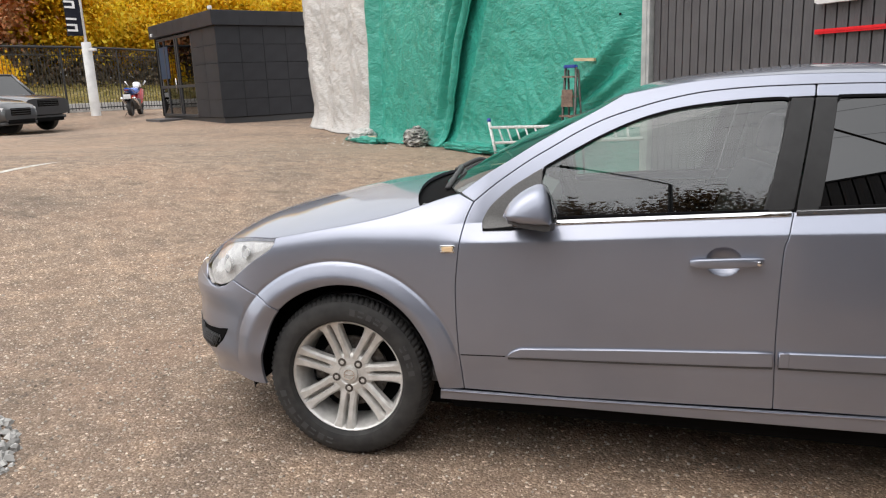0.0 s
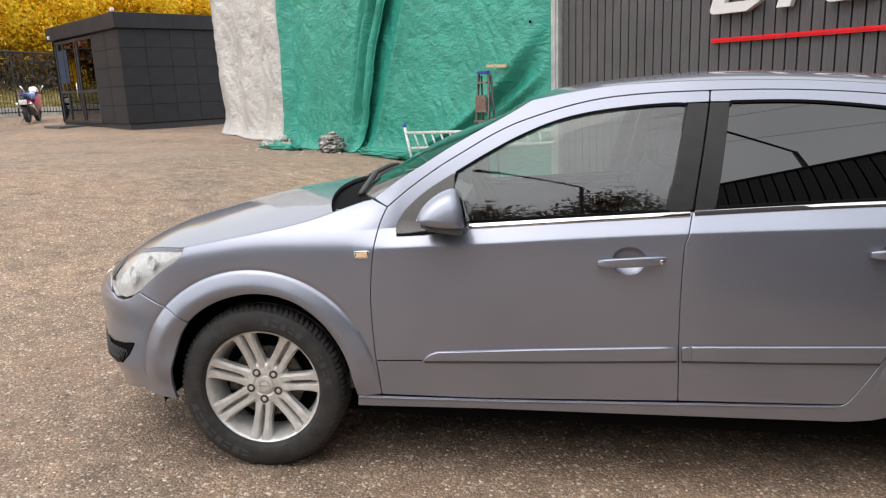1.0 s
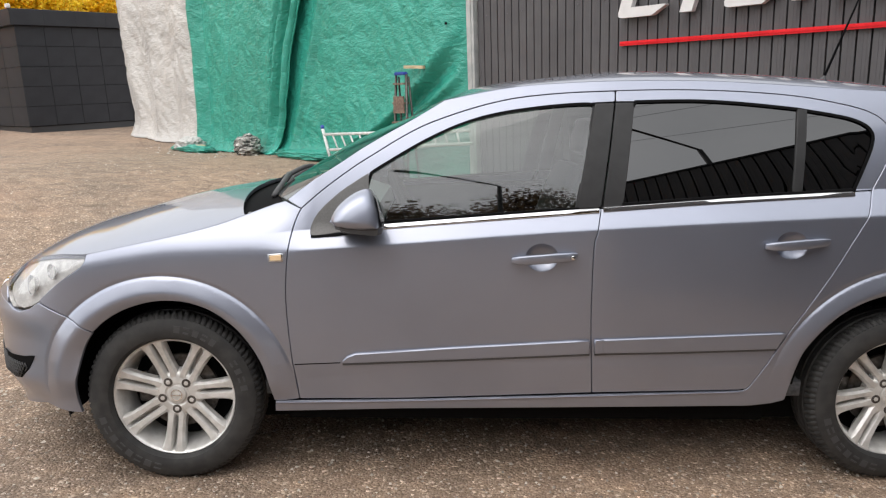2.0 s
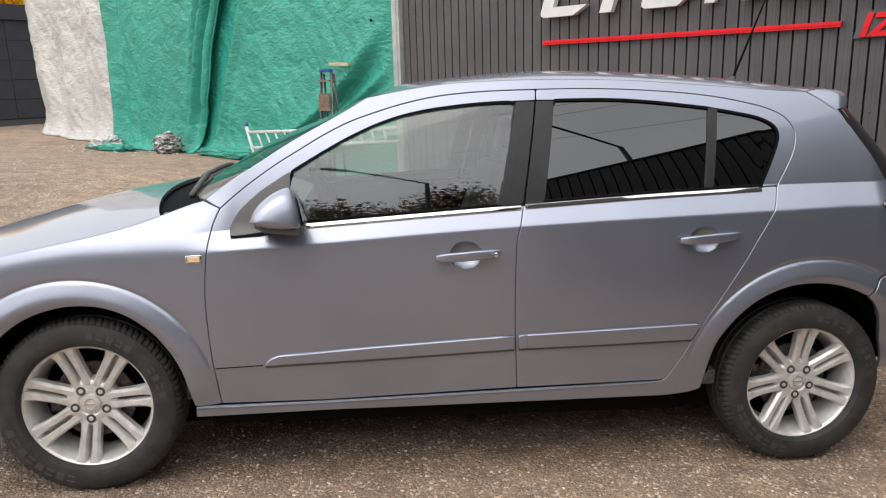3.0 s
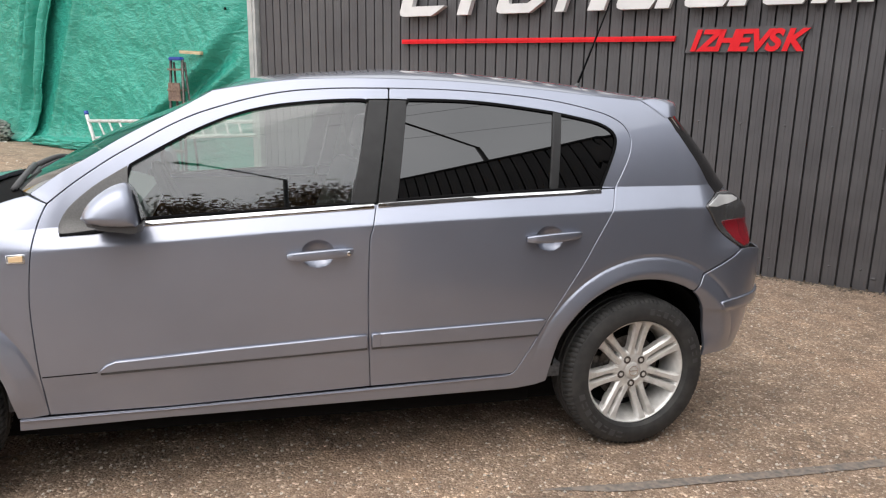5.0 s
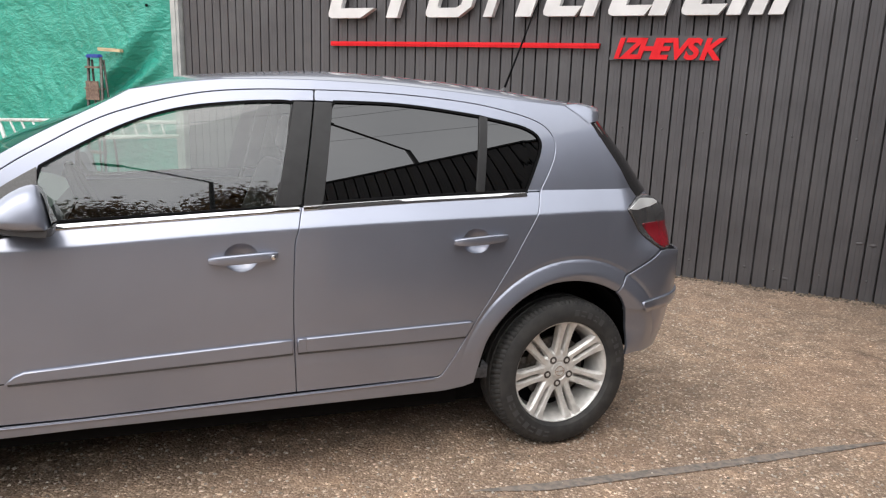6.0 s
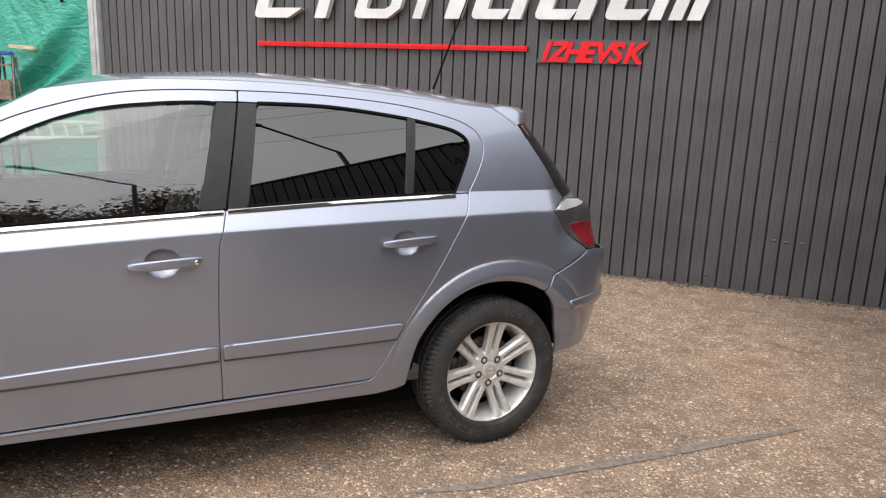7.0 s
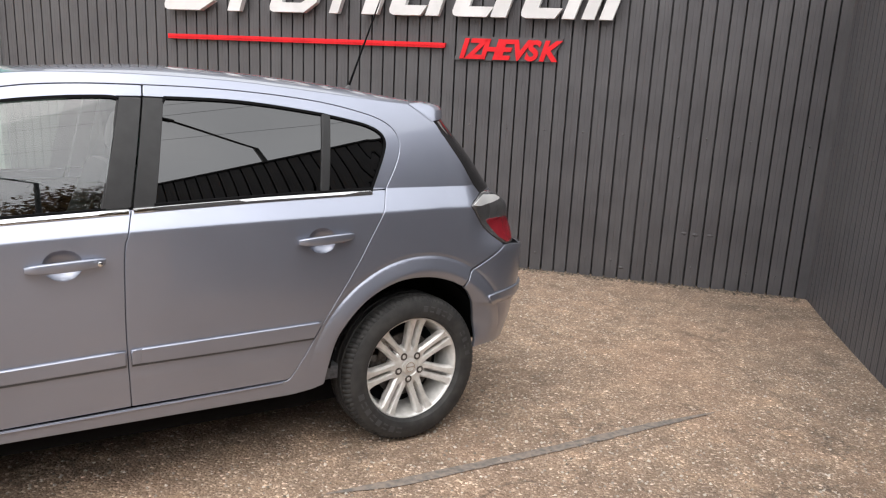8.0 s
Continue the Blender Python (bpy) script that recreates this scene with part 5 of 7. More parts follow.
def sign_letter(a0, a1, shape):
    """A thick plain shape of the big sign, leaning to the right."""
    w, t, h = 0.135, 0.085, LET_Z1
    if shape == "bar":
        outline = [(a0, LET_Z0), (a1, LET_Z0), (a1, h), (a0, h)]
    elif shape == "hook":
        outline = [(a0 + 0.05, LET_Z0), (a1, LET_Z0), (a1 + 0.035, LET_Z0 + t), (a0 + w, LET_Z0 + t), (a0 + w, h), (a0, h), (a0, LET_Z0 + 0.045), (a0 + 0.015, LET_Z0 + 0.015)]
    elif shape == "cup":
        outline = [(a0 + 0.05, LET_Z0), (a1 - 0.11, LET_Z0), (a1 + 0.01, LET_Z0 + t), (a1 + 0.01, LET_Z0 + t + 0.01), (a0 + w, LET_Z0 + t + 0.01), (a0 + w, h - t), (a1, h - t), (a1, h), (a0 + 0.05, h), (a0, h - 0.05), (a0, LET_Z0 + 0.05), (a0 + 0.015, LET_Z0 + 0.015)]
    else:
        outline = [(a0 + 0.05, LET_Z0), (a1 - 0.10, LET_Z0), (a1, LET_Z0 + 0.09), (a1, h - 0.05), (a1 - 0.05, h), (a0 + 0.05, h), (a0, h - 0.05), (a0, LET_Z0 + 0.05), (a0 + 0.015, LET_Z0 + 0.015)]
    bm = bmesh.new()
    add_prism(bm, leaning(outline), 0.03, 0.10, wall_place)
    if shape == "ring":
        bm.free()
        bm = bmesh.new()
        lo, hi = leaning(outline), leaning([(a0 + w * 0.9, LET_Z0 + t), (a1 - w * 0.9 - 0.03, LET_Z0 + t), (a1 - w * 0.8, LET_Z0 + t + 0.03), (a1 - w * 0.8, h - t - 0.02), (a1 - w * 0.9, h - t), (a0 + w * 0.9, h - t), (a0 + w * 0.8, h - t - 0.02), (a0 + w * 0.8, LET_Z0 + t + 0.03), (a0 + w * 0.82, LET_Z0 + t + 0.015)])
        for d0, d1 in ((0.03, 0.10),):
            o0, o1 = [bm.verts.new(wall_place(a, z, d0)) for a, z in lo], [bm.verts.new(wall_place(a, z, d1)) for a, z in lo]
            i0, i1 = [bm.verts.new(wall_place(a, z, d0)) for a, z in hi], [bm.verts.new(wall_place(a, z, d1)) for a, z in hi]
            n = len(lo)
            for k in range(n):
                j = (k + 1) % n
                bm.faces.new((o1[k], o1[j], i1[j], i1[k]))
                bm.faces.new((o0[j], o0[k], i0[k], i0[j]))
                bm.faces.new((o0[k], o0[j], o1[j], o1[k]))
                bm.faces.new((i0[j], i0[k], i1[k], i1[j]))
    return fix(bm)


big_sign = empty("wall_sign", Matrix.Identity(4))
tagged(big_sign, "large white slanted sign letters standing off the dark cladding", "sign")
for a0, a1, shape in ((-2.302, -1.790, "cup"), (-1.602, -1.475, "bar"), (-1.174, -0.713, "ring"), (-0.559, -0.470, "bar"), (-0.242, -0.090, "bar"), (0.01, 0.315, "hook"), (0.36, 0.480, "bar"),
                      (0.595, 0.915, "hook"), (0.949, 1.085, "bar"), (1.201, 1.505, "hook"), (1.565, 1.670, "bar"), (1.729, 1.835, "bar"), (1.875, 1.985, "bar")):
    part("letter", sign_letter(a0, a1, shape), SIGN_WHITE, big_sign, smooth=False)

city = bmesh.new()
add_prism(city, [(0.630, 1.680), (1.488, 1.688), (1.590, 1.886), (0.680, 1.886)], 0.010, 0.028, wall_place)
city_sign = part("city_sign", fix(city), CLADDING, None, smooth=False)
tagged(city_sign, "dark board with red city name letters on the cladding", "sign")


def letter_mesh(ch, size, depth):
    cu = bpy.data.curves.new("letter", "FONT")
    cu.body, cu.size, cu.extrude, cu.shear, cu.offset = ch, size, depth, 0.28, 0.009
    ob = bpy.data.objects.new("letter", cu)
    scene.collection.objects.link(ob)
    bpy.context.view_layer.update()
    me = bpy.data.meshes.new_from_object(ob.evaluated_get(bpy.context.evaluated_depsgraph_get()))
    bpy.data.objects.remove(ob)
    return me


pen = 0.672
for ch, adv in zip("IZHEVSK", (0.068, 0.122, 0.148, 0.120, 0.130, 0.124, 0.128)):
    lm = letter_mesh(ch, 0.232, 0.009)
    lm.materials.append(SIGN_RED)
    lo = new("letter", lm)
    lo.parent = city_sign
    lo.matrix_basis = Matrix.Translation(on_wall(pen, 1.700, 0.038)) @ SIDE @ pose(0, 0, 0, 90)
    pen += adv

# white post at the end of the cladding
pm = bmesh.new()
add_prism(pm, [(-4.535, -0.4), (-4.412, -0.4), (-4.412, 4.2), (-4.535, 4.2)], -0.05, 0.06, wall_place)
add_prism(pm, [(-4.490, -0.4), (-4.455, -0.4), (-4.455, 4.2), (-4.490, 4.2)], 0.0605, 0.068, wall_place)
tagged(part("wall_post", fix(pm), POST_GREY, None, smooth=False), "pale grey metal corner post between cladding and tarpaulin", "post", kind="structure")


# ---- tarpaulins hung over the unfinished part of the building ----
def tarp_material(name, dark, mid, light, rough):
    m = vary(material(name, mid, rough), 1.3, dark, light, detail=10, lo=0.25, hi=0.75)
    n, l = m.node_tree.nodes, m.node_tree.links
    b = n["Principled BSDF"]
    co = n.new("ShaderNodeTexCoord")
    acc = None
    for sc, dist, st in ((4.0, 0.06, (1, 1, 1.3)), (9.0, 0.040, (1, 1, 2.3)), (24.0, 0.010, (1, 1, 2.0))):
        mp, tx, bp = n.new("ShaderNodeMapping"), n.new("ShaderNodeTexNoise"), n.new("ShaderNodeBump")
        mp.inputs["Scale"].default_value = st
        tx.inputs["Scale"].default_value, tx.inputs["Detail"].default_value, tx.inputs["Distortion"].default_value = sc, 5.0, 1.2
        bp.inputs["Strength"].default_value, bp.inputs["Distance"].default_value = 0.5, dist
        l.new(co.outputs["Object"], mp.inputs["Vector"])
        l.new(mp.outputs["Vector"], tx.inputs["Vector"])
        l.new(tx.outputs["Fac"], bp.inputs["Height"])
        if acc:
            l.new(acc, bp.inputs["Normal"])
        acc = bp.outputs["Normal"]
    mp, tx, bp = n.new("ShaderNodeMapping"), n.new("ShaderNodeTexNoise"), n.new("ShaderNodeBump")
    mp.inputs["Scale"].default_value, mp.inputs["Rotation"].default_value = (1, 1, 2.6), (0.5, 0.35, 0)
    tx.noise_type = "RIDGED_MULTIFRACTAL"
    tx.inputs["Scale"].default_value, tx.inputs["Detail"].default_value, tx.inputs["Distortion"].default_value = 4.5, 3.0, 0.6
    bp.inputs["Strength"].default_value, bp.inputs["Distance"].default_value = 0.6, 0.022
    l.new(co.outputs["Object"], mp.inputs["Vector"])
    l.new(mp.outputs["Vector"], tx.inputs["Vector"])
    l.new(tx.outputs["Fac"], bp.inputs["Height"])
    l.new(acc, bp.inputs["Normal"])
    l.new(bp.outputs["Normal"], b.inputs["Normal"])
    return m


TARP_GREEN = tarp_material("green_tarpaulin", (0.019, 0.235, 0.172), (0.028, 0.29, 0.216), (0.045, 0.37, 0.285), 0.30)
TARP_GREY = tarp_material("grey_tarpaulin", (0.42, 0.41, 0.395), (0.5, 0.49, 0.47), (0.60, 0.585, 0.56), 0.42)


def hang(a0, a1, top, shape, step, material_, label, name):
    """A hanging sheet between two places along the wall, shape(a, s) giving its distance from the wall; s runs from 0 at the foot to 1."""
    n, m = int((a1 - a0) / step), int(top / step)
    verts, faces = [], []
    for j in range(m + 1):
        for i in range(n + 1):
            a = a0 + (a1 - a0) * i / n
            base = on_wall(a, 0, 0.3)
            g = ground_z(base.x, base.y) + 0.012 + 0.02 * abs(noise.noise((a * 2.1, 3.1, 0)))
            z = g + (top - g) * j / m
            sh, out = shape(a, z - g)
            verts.append(on_wall(a + sh, z, out))
    for j in range(m):
        for i in range(n):
            k = j * (n + 1) + i
            faces.append((k, k + 1, k + n + 2, k + n + 1))
    me = bpy.data.meshes.new(name)
    me.from_pydata([tuple(v) for v in verts], [], faces)
    me.polygons.foreach_set("use_smooth", [True] * len(faces))
    me.materials.append(material_)
    ob = tagged(new(name, me), label, "tarpaulin")
    so = ob.modifiers.new("thick", "SOLIDIFY")
    so.thickness = 0.004
    return ob


def bmesh_ball(p, r):
    bm = bmesh.new()
    bmesh.ops.create_icosphere(bm, subdivisions=2, radius=r, matrix=Matrix.Translation(p))
    return bm


def crumple(a, z, k):
    return (0.035 * noise.noise((a * 1.6, z * 0.9, k)) + 0.014 * noise.noise((a * 5.5, z * 4.0, k + 3)) + 0.007 * abs(noise.noise((a * 13, z * 11, k + 7)))
            - 0.016 * (1 - abs(noise.noise((a * 3.1 + z * 1.3, z * 2.2, k + 11)))) ** 6)


def seam_a(h):
    """Where the right sheet's free edge hangs over the left one, at a height over the ground."""
    return -9.25 + 0.47 * h


def green_left(a, h):
    s = (a + 12.42) / 3.17
    sh = (seam_a(h) + 9.25) * max(0.0, s) ** 2
    aa = a + sh
    d = aa - seam_a(h)
    drape = 0.16 * math.exp(-h / 0.10) + 0.05 * math.exp(-h / 0.5)
    folds = 0.03 * math.sin(a * 2.9 + 0.4 * math.sin(h * 1.2)) * math.exp(-h / 2.5)
    full = ease(0.0, 1.2, h)
    pleats = 0.19 * math.exp(-((d + 0.10) / 0.13) ** 2) * (0.45 + 0.55 * full) - 0.10 * math.exp(-((d + 0.34) / 0.07) ** 2) * full
    pleats += 0.15 * math.exp(-((d + 0.52) / 0.09) ** 2) * full - 0.06 * math.exp(-((d + 0.70) / 0.06) ** 2) * full + 0.09 * math.exp(-((d + 0.86) / 0.10) ** 2) * ease(0.8, 2.2, h)
    edge = 0.12 * math.exp(-((a + 12.25) / 0.14) ** 2) - 0.05 * math.exp(-((a + 11.98) / 0.08) ** 2)
    wave = 0.05 * math.sin(h * 2.3 + 0.6) * math.exp(-((d + 0.2) / 0.5) ** 2)
    return sh + wave + 0.04 * noise.noise((h * 1.1, a * 0.3, 5.0)), 0.10 + drape + folds + pleats + edge + crumple(a, h, 1.0)


FOLD = curve([(0.0, -7.6), (0.3, -7.1), (0.62, -6.35), (1.0, -5.75), (1.4, -5.25), (2.2, -4.6), (3.2, -4.1)])


def green_right(a, h):
    s = (a + 10.0) / 5.5
    sh = (seam_a(h) + 9.25) * (1 - s)
    aa = a + sh
    d = aa - FOLD(h)
    drape = 0.18 * math.exp(-h / 0.11)
    big = (0.13 * math.exp(d / 0.42) if d < 0 else 0.13 * math.exp(-(d / 0.11) ** 2)) * ease(0.1, 0.9, h)
    fan = 0.0
    if d > 0:
        fan = 0.07 * math.sin(d * 17.0 / (0.55 + 0.5 * h) + 0.9) * math.exp(-d / 0.8) * ease(0.0, 0.12, d) + 0.06 * math.exp(-((d - 0.55) / 0.08) ** 2)
    e = aa - seam_a(h)
    ripple = 0.05 * math.exp(-((e - 0.42) / 0.10) ** 2) + 0.03 * math.exp(-((e - 0.72) / 0.09) ** 2) * ease(1.8, 0.3, h)
    out = 0.05 + drape + big + fan + ripple + crumple(aa, h, 21.0) - 0.05 * ease(0.35, 0.0, e)
    return sh, 0.012 + out * ease(-4.46, -5.1, aa) + 0.05 * ease(-4.46, -4.7, aa)


def grey_sheet(a, h):
    drape = 0.16 * math.exp(-h / 0.14)
    return -0.10 * (h - 1.5) / 3 * (1 - ease(-16.5, -14, a)), 0.02 + drape + 0.05 * math.sin(a * 4.2 + 0.3 * h) + 1.5 * crumple(a, h, 41.0) + 0.03 * noise.noise((a * 3, h * 0.5, 2))


def hem(sheet, a, shape, top, radius, label=""):
    """The turned edge of a sheet, a cord sewn into the cloth."""
    base = on_wall(a, 0, 0.3)
    g = ground_z(base.x, base.y) + 0.02
    pts = []
    for k in range(61):
        h = (top - g) * k / 60
        sh, out = shape(a, h)
        pts.append(on_wall(a + sh, g + h, out + 0.004))
    part("hem", tube(pts, radius, 6), sheet.data.materials[0], sheet, label)


left_sheet = hang(-12.42, -9.25, 4.9, green_left, 0.028, TARP_GREEN, "crumpled green tarpaulin hanging over the building to the ground", "tarpaulin")
hem(left_sheet, -9.25, green_left, 4.9, 0.014)
hem(left_sheet, -12.42, green_left, 4.9, 0.012)
right_sheet = hang(-10.0, -4.50, 4.4, green_right, 0.028, TARP_GREEN, "green tarpaulin with deep diagonal folds hung beside the cladding", "tarpaulin")
hem(right_sheet, -4.52, green_right, 4.4, 0.010)
for h in (0.9, 1.9, 2.9):
    sh, out = green_right(-4.85, h)
    p = on_wall(-4.85 + sh, h + 0.3, out + 0.012)
    part("fixing", bmesh_ball(p, 0.018), SEAL_AND_SHADE, right_sheet, "small dark fixing")
grey_tarp = hang(-16.40, -12.38, 5.2, grey_sheet, 0.04, TARP_GREY, "crumpled pale grey tarpaulin hanging to the ground", "tarpaulin")
hem(grey_tarp, -12.38, grey_sheet, 5.2, 0.014)
hem(grey_tarp, -16.40, grey_sheet, 5.2, 0.014)
cm = bmesh.new()
add_prism(cm, [(-16.2, -0.5), (-4.56, -0.5), (-4.56, 5.3), (-16.2, 5.3)], -0.60, -0.30, wall_place)
tagged(part("wall_west", fix(cm), CLADDING_DARK, None, smooth=False), "dark unfinished wall behind the tarpaulins", "wall", kind="structure")

# ---- things along the tarpaulin ----
LADDER_WHITE = vary(material("white_ladder_paint", (0.66, 0.66, 0.65), 0.5), 30, (0.5, 0.5, 0.49), (0.74, 0.74, 0.73))
WOOD = vary(material("raw_wood", (0.5, 0.38, 0.23), 0.7), 6, (0.42, 0.31, 0.18), (0.62, 0.50, 0.32), stretch=(1, 1, 12))
BLUE = material("blue_plastic", (0.03, 0.06, 0.35), 0.4)
BROWN = vary(material("rusty_step", (0.16, 0.10, 0.08), 0.7), 40, (0.11, 0.07, 0.055), (0.24, 0.17, 0.13))


def flat_z(a, out):
    v = on_wall(a, 0, out)
    return ground_z(v.x, v.y)


def lying_ladder():
    """A white ladder standing on its long side, ends towards the viewer."""
    lad = empty("ladder", Matrix.Identity(4))
    tagged(lad, "white painted metal ladder leaning against the green tarpaulin", "ladder")
    g = flat_z(-7.10, 0.48)
    lo0, hi0 = (-7.14, 0.544, 0.47), (-7.31, 0.769, 0.45)
    lo1, hi1 = (-4.07, 0.751, 0.47), (-4.13, 0.904, 0.45)

    def mixp(p, q, t):
        return on_wall(*[x + (y - x) * t for x, y in zip(p, q)])
    part("rail", tube([mixp(lo0, lo1, t) for t in (0, 0.5, 1)], 0.022, 8), LADDER_WHITE, lad)
    part("rail", tube([mixp(hi0, hi1, t) for t in (0, 0.5, 1)], 0.022, 8), LADDER_WHITE, lad)
    part("end_rail", tube([on_wall(-7.10, g - 0.005, 0.48), on_wall(-7.355, 0.86, 0.44)], 0.026, 8), LADDER_WHITE, lad)
    part("end_cap", tube([on_wall(-7.35, 0.85, 0.44), on_wall(-7.37, 0.90, 0.435)], 0.030, 8), BLUE, lad)
    for k in range(1, 14):
        t = k / 14
        part("rung", tube([mixp(lo0, lo1, t), mixp(hi0, hi1, t)], 0.014, 8), LADDER_WHITE, lad)
    return lad


lying_ladder()


def step_ladder():
    """A folding step ladder with a blue cap."""
    st = empty("step_ladder", Matrix.Identity(4))
    tagged(st, "worn metal step ladder with a blue cap by the tarpaulin", "ladder")
    a, g = -5.42, flat_z(-5.4, 0.5)
    top = 1.60
    for s in (-1, 1):
        part("rail", tube([on_wall(a + s * 0.15 + 0.02, g, 0.52), on_wall(a + s * 0.105, top, 0.42)], 0.019, 8), STEEL_DARK, st)
        part("back_leg", tube([on_wall(a + s * 0.15 + 0.02, g, 0.33), on_wall(a + s * 0.10, top - 0.03, 0.38)], 0.014, 8), STEEL_DARK, st)
    for k, h in enumerate((0.30, 0.55, 0.80, 1.05, 1.30)):
        z = g + h
        t = (z - g) / (top - g)
        out = 0.52 + (0.42 - 0.52) * t
        w = 0.15 + (0.105 - 0.15) * t
        bm = bmesh.new()
        add_prism(bm, [(a - w, z - 0.012), (a + w, z - 0.012), (a + w, z + 0.012), (a - w, z + 0.012)], out - 0.05, out + 0.05, wall_place)
        part("step", fix(bm), BROWN, st)
    bm = bmesh.new()
    add_prism(bm, [(a - 0.115, 1.10), (a + 0.115, 1.10), (a + 0.105, 1.32), (a - 0.10, 1.32)], 0.475, 0.49, wall_place)
    part("tray", fix(bm), BROWN, st)
    bm = bmesh.new()
    add_prism(bm, [(a - 0.12, top - 0.01), (a + 0.12, top - 0.01), (a + 0.11, top + 0.03), (a - 0.11, top + 0.03)], 0.39, 0.46, wall_place)
    bmesh.ops.bevel(bm, geom=bm.edges[:], offset=0.012, segments=2, affect="EDGES")
    part("cap", fix(bm), BLUE, st, "blue plastic cap")


step_ladder()
bm = bmesh.new()
add_prism(bm, [(-5.52, 1.678), (-5.13, 1.662), (-5.13, 1.700), (-5.52, 1.716)], 0.25, 0.29, wall_place)
tagged(part("wooden_batten", fix(bm), WOOD), "short pale wooden batten holding the tarpaulin", "batten")


def bundle(a, out, size, name, label, mat, seed):
    """A crumpled bag: a lumpy ball with folds, resting on the ground."""
    bm = bmesh.new()
    bmesh.ops.create_icosphere(bm, subdivisions=5, radius=1.0)
    v0 = on_wall(a, 0, out)
    g = ground_z(v0.x, v0.y)
    for v in bm.verts:
        d = v.co.normalized()
        r = 1.0 + 0.22 * noise.noise(d * 2.2 + Vector((seed, 0, 0))) + 0.16 * abs(noise.noise(d * 5 + Vector((0, seed, 0)))) - 0.16 * (1 - abs(noise.noise(Vector((d.x * 4, d.y * 4, d.z * 11 + seed))))) ** 5 - 0.14 * (1 - abs(noise.noise(d * 3.3 + Vector((0, 0, seed))))) ** 4
        q = d * r
        q.z = max(q.z, -0.72)
        v.co = v0 + ALONG * (q.x * size[0]) + AWAY * (q.y * size[1]) + Vector((0, 0, g + (q.z + 0.72) * size[2]))
    return tagged(part(name, bm, mat), label, "bag")


BAG = vary(material("torn_grey_sack", (0.3, 0.29, 0.27), 0.5), 9, (0.025, 0.025, 0.022), (0.62, 0.60, 0.56), detail=4, stretch=(1, 1, 3.0), lo=0.40, hi=0.60, bump=0.05, bump_scale=14)
bundle(-9.66, 0.52, (0.24, 0.24, 0.215), "sack", "crumpled dark grey sack lying at the foot of the tarpaulin", BAG, 2.0)
bundle(-12.2, 0.48, (0.42, 0.28, 0.16), "folded_sheet", "crumpled end of the grey tarpaulin on the ground", TARP_GREY, 6.0)
bundle(-11.9, 0.56, (0.95, 0.22, 0.085), "tarpaulin_end", "bunched green tarpaulin end lying on the ground", TARP_GREEN, 9.0)
bundle(-7.9, 0.36, (1.15, 0.20, 0.085), "tarpaulin_end", "rolled green tarpaulin hem lying on the ground", TARP_GREEN, 13.0)
bm = bmesh.new()
g = flat_z(-11.6, 0.45)
add_prism(bm, [(-11.80, g), (-11.58, g), (-11.59, g + 0.13), (-11.79, g + 0.14)], 0.42, 0.54, wall_place)
bmesh.ops.bevel(bm, geom=bm.edges[:], offset=0.01, segments=1, affect="EDGES")
tagged(part("board_offcut", fix(bm), WOOD), "pale wooden offcut by the tarpaulin", "wood")


def scatter_chips(name, label, count, place, size, mat, seed):
    """Small loose stones: one object."""
    rng = random.Random(seed)
    verts, faces = [], []
    base = [(-1, -1, -0.6), (1, -0.8, -0.6), (0.9, 1, -0.6), (-0.8, 0.9, -0.6), (-0.5, -0.6, 0.6), (0.7, -0.4, 0.5), (0.4, 0.6, 0.7), (-0.6, 0.5, 0.45)]
    quad = [(0, 3, 2, 1), (4, 5, 6, 7), (0, 1, 5, 4), (1, 2, 6, 5), (2, 3, 7, 6), (3, 0, 4, 7)]
    for _ in range(count):
        x, y, lift_ = place(rng)
        s = rng.uniform(*size) * 0.5
        rot = Euler((rng.uniform(-0.5, 0.5), rng.uniform(-0.5, 0.5), rng.uniform(0, 6.3))).to_matrix()
        k = len(verts)
        for p in base:
            q = rot @ Vector([c * s * rng.uniform(0.65, 1.25) for c in p])
            verts.append((x + q.x, y + q.y, ground_z(x, y) + lift_ + q.z + s * 0.25))
        faces += [tuple(k + i for i in f) for f in quad]
    me = bpy.data.meshes.new(name)
    me.from_pydata(verts, [], faces)
    me.materials.append(mat)
    return tagged(new(name, me), label, "stones", kind="stuff")


def stone_mat(name, dark, light):
    m = material(name, dark, 0.85)
    n, l = m.node_tree.nodes, m.node_tree.links
    geo, rp = n.new("ShaderNodeNewGeometry"), n.new("ShaderNodeValToRGB")
    rp.color_ramp.elements[0].color, rp.color_ramp.elements[1].color = (*dark, 1), (*light, 1)
    l.new(geo.outputs["Random Per Island"], rp.inputs["Fac"])
    l.new(rp.outputs["Color"], n["Principled BSDF"].inputs["Base Color"])
    return m


GRAVEL = stone_mat("crushed_grey_stone", (0.22, 0.215, 0.205), (0.52, 0.51, 0.49))
CHIPS = stone_mat("yard_chippings", (0.12, 0.095, 0.075), (0.62, 0.56, 0.48))


def heap(rng):
    r, t = rng.random() ** 0.6, rng.uniform(0, 6.283)
    x, y = -3.09 + 0.66 * r * math.cos(t), -1.42 + 0.60 * r * math.sin(t)
    return x, y, 0.13 * (1 - r) * rng.random()


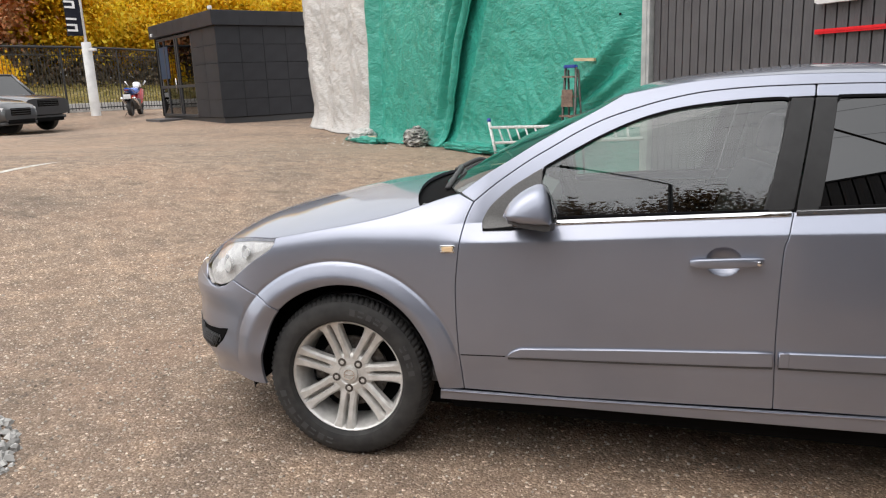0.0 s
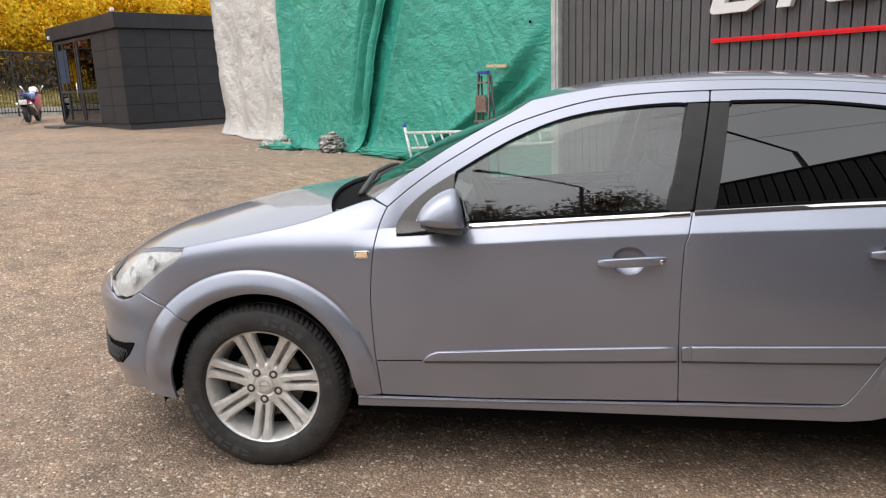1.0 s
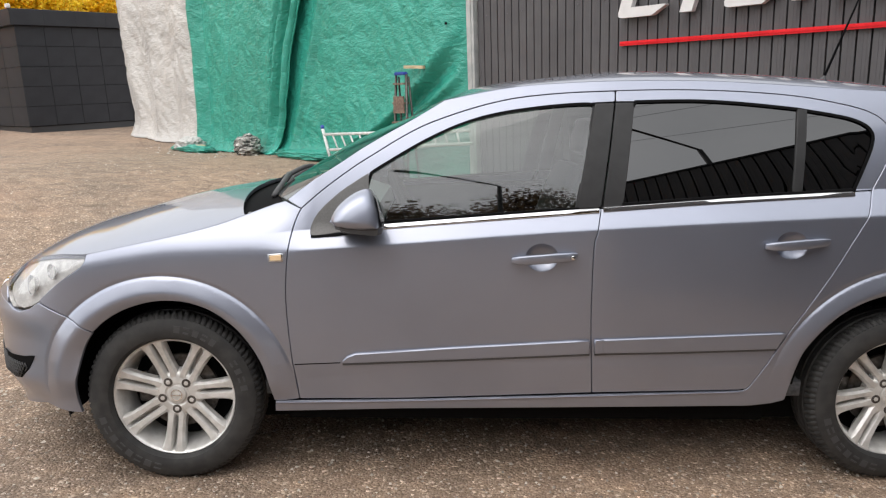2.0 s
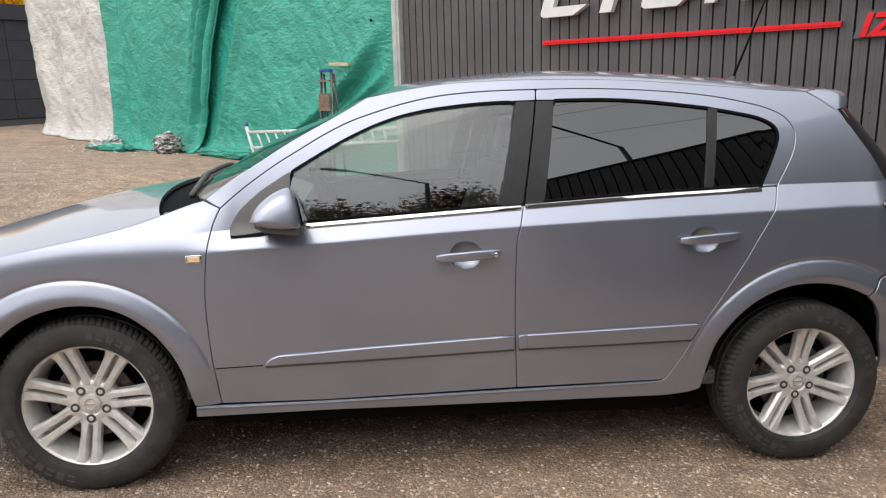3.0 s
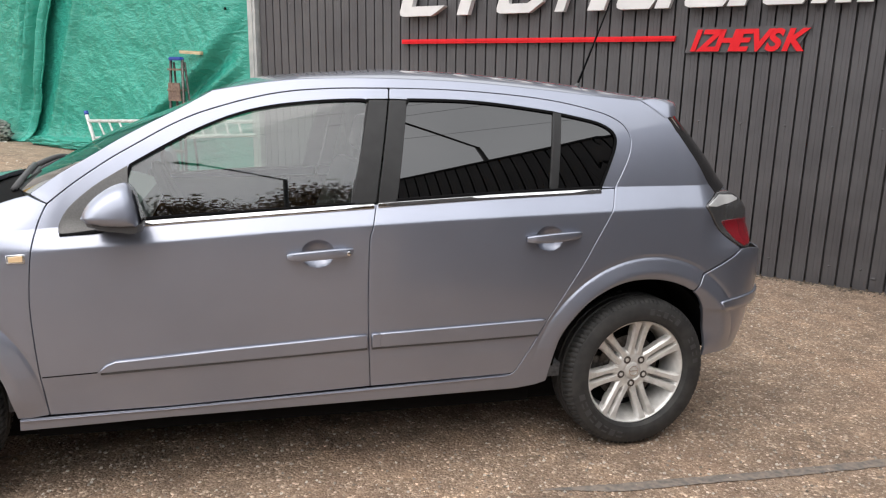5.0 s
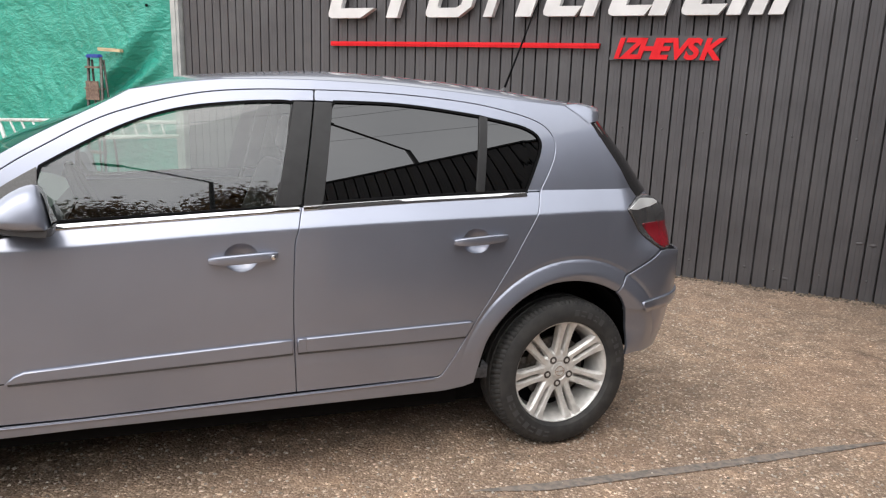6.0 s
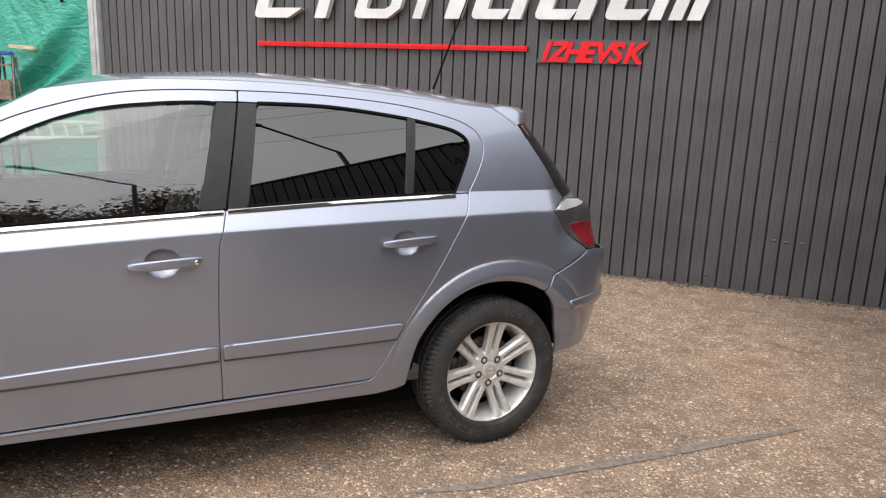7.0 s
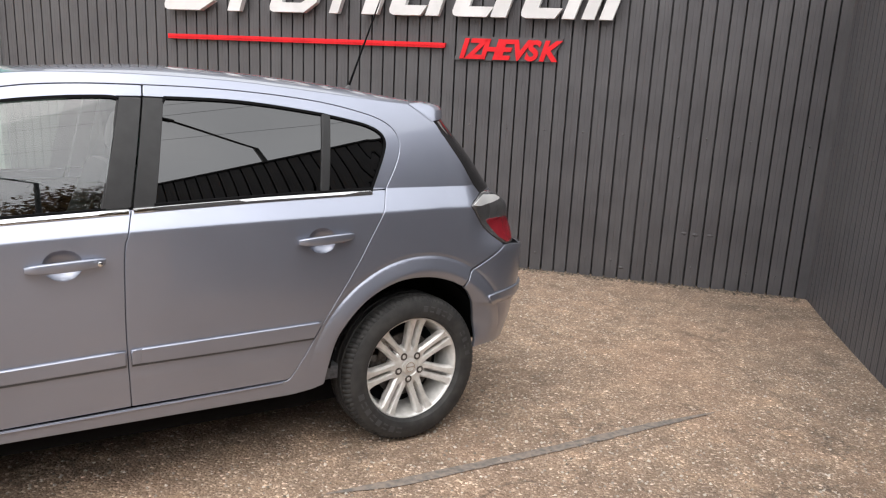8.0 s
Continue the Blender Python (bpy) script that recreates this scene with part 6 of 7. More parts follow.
scatter_chips("gravel_heap", "low heap of crushed pale grey stones on the asphalt", 2200, heap, (0.014, 0.045), GRAVEL, 3)
scatter_chips("loose_chippings", "loose stone chippings strewn over the asphalt", 16000, lambda r: (r.uniform(-3.6, 4.2), r.uniform(-2.6, 2.2), -0.002), (0.004, 0.015), CHIPS, 5)
scatter_chips("far_chippings", "loose stone chippings and dirt on the asphalt", 2500, lambda r: (r.uniform(-9, -1.5), r.uniform(-1.5, 10), -0.003), (0.008, 0.022), CHIPS, 6)


def debris(r):
    a, o = r.uniform(-13.5, -8.6), abs(r.gauss(0.6, 0.35)) + 0.25
    v = on_wall(a, 0, o)
    return v.x, v.y, 0.0


scatter_chips("rubble", "bits of pale rubble and offcuts below the tarpaulin", 45, debris, (0.015, 0.05), stone_mat("pale_rubble", (0.35, 0.32, 0.28), (0.7, 0.66, 0.6)), 8)
GRIT = stone_mat("wall_foot_grit", (0.05, 0.04, 0.032), (0.19, 0.155, 0.12))


def foot(r):
    v = on_wall(r.uniform(0.5, 3.75), 0, abs(r.gauss(0, 0.05)) + 0.01)
    return v.x, v.y, -0.002


scatter_chips("wall_grit", "grit and dead leaves gathered along the wall foot", 900, foot, (0.006, 0.028), GRIT, 9)


# sealed crack and marking line
def ground_strip(name, label, pts, width, mat, rag=0.3, lift_=0.004, seed=1, cat="marking"):
    rng = random.Random(seed)
    bm = bmesh.new()
    rows = []
    n = 60
    for i in range(n + 1):
        t = i / n * (len(pts) - 1)
        k = min(int(t), len(pts) - 2)
        f = t - k
        x, y = (pts[k][0] + f * (pts[k + 1][0] - pts[k][0]), pts[k][1] + f * (pts[k + 1][1] - pts[k][1]))
        dx, dy = pts[k + 1][0] - pts[k][0], pts[k + 1][1] - pts[k][1]
        d = math.hypot(dx, dy)
        ends = min(1.0, 4 * min(i, n - i) / n + 0.15)
        row = []
        for s in (-0.5, 0.5):
            w = width * ends * (1 + rag * rng.uniform(-1, 1)) * s
            px, py = x - dy / d * w, y + dx / d * w
            row.append(bm.verts.new((px, py, ground_z(px, py) + lift_ + 0.006 * noise.noise((px * 0.9, py * 0.9, 0)))))
        rows.append(row)
    for r, s in zip(rows, rows[1:]):
        bm.faces.new((r[0], r[1], s[1], s[0]))
    return tagged(part(name, fix(bm), mat), label, cat, kind="structure")


TAR = vary(material("crack_sealer", (0.09, 0.088, 0.085), 0.75), 40, (0.135, 0.122, 0.112), (0.25, 0.205, 0.17), lo=0.36, hi=0.60, detail=12, bump=0.001, bump_scale=120)
LINE = vary(material("road_paint", (0.6, 0.58, 0.53), 0.7), 14, (0.40, 0.37, 0.32), (0.7, 0.68, 0.63), detail=9)
ground_strip("crack_seal", "dark grey sealed crack across the asphalt", [(0.80, -1.09), (1.08, -1.14), (1.75, -1.165), (2.4, -1.18), (2.85, -1.21)], 0.052, TAR, 0.14, seed=4)
ground_strip("parking_line", "worn white painted parking line", [(-6.55, 1.6), (-6.68, 3.31), (-6.75, 4.35)], 0.08, LINE, 0.05)


# ---- the dark cabin ----
POLE = vary(material("white_post_paint", (0.72, 0.72, 0.71), 0.5), 3, (0.62, 0.62, 0.61), (0.78, 0.78, 0.77))
FRAME = material("cabin_frame", (0.035, 0.036, 0.04), 0.45)
PANE = glass("cabin_glass", (0.22, 0.27, 0.27), ior=1.6)


def cabin():
    cz = 0.69
    along = math.radians(50.0)
    m = Matrix.Translation((-10.80, 15.72, cz)) @ Matrix.Rotation(along, 4, "Z")
    cab = empty("kiosk", m)
    tagged(cab, "black panel-clad kiosk with a glazed front and flat roof", "kiosk")
    w, d, h = 5.6, 5.5, 2.56
    part("core", box((0.03, 0.03, 0.05), (w, d, h), 0.0), BLACK, cab, smooth=False)
    part("plinth", box((0.05, 0.05, -0.35), (w - 0.05, d - 0.05, 0.05), 0.0), FRAME, cab, smooth=False)
    f = part("fascia", box((-0.10, -0.10, h), (w + 0.1, d + 0.1, h + 0.40), 0.01), CLADDING_DARK, cab, smooth=False)
    for k in range(7):
        part("fascia_panel", box((-0.10 + 0.8 * k, -0.108, h + 0.01), (-0.105 + 0.8 * (k + 1), -0.101, h + 0.39), 0.002), CLADDING_DARK, f, smooth=False)
    for k in range(7):
        part("fascia_panel", box((-0.108, -0.10 + 0.8 * k, h + 0.01), (-0.101, -0.105 + 0.8 * (k + 1), h + 0.39), 0.002), CLADDING_DARK, f, smooth=False)
    rows, cols = 5, 8
    ph, pw = (h - 0.06) / rows, w / cols
    first = None
    for r in range(rows):
        for c in range(cols):
            if first is None:
                first = part("panel", box((0.004, 0, 0.004), (pw - 0.004, 0.028, ph - 0.004), 0.004), CLADDING_DARK, cab, smooth=False)
                ob = first
            else:
                ob = new("panel", first.data)
                ob.parent = cab
            ob.location = (c * pw, 0, 0.06 + r * ph)
    first = None
    for r in range(rows):
        for c in range(2):
            if first is None:
                first = part("panel", box((0, 0.004, 0.004), (0.028, 0.964, ph - 0.004), 0.004), CLADDING_DARK, cab, smooth=False)
                ob = first
            else:
                ob = new("panel", first.data)
                ob.parent = cab
            ob.location = (0, 0.01 + c * 0.97, 0.06 + r * ph)
    # glazing on the short face
    y0, y1 = 1.96, d - 0.30
    gl = part("glazing", box((0.0, y0, 0.06), (0.03, y0 + 0.07, h - 0.02), 0.004), FRAME, cab, "dark framed glass front and door", smooth=False)
    for y in (y0 + 1.25, y0 + 1.42, y0 + 2.5, y1 - 0.07):
        part("mullion", box((-0.02, y, 0.06), (0.05, y + 0.07, h - 0.02), 0.004), FRAME, gl, smooth=False)
    for z in (0.06, 0.95, h - 0.12):
        part("transom", box((-0.012, y0, z), (0.045, y1, z + 0.08), 0.004), FRAME, gl, smooth=False)
    for a, b in ((y0 + 0.07, y0 + 1.25), (y0 + 1.49, y0 + 2.5), (y0 + 2.57, y1 - 0.07)):
        for z, zz in ((0.14, 0.95), (1.03, h - 0.12)):
            part("pane", box((0.008, a, z), (0.016, b, zz), 0.0), PANE, gl, smooth=False)
    part("door_handle", tube([(-0.06, y0 + 1.55, 0.8), (-0.06, y0 + 1.55, 1.25)], 0.014, 8), CHROME, gl)
    part("poster", box((-0.006, y1 - 1.0, 1.25), (0.006, y1 - 0.15, 2.25), 0.0), material("blue_print", (0.015, 0.035, 0.075), 0.5), gl, smooth=False)
    part("doorstep", box((-0.75, y0 + 1.4, -0.28), (-0.02, y0 + 2.9, 0.0), 0.01), CLADDING, cab, "low grey doorstep", smooth=False)
    part("camera_housing", box((-0.16, -0.14, h + 0.40), (-0.06, -0.02, h + 0.50), 0.02), SIGN_WHITE, cab, "small white security camera")
    part("camera_housing", box((-0.16, d - 0.3, h + 0.05), (-0.08, d - 0.2, h + 0.15), 0.02), SIGN_WHITE, cab, "small white security camera")
    return cab


cabin()


def place_on_ground(x, y, turn=0.0, dz=0.0):
    return Matrix.Translation((x, y, ground_z(x, y) + dz)) @ Matrix.Rotation(radians(turn), 4, "Z")


# ---- gate side: fence, flag post, motorcycle, parked cars ----
FENCE = material("black_fence_steel", (0.02, 0.02, 0.022), 0.5)


def fence(x0, y0, x1, y1, height):
    L = math.hypot(x1 - x0, y1 - y0)
    turn = math.degrees(math.atan2(y1 - y0, x1 - x0))
    fe = empty("fence", Matrix.Translation((x0, y0, 0)) @ Matrix.Rotation(radians(turn), 4, "Z"))
    tagged(fe, "black steel bar fence with a top rail along the yard", "fence")
    zat = lambda s: ground_z(x0 + (x1 - x0) * s / L, y0 + (y1 - y0) * s / L)
    for name, h, r in (("top_rail", height, 0.05), ("middle_rail", height - 0.30, 0.018), ("bottom_rail", 0.16, 0.025)):
        part(name, tube([(s, 0, zat(s) + h) for s in [L * k / 12 for k in range(13)]], r, 6), FENCE, fe)
    k = 0
    first = None
    n = int(L / 2.6)
    for i in range(n + 1):
        s = i * L / n
        if first is None:
            first = ob = part("post", box((-0.025, -0.025, -0.2), (0.025, 0.025, height + 0.02), 0.004), FENCE, fe, smooth=False)
        else:
            ob = new("post", first.data)
            ob.parent = fe
        ob.location = (s, 0, zat(s))
    first = None
    n = int(L / 0.15)
    for i in range(n):
        s = (i + 0.5) * L / n
        if first is None:
            first = ob = part("bar", box((-0.008, -0.008, 0.08), (0.008, 0.008, height), 0.0), FENCE, fe, smooth=False)
        else:
            ob = new("bar", first.data)
            ob.parent = fe
        ob.location = (s, 0, zat(s))
    return fe


fence(-23.6, 12.0, -17.0, 37.2, 2.52)


def flag_post():
    x, y = -18.82, 20.88
    fp = part("flag_post", fix(bmesh_lathe([(0.175, -0.3), (0.175, 0.0), (0.17, 2.58), (0.16, 2.63), (0.05, 2.64)], 24)), POLE)
    fp.matrix_world = place_on_ground(x, y)
    tagged(fp, "thick white post carrying a tall dark advertising flag", "flag")
    part("mast", tube([(0, 0, 2.55), (0, 0, 7.0)], [0.045, 0.03], 10), POLE, fp)
    bm = bmesh.new()
    n = 20
    face = []
    for j in range(2):
        face.append([bm.verts.new(((-0.06 - 0.62 * j) * 0.72, (-0.06 - 0.62 * j) * 0.45 + 0.03 * math.sin(k * 0.5), 2.86 + 4.0 * k / n)) for k in range(n + 1)])
    for k in range(n):
        bm.faces.new((face[0][k], face[0][k + 1], face[1][k + 1], face[1][k]))
    bmesh.ops.solidify(bm, geom=bm.faces[:], thickness=0.01)
    fl = part("banner", fix(bm), material("navy_banner", (0.012, 0.014, 0.03), 0.7), fp, "dark banner with white slanted shapes")
    for k in range(7):
        b2 = bmesh.new()
        z = 3.00 + 0.40 * k
        pts = [(-0.18, z), (-0.52, z + 0.02), (-0.52, z + 0.09), (-0.26, z + 0.08), (-0.26, z + 0.20), (-0.52, z + 0.21), (-0.52, z + 0.28), (-0.18, z + 0.26)] if k % 2 == 0 else [(-0.18, z), (-0.52, z + 0.02), (-0.52, z + 0.09), (-0.18, z + 0.07)]
        add_prism(b2, pts, -0.012, -0.006, lambda a, b, c: (a * 0.85 + 0.02, a * 0.53 + c - 0.05, b))
        part("banner_mark", fix(b2), SIGN_WHITE, fl, smooth=False)
    part("floodlight", box((0.20, -0.2, 2.30), (0.48, -0.08, 2.40), 0.02), SIGN_WHITE, fp)


def bmesh_lathe(profile, sides):
    bm = bmesh.new()
    add_lathe(bm, profile, sides)
    return bm


flag_post()


def motorcycle():
    mc = empty("motorcycle", place_on_ground(-16.98, 20.65, 112))
    tagged(mc, "sporty red, white and blue motorcycle parked by the fence", "motorcycle")
    red, blu, wht = material("red_fairing", (0.5, 0.02, 0.03), 0.25, 0, 0.8), material("blue_fairing", (0.02, 0.10, 0.5), 0.25, 0, 0.8), material("white_fairing", (0.75, 0.75, 0.76), 0.3, 0, 0.8)
    for x in (-0.70, 0.70):
        wlm = bmesh.new()
        add_lathe(wlm, [(0.20, -0.04), (0.24, -0.07), (0.29, -0.06), (0.31, 0.0), (0.29, 0.06), (0.24, 0.07), (0.20, 0.04)], 28, Matrix.Translation((x, 0, 0.31)) @ pose(0, 0, 0, 90), close=True)
        wo = part("wheel", fix(wlm), RUBBER, mc)
        rm = bmesh.new()
        add_lathe(rm, [(0.21, -0.035), (0.21, 0.035), (0.19, 0.03), (0.19, -0.03)], 28, Matrix.Translation((x, 0, 0.31)) @ pose(0, 0, 0, 90), close=True)
        for k in range(5):
            a = 2 * math.pi * k / 5
            add_tube(rm, [(x, 0, 0.31), (x + 0.2 * math.cos(a), 0, 0.31 + 0.2 * math.sin(a))], 0.018, 6)
        part("rim", fix(rm), STEEL_DARK, wo)
    part("engine", box((-0.22, -0.17, 0.22), (0.25, 0.17, 0.60), 0.05), STEEL_DARK, mc)

    def hull(rows, mat, name, label=""):
        bm = bmesh.new()
        rings = []
        for x, z, w, h in rows:
            rings.append([bm.verts.new((x, w * math.copysign(abs(math.cos(a)) ** 0.8, math.cos(a)), z + h * math.copysign(abs(math.sin(a)) ** 0.8, math.sin(a)))) for a in [2 * math.pi * k / 16 for k in range(16)]])
        for r, s in zip(rings, rings[1:]):
            for k in range(16):
                bm.faces.new((r[k], r[(k + 1) % 16], s[(k + 1) % 16], s[k]))
        bm.faces.new(rings[0])
        bm.faces.new(rings[-1])
        return part(name, fix(bm), mat, mc, label)
    hull([(-0.30, 0.80, 0.10, 0.08), (-0.10, 0.86, 0.17, 0.12), (0.15, 0.88, 0.18, 0.13), (0.32, 0.82, 0.10, 0.10)], blu, "tank", "blue fuel tank")
    hull([(0.20, 0.45, 0.10, 0.16), (0.40, 0.58, 0.20, 0.26), (0.66, 0.78, 0.22, 0.24), (0.84, 0.84, 0.12, 0.12)], red, "front_fairing", "red and white front fairing")
    hull([(-0.25, 0.78, 0.13, 0.05), (-0.55, 0.83, 0.16, 0.07), (-0.86, 0.92, 0.13, 0.07), (-0.98, 0.95, 0.06, 0.04)], blu, "tail", "blue tail")
    hull([(-0.30, 0.84, 0.12, 0.03), (-0.45, 0.87, 0.14, 0.04), (-0.70, 0.93, 0.11, 0.04)], BLACK, "saddle")
    hull([(0.45, 1.00, 0.10, 0.05), (0.58, 1.10, 0.14, 0.10), (0.70, 1.05, 0.14, 0.10)], wht, "windshield")
    part("mudguard", box((-1.02, -0.09, 0.52), (-0.94, 0.09, 0.80), 0.02), BLACK, mc)
    part("number_plate", box((-1.045, -0.12, 0.60), (-1.03, 0.12, 0.76), 0.004), wht, mc, "plain white plate")
    part("tail_lamp", box((-1.02, -0.07, 0.88), (-0.98, 0.07, 0.93), 0.01), LAMP_RED, mc)
    for s in (-1, 1):
        part("exhaust", tube([(-0.10, s * 0.16, 0.35), (-0.55, s * 0.20, 0.50), (-0.92, s * 0.20, 0.62)], [0.03, 0.05, 0.055], 10), CHROME, mc)
        part("handlebar", tube([(0.40, s * 0.08, 0.98), (0.30, s * 0.36, 0.95)], 0.016, 8), BLACK, mc)
        part("mirror", tube([(0.45, s * 0.25, 1.05), (0.46, s * 0.36, 1.22)], [0.008, 0.03], 8), wht, mc)
        part("fork", tube([(0.70, s * 0.10, 0.31), (0.46, s * 0.10, 0.98)], 0.025, 8), STEEL_DARK, mc)
    part("kickstand", tube([(-0.05, 0.16, 0.30), (-0.12, 0.36, 0.0)], 0.012, 6), STEEL_DARK, mc)
    return mc


motorcycle()


CAR_GLASS = glass("car_window_glass", (0.05, 0.055, 0.055), ior=2.0)


def parked_car(name, label, m, prof, roof, width, paint, wheel_x, r, box_nose=0.0):
    """A parked car: a lofted body from side outline rows (x, low, belt, half width), a glazed top, wheels and lamps; the nose looks to +x."""
    car = empty(name, m)
    tagged(car, label, "car")

    def loft(rows, mat, pname, lab="", parent=None):
        bm = bmesh.new()
        rings = []
        for x, lo, hi, w in rows:
            ring = []
            for k in range(20):
                a = 2 * math.pi * k / 20
                c, s = math.cos(a), math.sin(a)
                ring.append(bm.verts.new((x, w * math.copysign(abs(c) ** 0.35, c), (lo + hi) / 2 + (hi - lo) / 2 * math.copysign(abs(s) ** 0.45, s))))
            rings.append(ring)
        for p, q in zip(rings, rings[1:]):
            for k in range(20):
                bm.faces.new((p[k], p[(k + 1) % 20], q[(k + 1) % 20], q[k]))
        bm.faces.new(rings[0])
        bm.faces.new(rings[-1])
        return part(pname, fix(bm), mat, parent or car, lab)
    loft(prof, paint, "body")
    # glazed top: pillars and roof round dark glass
    (xa, za, wa), (xb, zb, wb), (xc, zc, wc), (xd, zd, wd) = roof

    def pane(pname, pts):
        bmg = bmesh.new()
        out = [bmg.verts.new(p) for p in pts]
        mid = Vector((-0.4, 0, za))
        inn = [bmg.verts.new(Vector(p) + (mid - Vector(p)).normalized() * 0.02) for p in pts]
        bmg.faces.new(out)
        bmg.faces.new(list(reversed(inn)))
        for k in range(len(pts)):
            bmg.faces.new((out[k], out[k - 1], inn[k - 1], inn[k]))
        part(pname, fix(bmg), CAR_GLASS, car, "dark glass", smooth=False)
    pane("windscreen", [(xa, -wa, za), (xa, wa, za), (xb, wb, zb), (xb, -wb, zb)])
    pane("rear_window", [(xd, -wd, zd), (xd, wd, zd), (xc, wc, zc), (xc, -wc, zc)])
    for s in (-1, 1):
        pane("side_window", [(xa, s * wa, za), (xb, s * wb, zb), (xc, s * wc, zc), (xd, s * wd, zd)])
    part("roof", fix(box((xc - 0.03, -wc + 0.01, zc - 0.03), (xb + 0.03, wc - 0.01, zb + 0.035), 0.03)), paint, car)
    for s in (-1, 1):
        for p, q in ((roof[0], roof[1]), (roof[2], roof[3])):
            part("pillar", tube([(p[0], s * p[2], p[1]), (q[0], s * q[2], q[1])], 0.045, 6), paint, car)
        for f in (0.34, 0.68):
            part("pillar", tube([(xb + (xc - xb) * f, s * (wb + 0.005), zb), (xb + (xc - xb) * f - 0.02, s * (wa + 0.015), za)], 0.035, 6), paint, car)
        xn = prof[-1][0]
        part("head_lamp", box((xn - 0.30, s * width * 0.62 - 0.14, prof[-2][2] - 0.22), (xn - 0.04, s * width * 0.62 + 0.14, prof[-2][2] - 0.08), 0.03), LAMP_WHITE, car)
        part("mirror", box((xa - 0.50, s * (width + 0.10) - 0.08, za + 0.02), (xa - 0.38, s * (width + 0.10) + 0.08, za + 0.16), 0.03), paint, car)
        for wx in wheel_x:
            wb_ = bmesh.new()
            add_lathe(wb_, [(0.02, 0.08), (r * 0.62, 0.09), (r * 0.66, 0.11), (r * 0.95, 0.10), (r, 0.06), (r, -0.10), (r * 0.6, -0.11)], 28, Matrix.Translation((wx, s * (width - 0.10), r)) @ pose(0, 0, 0, 90 if s < 0 else -90))
            w = part("wheel", fix(wb_), RUBBER, car)
            rb = bmesh.new()
            add_lathe(rb, [(0.02, 0.105), (r * 0.2, 0.10), (r * 0.60, 0.115), (r * 0.64, 0.118)], 28, Matrix.Translation((wx, s * (width - 0.10), r)) @ pose(0, 0, 0, 90 if s < 0 else -90))
            part("rim", fix(rb), STEEL_DARK, w)
    xn = prof[-1][0]
    part("grille", box((xn - 0.10, -width * 0.45, prof[-2][2] - 0.30), (xn + 0.012, width * 0.45, prof[-2][2] - 0.10), 0.02), BLACK, car)
    for k in range(3):
        zg = prof[-2][2] - 0.26 + 0.06 * k
        part("grille_bar", box((xn, -width * 0.43, zg), (xn + 0.022, width * 0.43, zg + 0.014), 0.003), PLASTIC, car)
    part("lower_grille", box((xn - 0.10, -width * 0.6, 0.30), (xn + 0.010, width * 0.6, 0.42), 0.02), BLACK, car)
    part("bumper_lip", box((xn - 0.25, -width * 0.74, prof[-2][1] - 0.06), (xn - 0.02, width * 0.74, prof[-2][1] + 0.03), 0.02), PLASTIC, car)
    return car


BLACK_PAINT = car_paint("black_car_paint", (0.10, 0.101, 0.106), 0.5)
DARK_PAINT = car_paint("dark_grey_car_paint", (0.115, 0.117, 0.125), 0.5)
parked_car("offroad_car", "boxy dark grey off-road car parked by the fence", place_on_ground(-19.05, 16.15, -2),
           [(-2.35, 0.55, 1.10, 0.80), (-2.2, 0.42, 1.16, 0.90), (-1.0, 0.38, 1.16, 0.94), (0.8, 0.38, 1.14, 0.94), (1.6, 0.40, 1.10, 0.93), (2.15, 0.44, 1.04, 0.90), (2.32, 0.50, 0.98, 0.84)],
           [(1.05, 1.10, 0.86), (0.45, 1.72, 0.72), (-1.95, 1.74, 0.72), (-2.25, 1.12, 0.86)], 0.93, DARK_PAINT, (-1.42, 1.42), 0.39)
parked_car("crossover_car", "dark grey crossover car parked in the yard", place_on_ground(-18.36, 13.9, 5),
           [(-2.4, 0.44, 1.04, 0.72), (-2.25, 0.32, 1.10, 0.84), (-1.0, 0.27, 1.08, 0.90), (0.6, 0.27, 1.07, 0.90), (1.4, 0.28, 1.02, 0.88), (2.0, 0.30, 0.93, 0.83), (2.30, 0.33, 0.82, 0.74), (2.40, 0.36, 0.70, 0.64)],
           [(1.00, 1.05, 0.80), (0.10, 1.60, 0.64), (-1.35, 1.60, 0.64), (-2.1, 1.09, 0.78)], 0.89, BLACK_PAINT, (-1.42, 1.42), 0.35)


# ---- trees, verge and distance ----
def leaf_material(name, dark, light):
    m = material(name, dark, 0.65)
    n, l = m.node_tree.nodes, m.node_tree.links
    geo, rp = n.new("ShaderNodeNewGeometry"), n.new("ShaderNodeValToRGB")
    rp.color_ramp.elements[0].color, rp.color_ramp.elements[1].color = (*dark, 1), (*light, 1)
    l.new(geo.outputs["Random Per Island"], rp.inputs["Fac"])
    b = n["Principled BSDF"]
    l.new(rp.outputs["Color"], b.inputs["Base Color"])
    tr, mx = n.new("ShaderNodeBsdfTranslucent"), n.new("ShaderNodeMixShader")
    mx.inputs["Fac"].default_value = 0.5
    l.new(rp.outputs["Color"], tr.inputs["Color"])
    l.new(b.outputs["BSDF"], mx.inputs[1])
    l.new(tr.outputs["BSDF"], mx.inputs[2])
    l.new(mx.outputs["Shader"], n["Material Output"].inputs["Surface"])
    return m


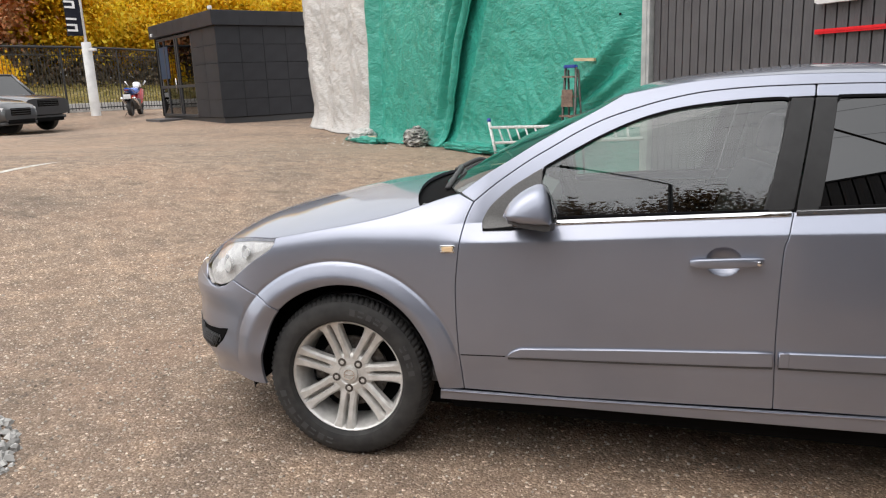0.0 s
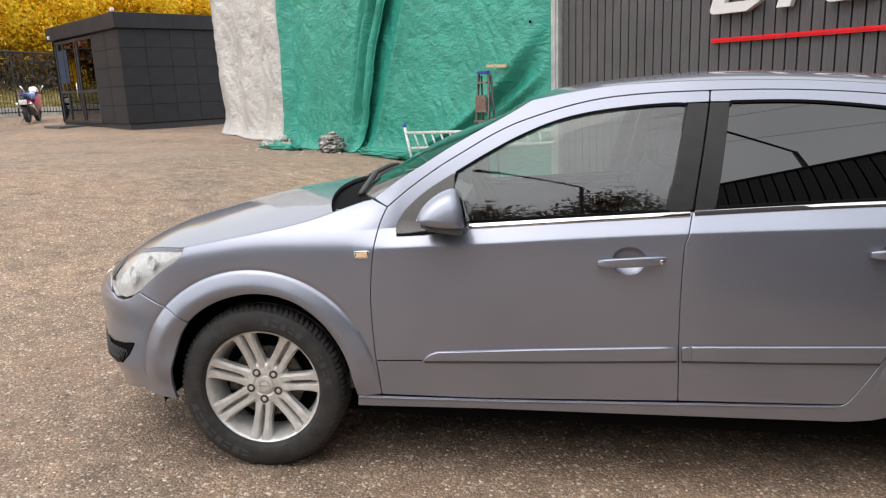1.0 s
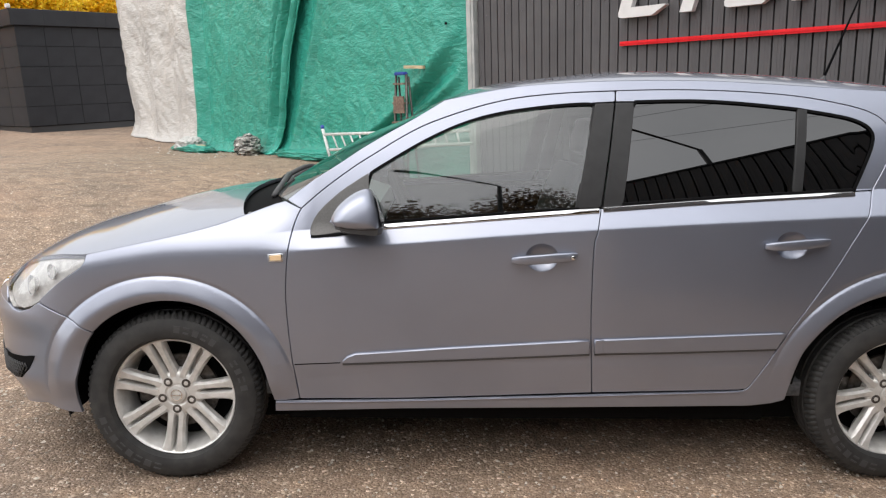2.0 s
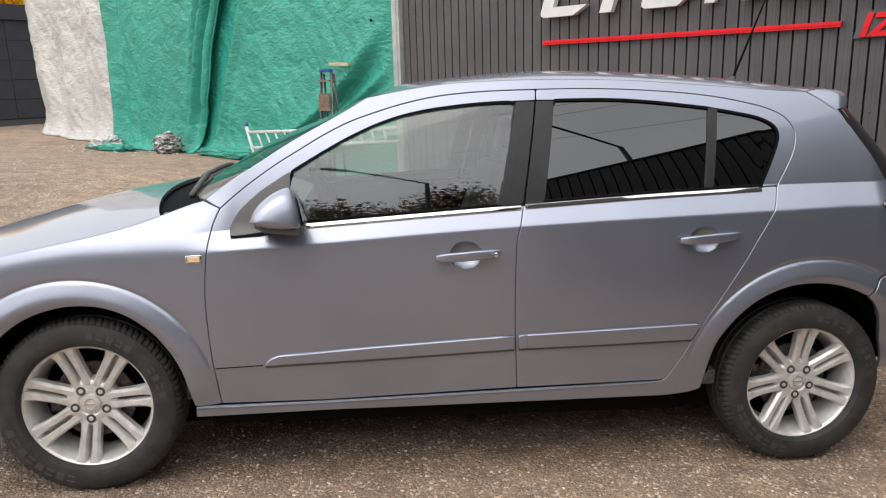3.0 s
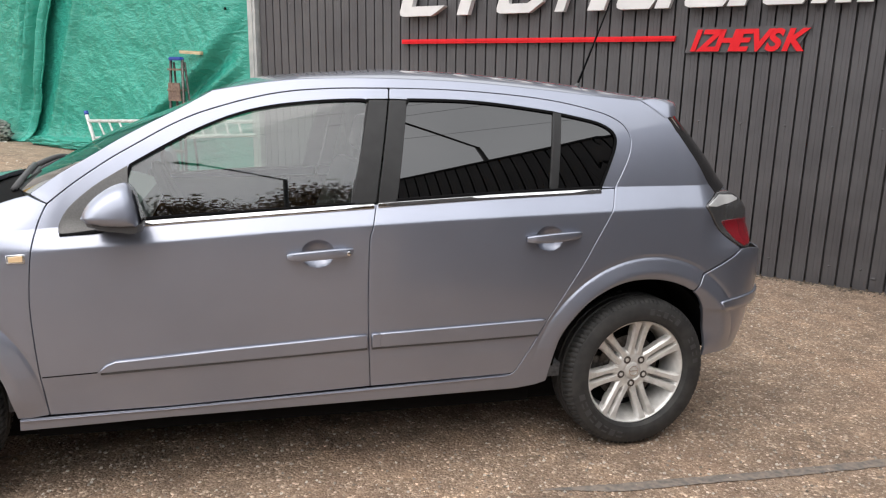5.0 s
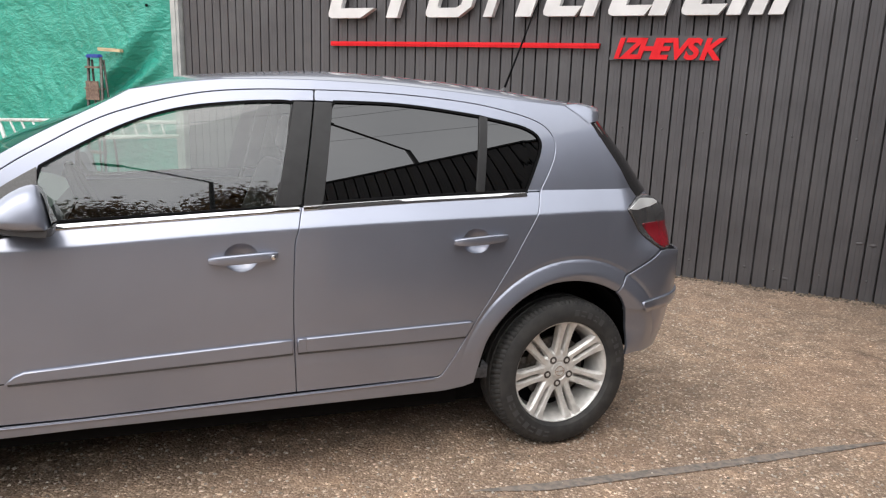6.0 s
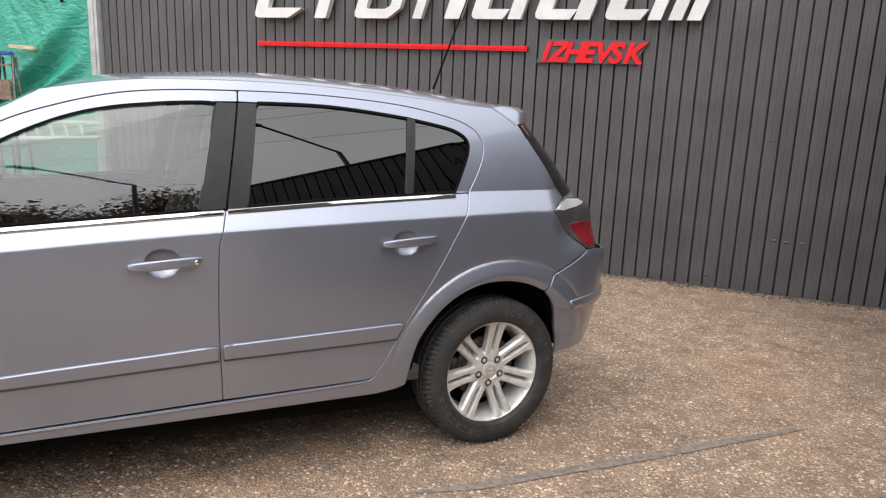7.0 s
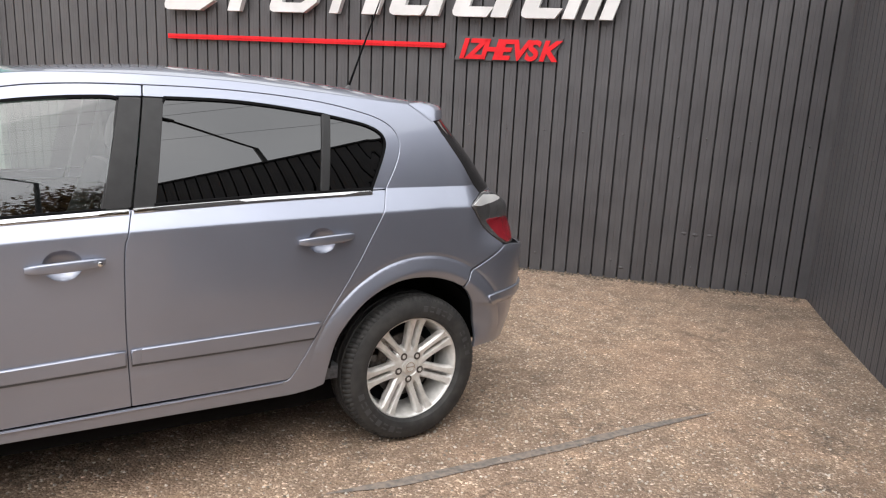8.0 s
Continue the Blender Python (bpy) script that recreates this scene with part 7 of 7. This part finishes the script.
LEAF_GOLD = leaf_material("golden_leaves", (0.92, 0.53, 0.012), (1.0, 0.80, 0.06))
LEAF_RUST = leaf_material("rusty_leaves", (0.88, 0.42, 0.20), (1.0, 0.66, 0.38))
LEAF_DARK = leaf_material("dark_undergrowth", (0.11, 0.092, 0.058), (0.32, 0.25, 0.165))
LEAF_BROWN = leaf_material("brown_leaves", (0.07, 0.045, 0.025), (0.22, 0.14, 0.07))
GRASS = leaf_material("autumn_grass", (0.22, 0.20, 0.06), (0.46, 0.38, 0.15))
BARK = vary(material("bark", (0.09, 0.075, 0.06), 0.9), 8, (0.05, 0.04, 0.03), (0.14, 0.12, 0.10), stretch=(1, 1, 0.3), bump=0.02, bump_scale=20)


def tree(name, label, height, spread, leaves, size, leaf_mat, seed, first=0.28):
    """A tapered trunk with limbs and twigs, and leaves set in ragged clumps round them."""
    rng = random.Random(seed)
    bm = bmesh.new()
    trunk = [(0.0, 0.0, -0.3)]
    for k in range(1, 9):
        trunk.append((trunk[-1][0] + rng.uniform(-0.12, 0.12), trunk[-1][1] + rng.uniform(-0.12, 0.12), height * 0.92 * k / 8))
    rad = [height * 0.017 * (1 - 0.9 * k / 8) + 0.01 for k in range(9)]
    add_tube(bm, trunk, rad, 8)
    tips = []
    for i in range(26):
        t = first + (0.97 - first) * (i + rng.random()) / 26
        k = min(int(t * 8), 7)
        f = t * 8 - k
        p = [a + f * (b - a) for a, b in zip(trunk[k], trunk[k + 1])]
        ang = rng.uniform(0, 6.283)
        reach = spread * (0.35 + 0.65 * math.sin(math.pi * min(1, (t - first) / (1 - first) * 0.8 + 0.22))) * rng.uniform(0.6, 1.1)
        q1 = (p[0] + reach * 0.5 * math.cos(ang), p[1] + reach * 0.5 * math.sin(ang), p[2] + reach * 0.30)
        q2 = (p[0] + reach * math.cos(ang + 0.2), p[1] + reach * math.sin(ang + 0.2), p[2] + reach * rng.uniform(0.35, 0.7))
        add_tube(bm, [p, q1, q2], [rad[k] * 0.45, rad[k] * 0.28, 0.008], 5)
        tips += [q1, q2, [(a + b) / 2 for a, b in zip(q1, q2)]]
        for _ in range(2):
            q3 = (q1[0] + rng.uniform(-0.9, 0.9), q1[1] + rng.uniform(-0.9, 0.9), q1[2] + rng.uniform(0.1, 0.9))
            add_tube(bm, [q1, q3], [0.02, 0.006], 4)
            tips.append(q3)
    holder = part("trunk", bm, BARK)
    holder.name = name
    tagged(holder, label, "tree")
    verts, faces = [], []
    for i in range(leaves):
        c = rng.choice(tips)
        s = spread * 0.20
        x, y, z = c[0] + rng.gauss(0, s), c[1] + rng.gauss(0, s), c[2] + rng.gauss(0, s * 0.75)
        e = Euler((rng.uniform(-1.2, 1.2), rng.uniform(-1.2, 1.2), rng.uniform(0, 6.28))).to_matrix()
        w = size * rng.uniform(0.6, 1.3)
        k = len(verts)
        for px, py, pz in ((-0.5, 0, 0), (0, -0.42, 0.1), (0.6, 0, 0), (0, 0.42, 0.1)):
            q = e @ Vector((px * w, py * w, pz * w))
            verts.append((x + q.x, y + q.y, z + q.z))
        faces.append((k, k + 1, k + 2, k + 3))
    me = bpy.data.meshes.new("crown")
    me.from_pydata(verts, [], faces)
    me.materials.append(leaf_mat)
    me.update()
    mid = height * 0.6
    me.normals_split_custom_set_from_vertices([Vector((v[0], v[1], (v[2] - mid) * 0.5 + 2.2)).normalized() for v in verts])
    ob = new("crown", me)
    ob.parent = holder
    return holder


# the fence runs from FX along FY; FN points out of the yard
FX, FY = Vector((-23.6, 12.0, 0)), Vector((0.253, 0.967, 0))
FN = Vector((-0.967, 0.253, 0))


def set_tree(t, x, y, turn, s):
    if y > 0:
        d = (Vector((x, y, 0)) - FX).dot(FN)
        x, y = x + FN.x * max(0, 7.5 - d), y + FN.y * max(0, 7.5 - d)
    t.matrix_basis = Matrix.Translation((x, y, ground_z(x, y) - 0.05)) @ Matrix.Rotation(radians(turn), 4, "Z") @ Matrix.Diagonal((s, s, s, 1))


def more(t, x, y, turn, s):
    ob = copy_thing(t, Matrix.Identity(4))
    set_tree(ob, x, y, turn, s)
    return ob


gold = tree("golden_tree", "tall tree with golden yellow autumn leaves", 7.0, 3.2, 46000, 0.165, LEAF_GOLD, 11, 0.33)
gold2 = tree("golden_tree", "slender tree with golden yellow autumn leaves", 6.6, 2.9, 40000, 0.160, LEAF_GOLD, 12, 0.33)
rust = tree("rusty_tree", "round tree with rusty brown autumn leaves", 6.6, 3.0, 42000, 0.180, LEAF_RUST, 13, 0.28)
for t in (gold, gold2):
    t["group"] = "golden trees behind the fence"
tree_rng = random.Random(77)


def past_fence(s, d):
    p = FX + FY * s + FN * d
    return p.x, p.y


set_tree(gold, *past_fence(15.6, 7.9), 0, 1.05)
set_tree(gold2, *past_fence(19.3, 8.6), 40, 1.0)
set_tree(rust, *past_fence(11.2, 7.9), 0, 1.0)
for s, d, k in ((21.6, 8.8, 0), (24.0, 9.4, 1), (26.6, 8.6, 0), (29.4, 9.2, 1), (32.5, 9.0, 0), (36.0, 9.5, 1), (18.8, 14.6, 1), (22.0, 15.2, 0), (25.8, 15.0, 1), (29.6, 14.6, 0), (34.0, 15.5, 1), (16.0, 16.5, 0), (40.0, 11.0, 0)):
    more((gold, gold2)[k], *past_fence(s, d), tree_rng.uniform(0, 360), tree_rng.uniform(0.92, 1.12) * (1.0 if d < 12 else 1.3))
more(rust, *past_fence(10.6, 8.6), 120, 1.1)
more(rust, *past_fence(12.4, 12.6), 200, 1.05)
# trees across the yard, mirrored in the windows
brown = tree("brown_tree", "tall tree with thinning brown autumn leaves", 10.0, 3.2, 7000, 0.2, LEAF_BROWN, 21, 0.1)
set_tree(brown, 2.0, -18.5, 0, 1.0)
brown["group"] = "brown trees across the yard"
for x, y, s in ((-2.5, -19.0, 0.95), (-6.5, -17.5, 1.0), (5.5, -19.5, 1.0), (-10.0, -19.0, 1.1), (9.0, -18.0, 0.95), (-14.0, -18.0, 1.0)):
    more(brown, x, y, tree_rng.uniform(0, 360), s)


def leaf_bank(name, label, spots, size, mat, seed, cat="bushes"):
    """Countless small leaves over a strip of ground: one object."""
    rng = random.Random(seed)
    verts, faces = [], []
    for count, fn in spots:
        for _ in range(count):
            x, y, z = fn(rng)
            e = Euler((rng.uniform(-1.3, 1.3), rng.uniform(-1.3, 1.3), rng.uniform(0, 6.28))).to_matrix()
            w = rng.uniform(*size)
            k = len(verts)
            for px, py in ((-0.5, 0), (0, -0.35), (0.5, 0), (0, 0.35)):
                q = e @ Vector((px * w, py * w, 0))
                verts.append((x + q.x, y + q.y, ground_z(x, y) + z + q.z))
            faces.append((k, k + 1, k + 2, k + 3))
    me = bpy.data.meshes.new(name)
    me.from_pydata(verts, [], faces)
    me.materials.append(mat)
    return tagged(new(name, me), label, cat, kind="stuff")




def behind(d0, d1, h0, h1, power=1.0):
    def f(r):
        p = FX + FY * r.uniform(-8, 34) + FN * r.uniform(d0, d1)
        return p.x, p.y, h0 + (h1 - h0) * r.random() ** power
    return f


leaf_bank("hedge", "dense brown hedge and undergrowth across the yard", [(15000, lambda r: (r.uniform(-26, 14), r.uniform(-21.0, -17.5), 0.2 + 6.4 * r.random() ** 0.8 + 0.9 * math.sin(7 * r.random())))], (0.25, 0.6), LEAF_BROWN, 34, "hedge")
leaf_bank("scrub", "dark bare scrub and undergrowth behind the fence", [(34000, behind(6.0, 9.0, 0.8, 3.0, 1.4)), (16000, behind(10.0, 14.0, 0.8, 4.0, 1.3))], (0.12, 0.34), LEAF_DARK, 31)
leaf_bank("golden_scrub", "low golden foliage among the scrub", [(2600, lambda r: (lambda p: (p.x, p.y, 0.9 + abs(r.gauss(0.5, 0.5))))(FX + FY * (r.choice((10.5, 10.9, 11.3)) + r.gauss(0, 0.45)) + FN * r.uniform(4.6, 6.0)))], (0.10, 0.22), LEAF_GOLD, 32)
leaf_bank("far_woods", "distant autumn woods closing the view", [(9000, behind(26.0, 40.0, 0.0, 14.0))], (0.5, 1.3), LEAF_RUST, 35, "woods")
leaf_bank("far_golden_woods", "distant golden autumn woods", [(9000, behind(18.0, 26.0, 3.0, 14.0))], (0.35, 0.9), LEAF_GOLD, 36, "woods")
verge = bmesh.new()
vr = []
for i in range(40):
    s = -10 + 46 * i / 39
    row = []
    for d, z in ((0.40, 0.30), (1.2, 0.40), (3.0, 0.72), (6.0, 1.05), (60.0, 1.7)):
        p = FX + FY * s + FN * d
        row.append(verge.verts.new((p.x, p.y, ground_z(p.x, p.y) + z + 0.04 * noise.noise((p.x, p.y, 0)))))
    vr.append(row)
for r, s in zip(vr, vr[1:]):
    for k in range(4):
        verge.faces.new((r[k], s[k], s[k + 1], r[k + 1]))
VERGE = vary(material("verge_soil", (0.22, 0.19, 0.08), 0.95), 2.0, (0.16, 0.14, 0.055), (0.34, 0.28, 0.12), detail=8, bump=0.03, bump_scale=10)
tagged(part("verge", fix(verge), VERGE), "grassy bank with dry autumn grass behind the fence", "verge", kind="structure")


def bank(r):
    s, d = r.uniform(-8, 34), r.uniform(0.6, 6.0)
    p = FX + FY * s + FN * d
    z = 0.30 + 0.10 * min(1, (d - 0.40) / 0.8) + 0.65 * max(0, min(1, (d - 1.2) / 4.8))
    return p.x, p.y, z + abs(r.gauss(0, 0.10))


leaf_bank("dry_grass", "dry yellow-green grass on the bank", [(16000, bank)], (0.06, 0.20), GRASS, 33, "grass")
wall_low = bmesh.new()
for a, b in ((0.22, 0.42),):
    pts = [(-9 + 44 * i / 30) for i in range(31)]
    rows = []
    for s in pts:
        rows.append([])
        for d, z in ((a, -0.1), (a, 0.34), (b, 0.34), (b, -0.1)):
            p = FX + FY * s + FN * d
            rows[-1].append(wall_low.verts.new((p.x, p.y, ground_z(p.x, p.y) + z)))
    for r, s in zip(rows, rows[1:]):
        for k in range(3):
            wall_low.faces.new((r[k], s[k], s[k + 1], r[k + 1]))
tagged(part("kerb", fix(wall_low), vary(material("kerb_concrete", (0.62, 0.61, 0.59), 0.85), 5, (0.5, 0.49, 0.47), (0.72, 0.71, 0.68))), "low pale concrete edging wall along the fence", "kerb", kind="structure")

# ---- street lamps and wires across the yard, mirrored in the windows ----
def street_lamp(x, y, knee, tip, label):
    lamp = part("street_lamp", tube([(x, y, -0.3), (x, y, knee * 0.5), (x, y, knee)], [0.09, 0.075, 0.06], 10), FENCE)
    tagged(lamp, label, "street lamp")
    part("arm", tube([(x, y, knee), *[(x + (tip[0] - x) * t, y + (tip[1] - y) * t, knee + (tip[2] - knee) * t) for t in (0.5, 1.0)]], 0.045, 8), FENCE, lamp)
    part("lamp_head", tube([tip, (tip[0] + (tip[0] - x) * 0.2, tip[1] + (tip[1] - y) * 0.2, tip[2] - 0.02)], [0.09, 0.07], 8), FENCE, lamp)


def from_window(px, py, az, dist):
    return px + dist * math.sin(radians(az)), py - dist * math.cos(radians(az))


_k = from_window(0.75, -0.7, 25.9, 9.0)
_t = from_window(0.45, -0.7, 19.0, 6.6)
street_lamp(_k[0], _k[1], 1.2 + 9.0 * math.tan(radians(35.5)), (_t[0], _t[1], 1.25 + 6.6 * math.tan(radians(46.0))), "tall dark street lamp with a long slanting arm")
_k = from_window(0.0, -0.75, 3.3, 12.0)
_t = from_window(-0.3, -0.75, -5.4, 10.0)
street_lamp(_k[0], _k[1], 1.1 + 12.0 * math.tan(radians(30.9)), (_t[0], _t[1], 1.1 + 10.0 * math.tan(radians(37.0))), "dark street lamp on a slim pole")
for az0, el0, az1, el1, dist, sag in ((-20, 44.0, 50, 47.0, 11.0, 0.4), (-20, 40.0, 50, 45.0, 10.5, 0.4), (-25, 33.5, 50, 37.0, 13.0, 0.5)):
    a, b = from_window(0.4, -0.7, az0, dist * 1.5), from_window(0.4, -0.7, az1, dist)
    za, zb = 1.2 + dist * 1.5 * math.tan(radians(el0)), 1.2 + dist * math.tan(radians(el1))
    pts = []
    for k in range(25):
        t = -0.6 + 2.2 * k / 24
        pts.append((a[0] + (b[0] - a[0]) * t, a[1] + (b[1] - a[1]) * t, za + (zb - za) * t - sag * 4 * t * (1 - t)))
    tagged(part("overhead_wire", tube(pts, 0.012, 5), BLACK), "black overhead wire across the yard", "wire")
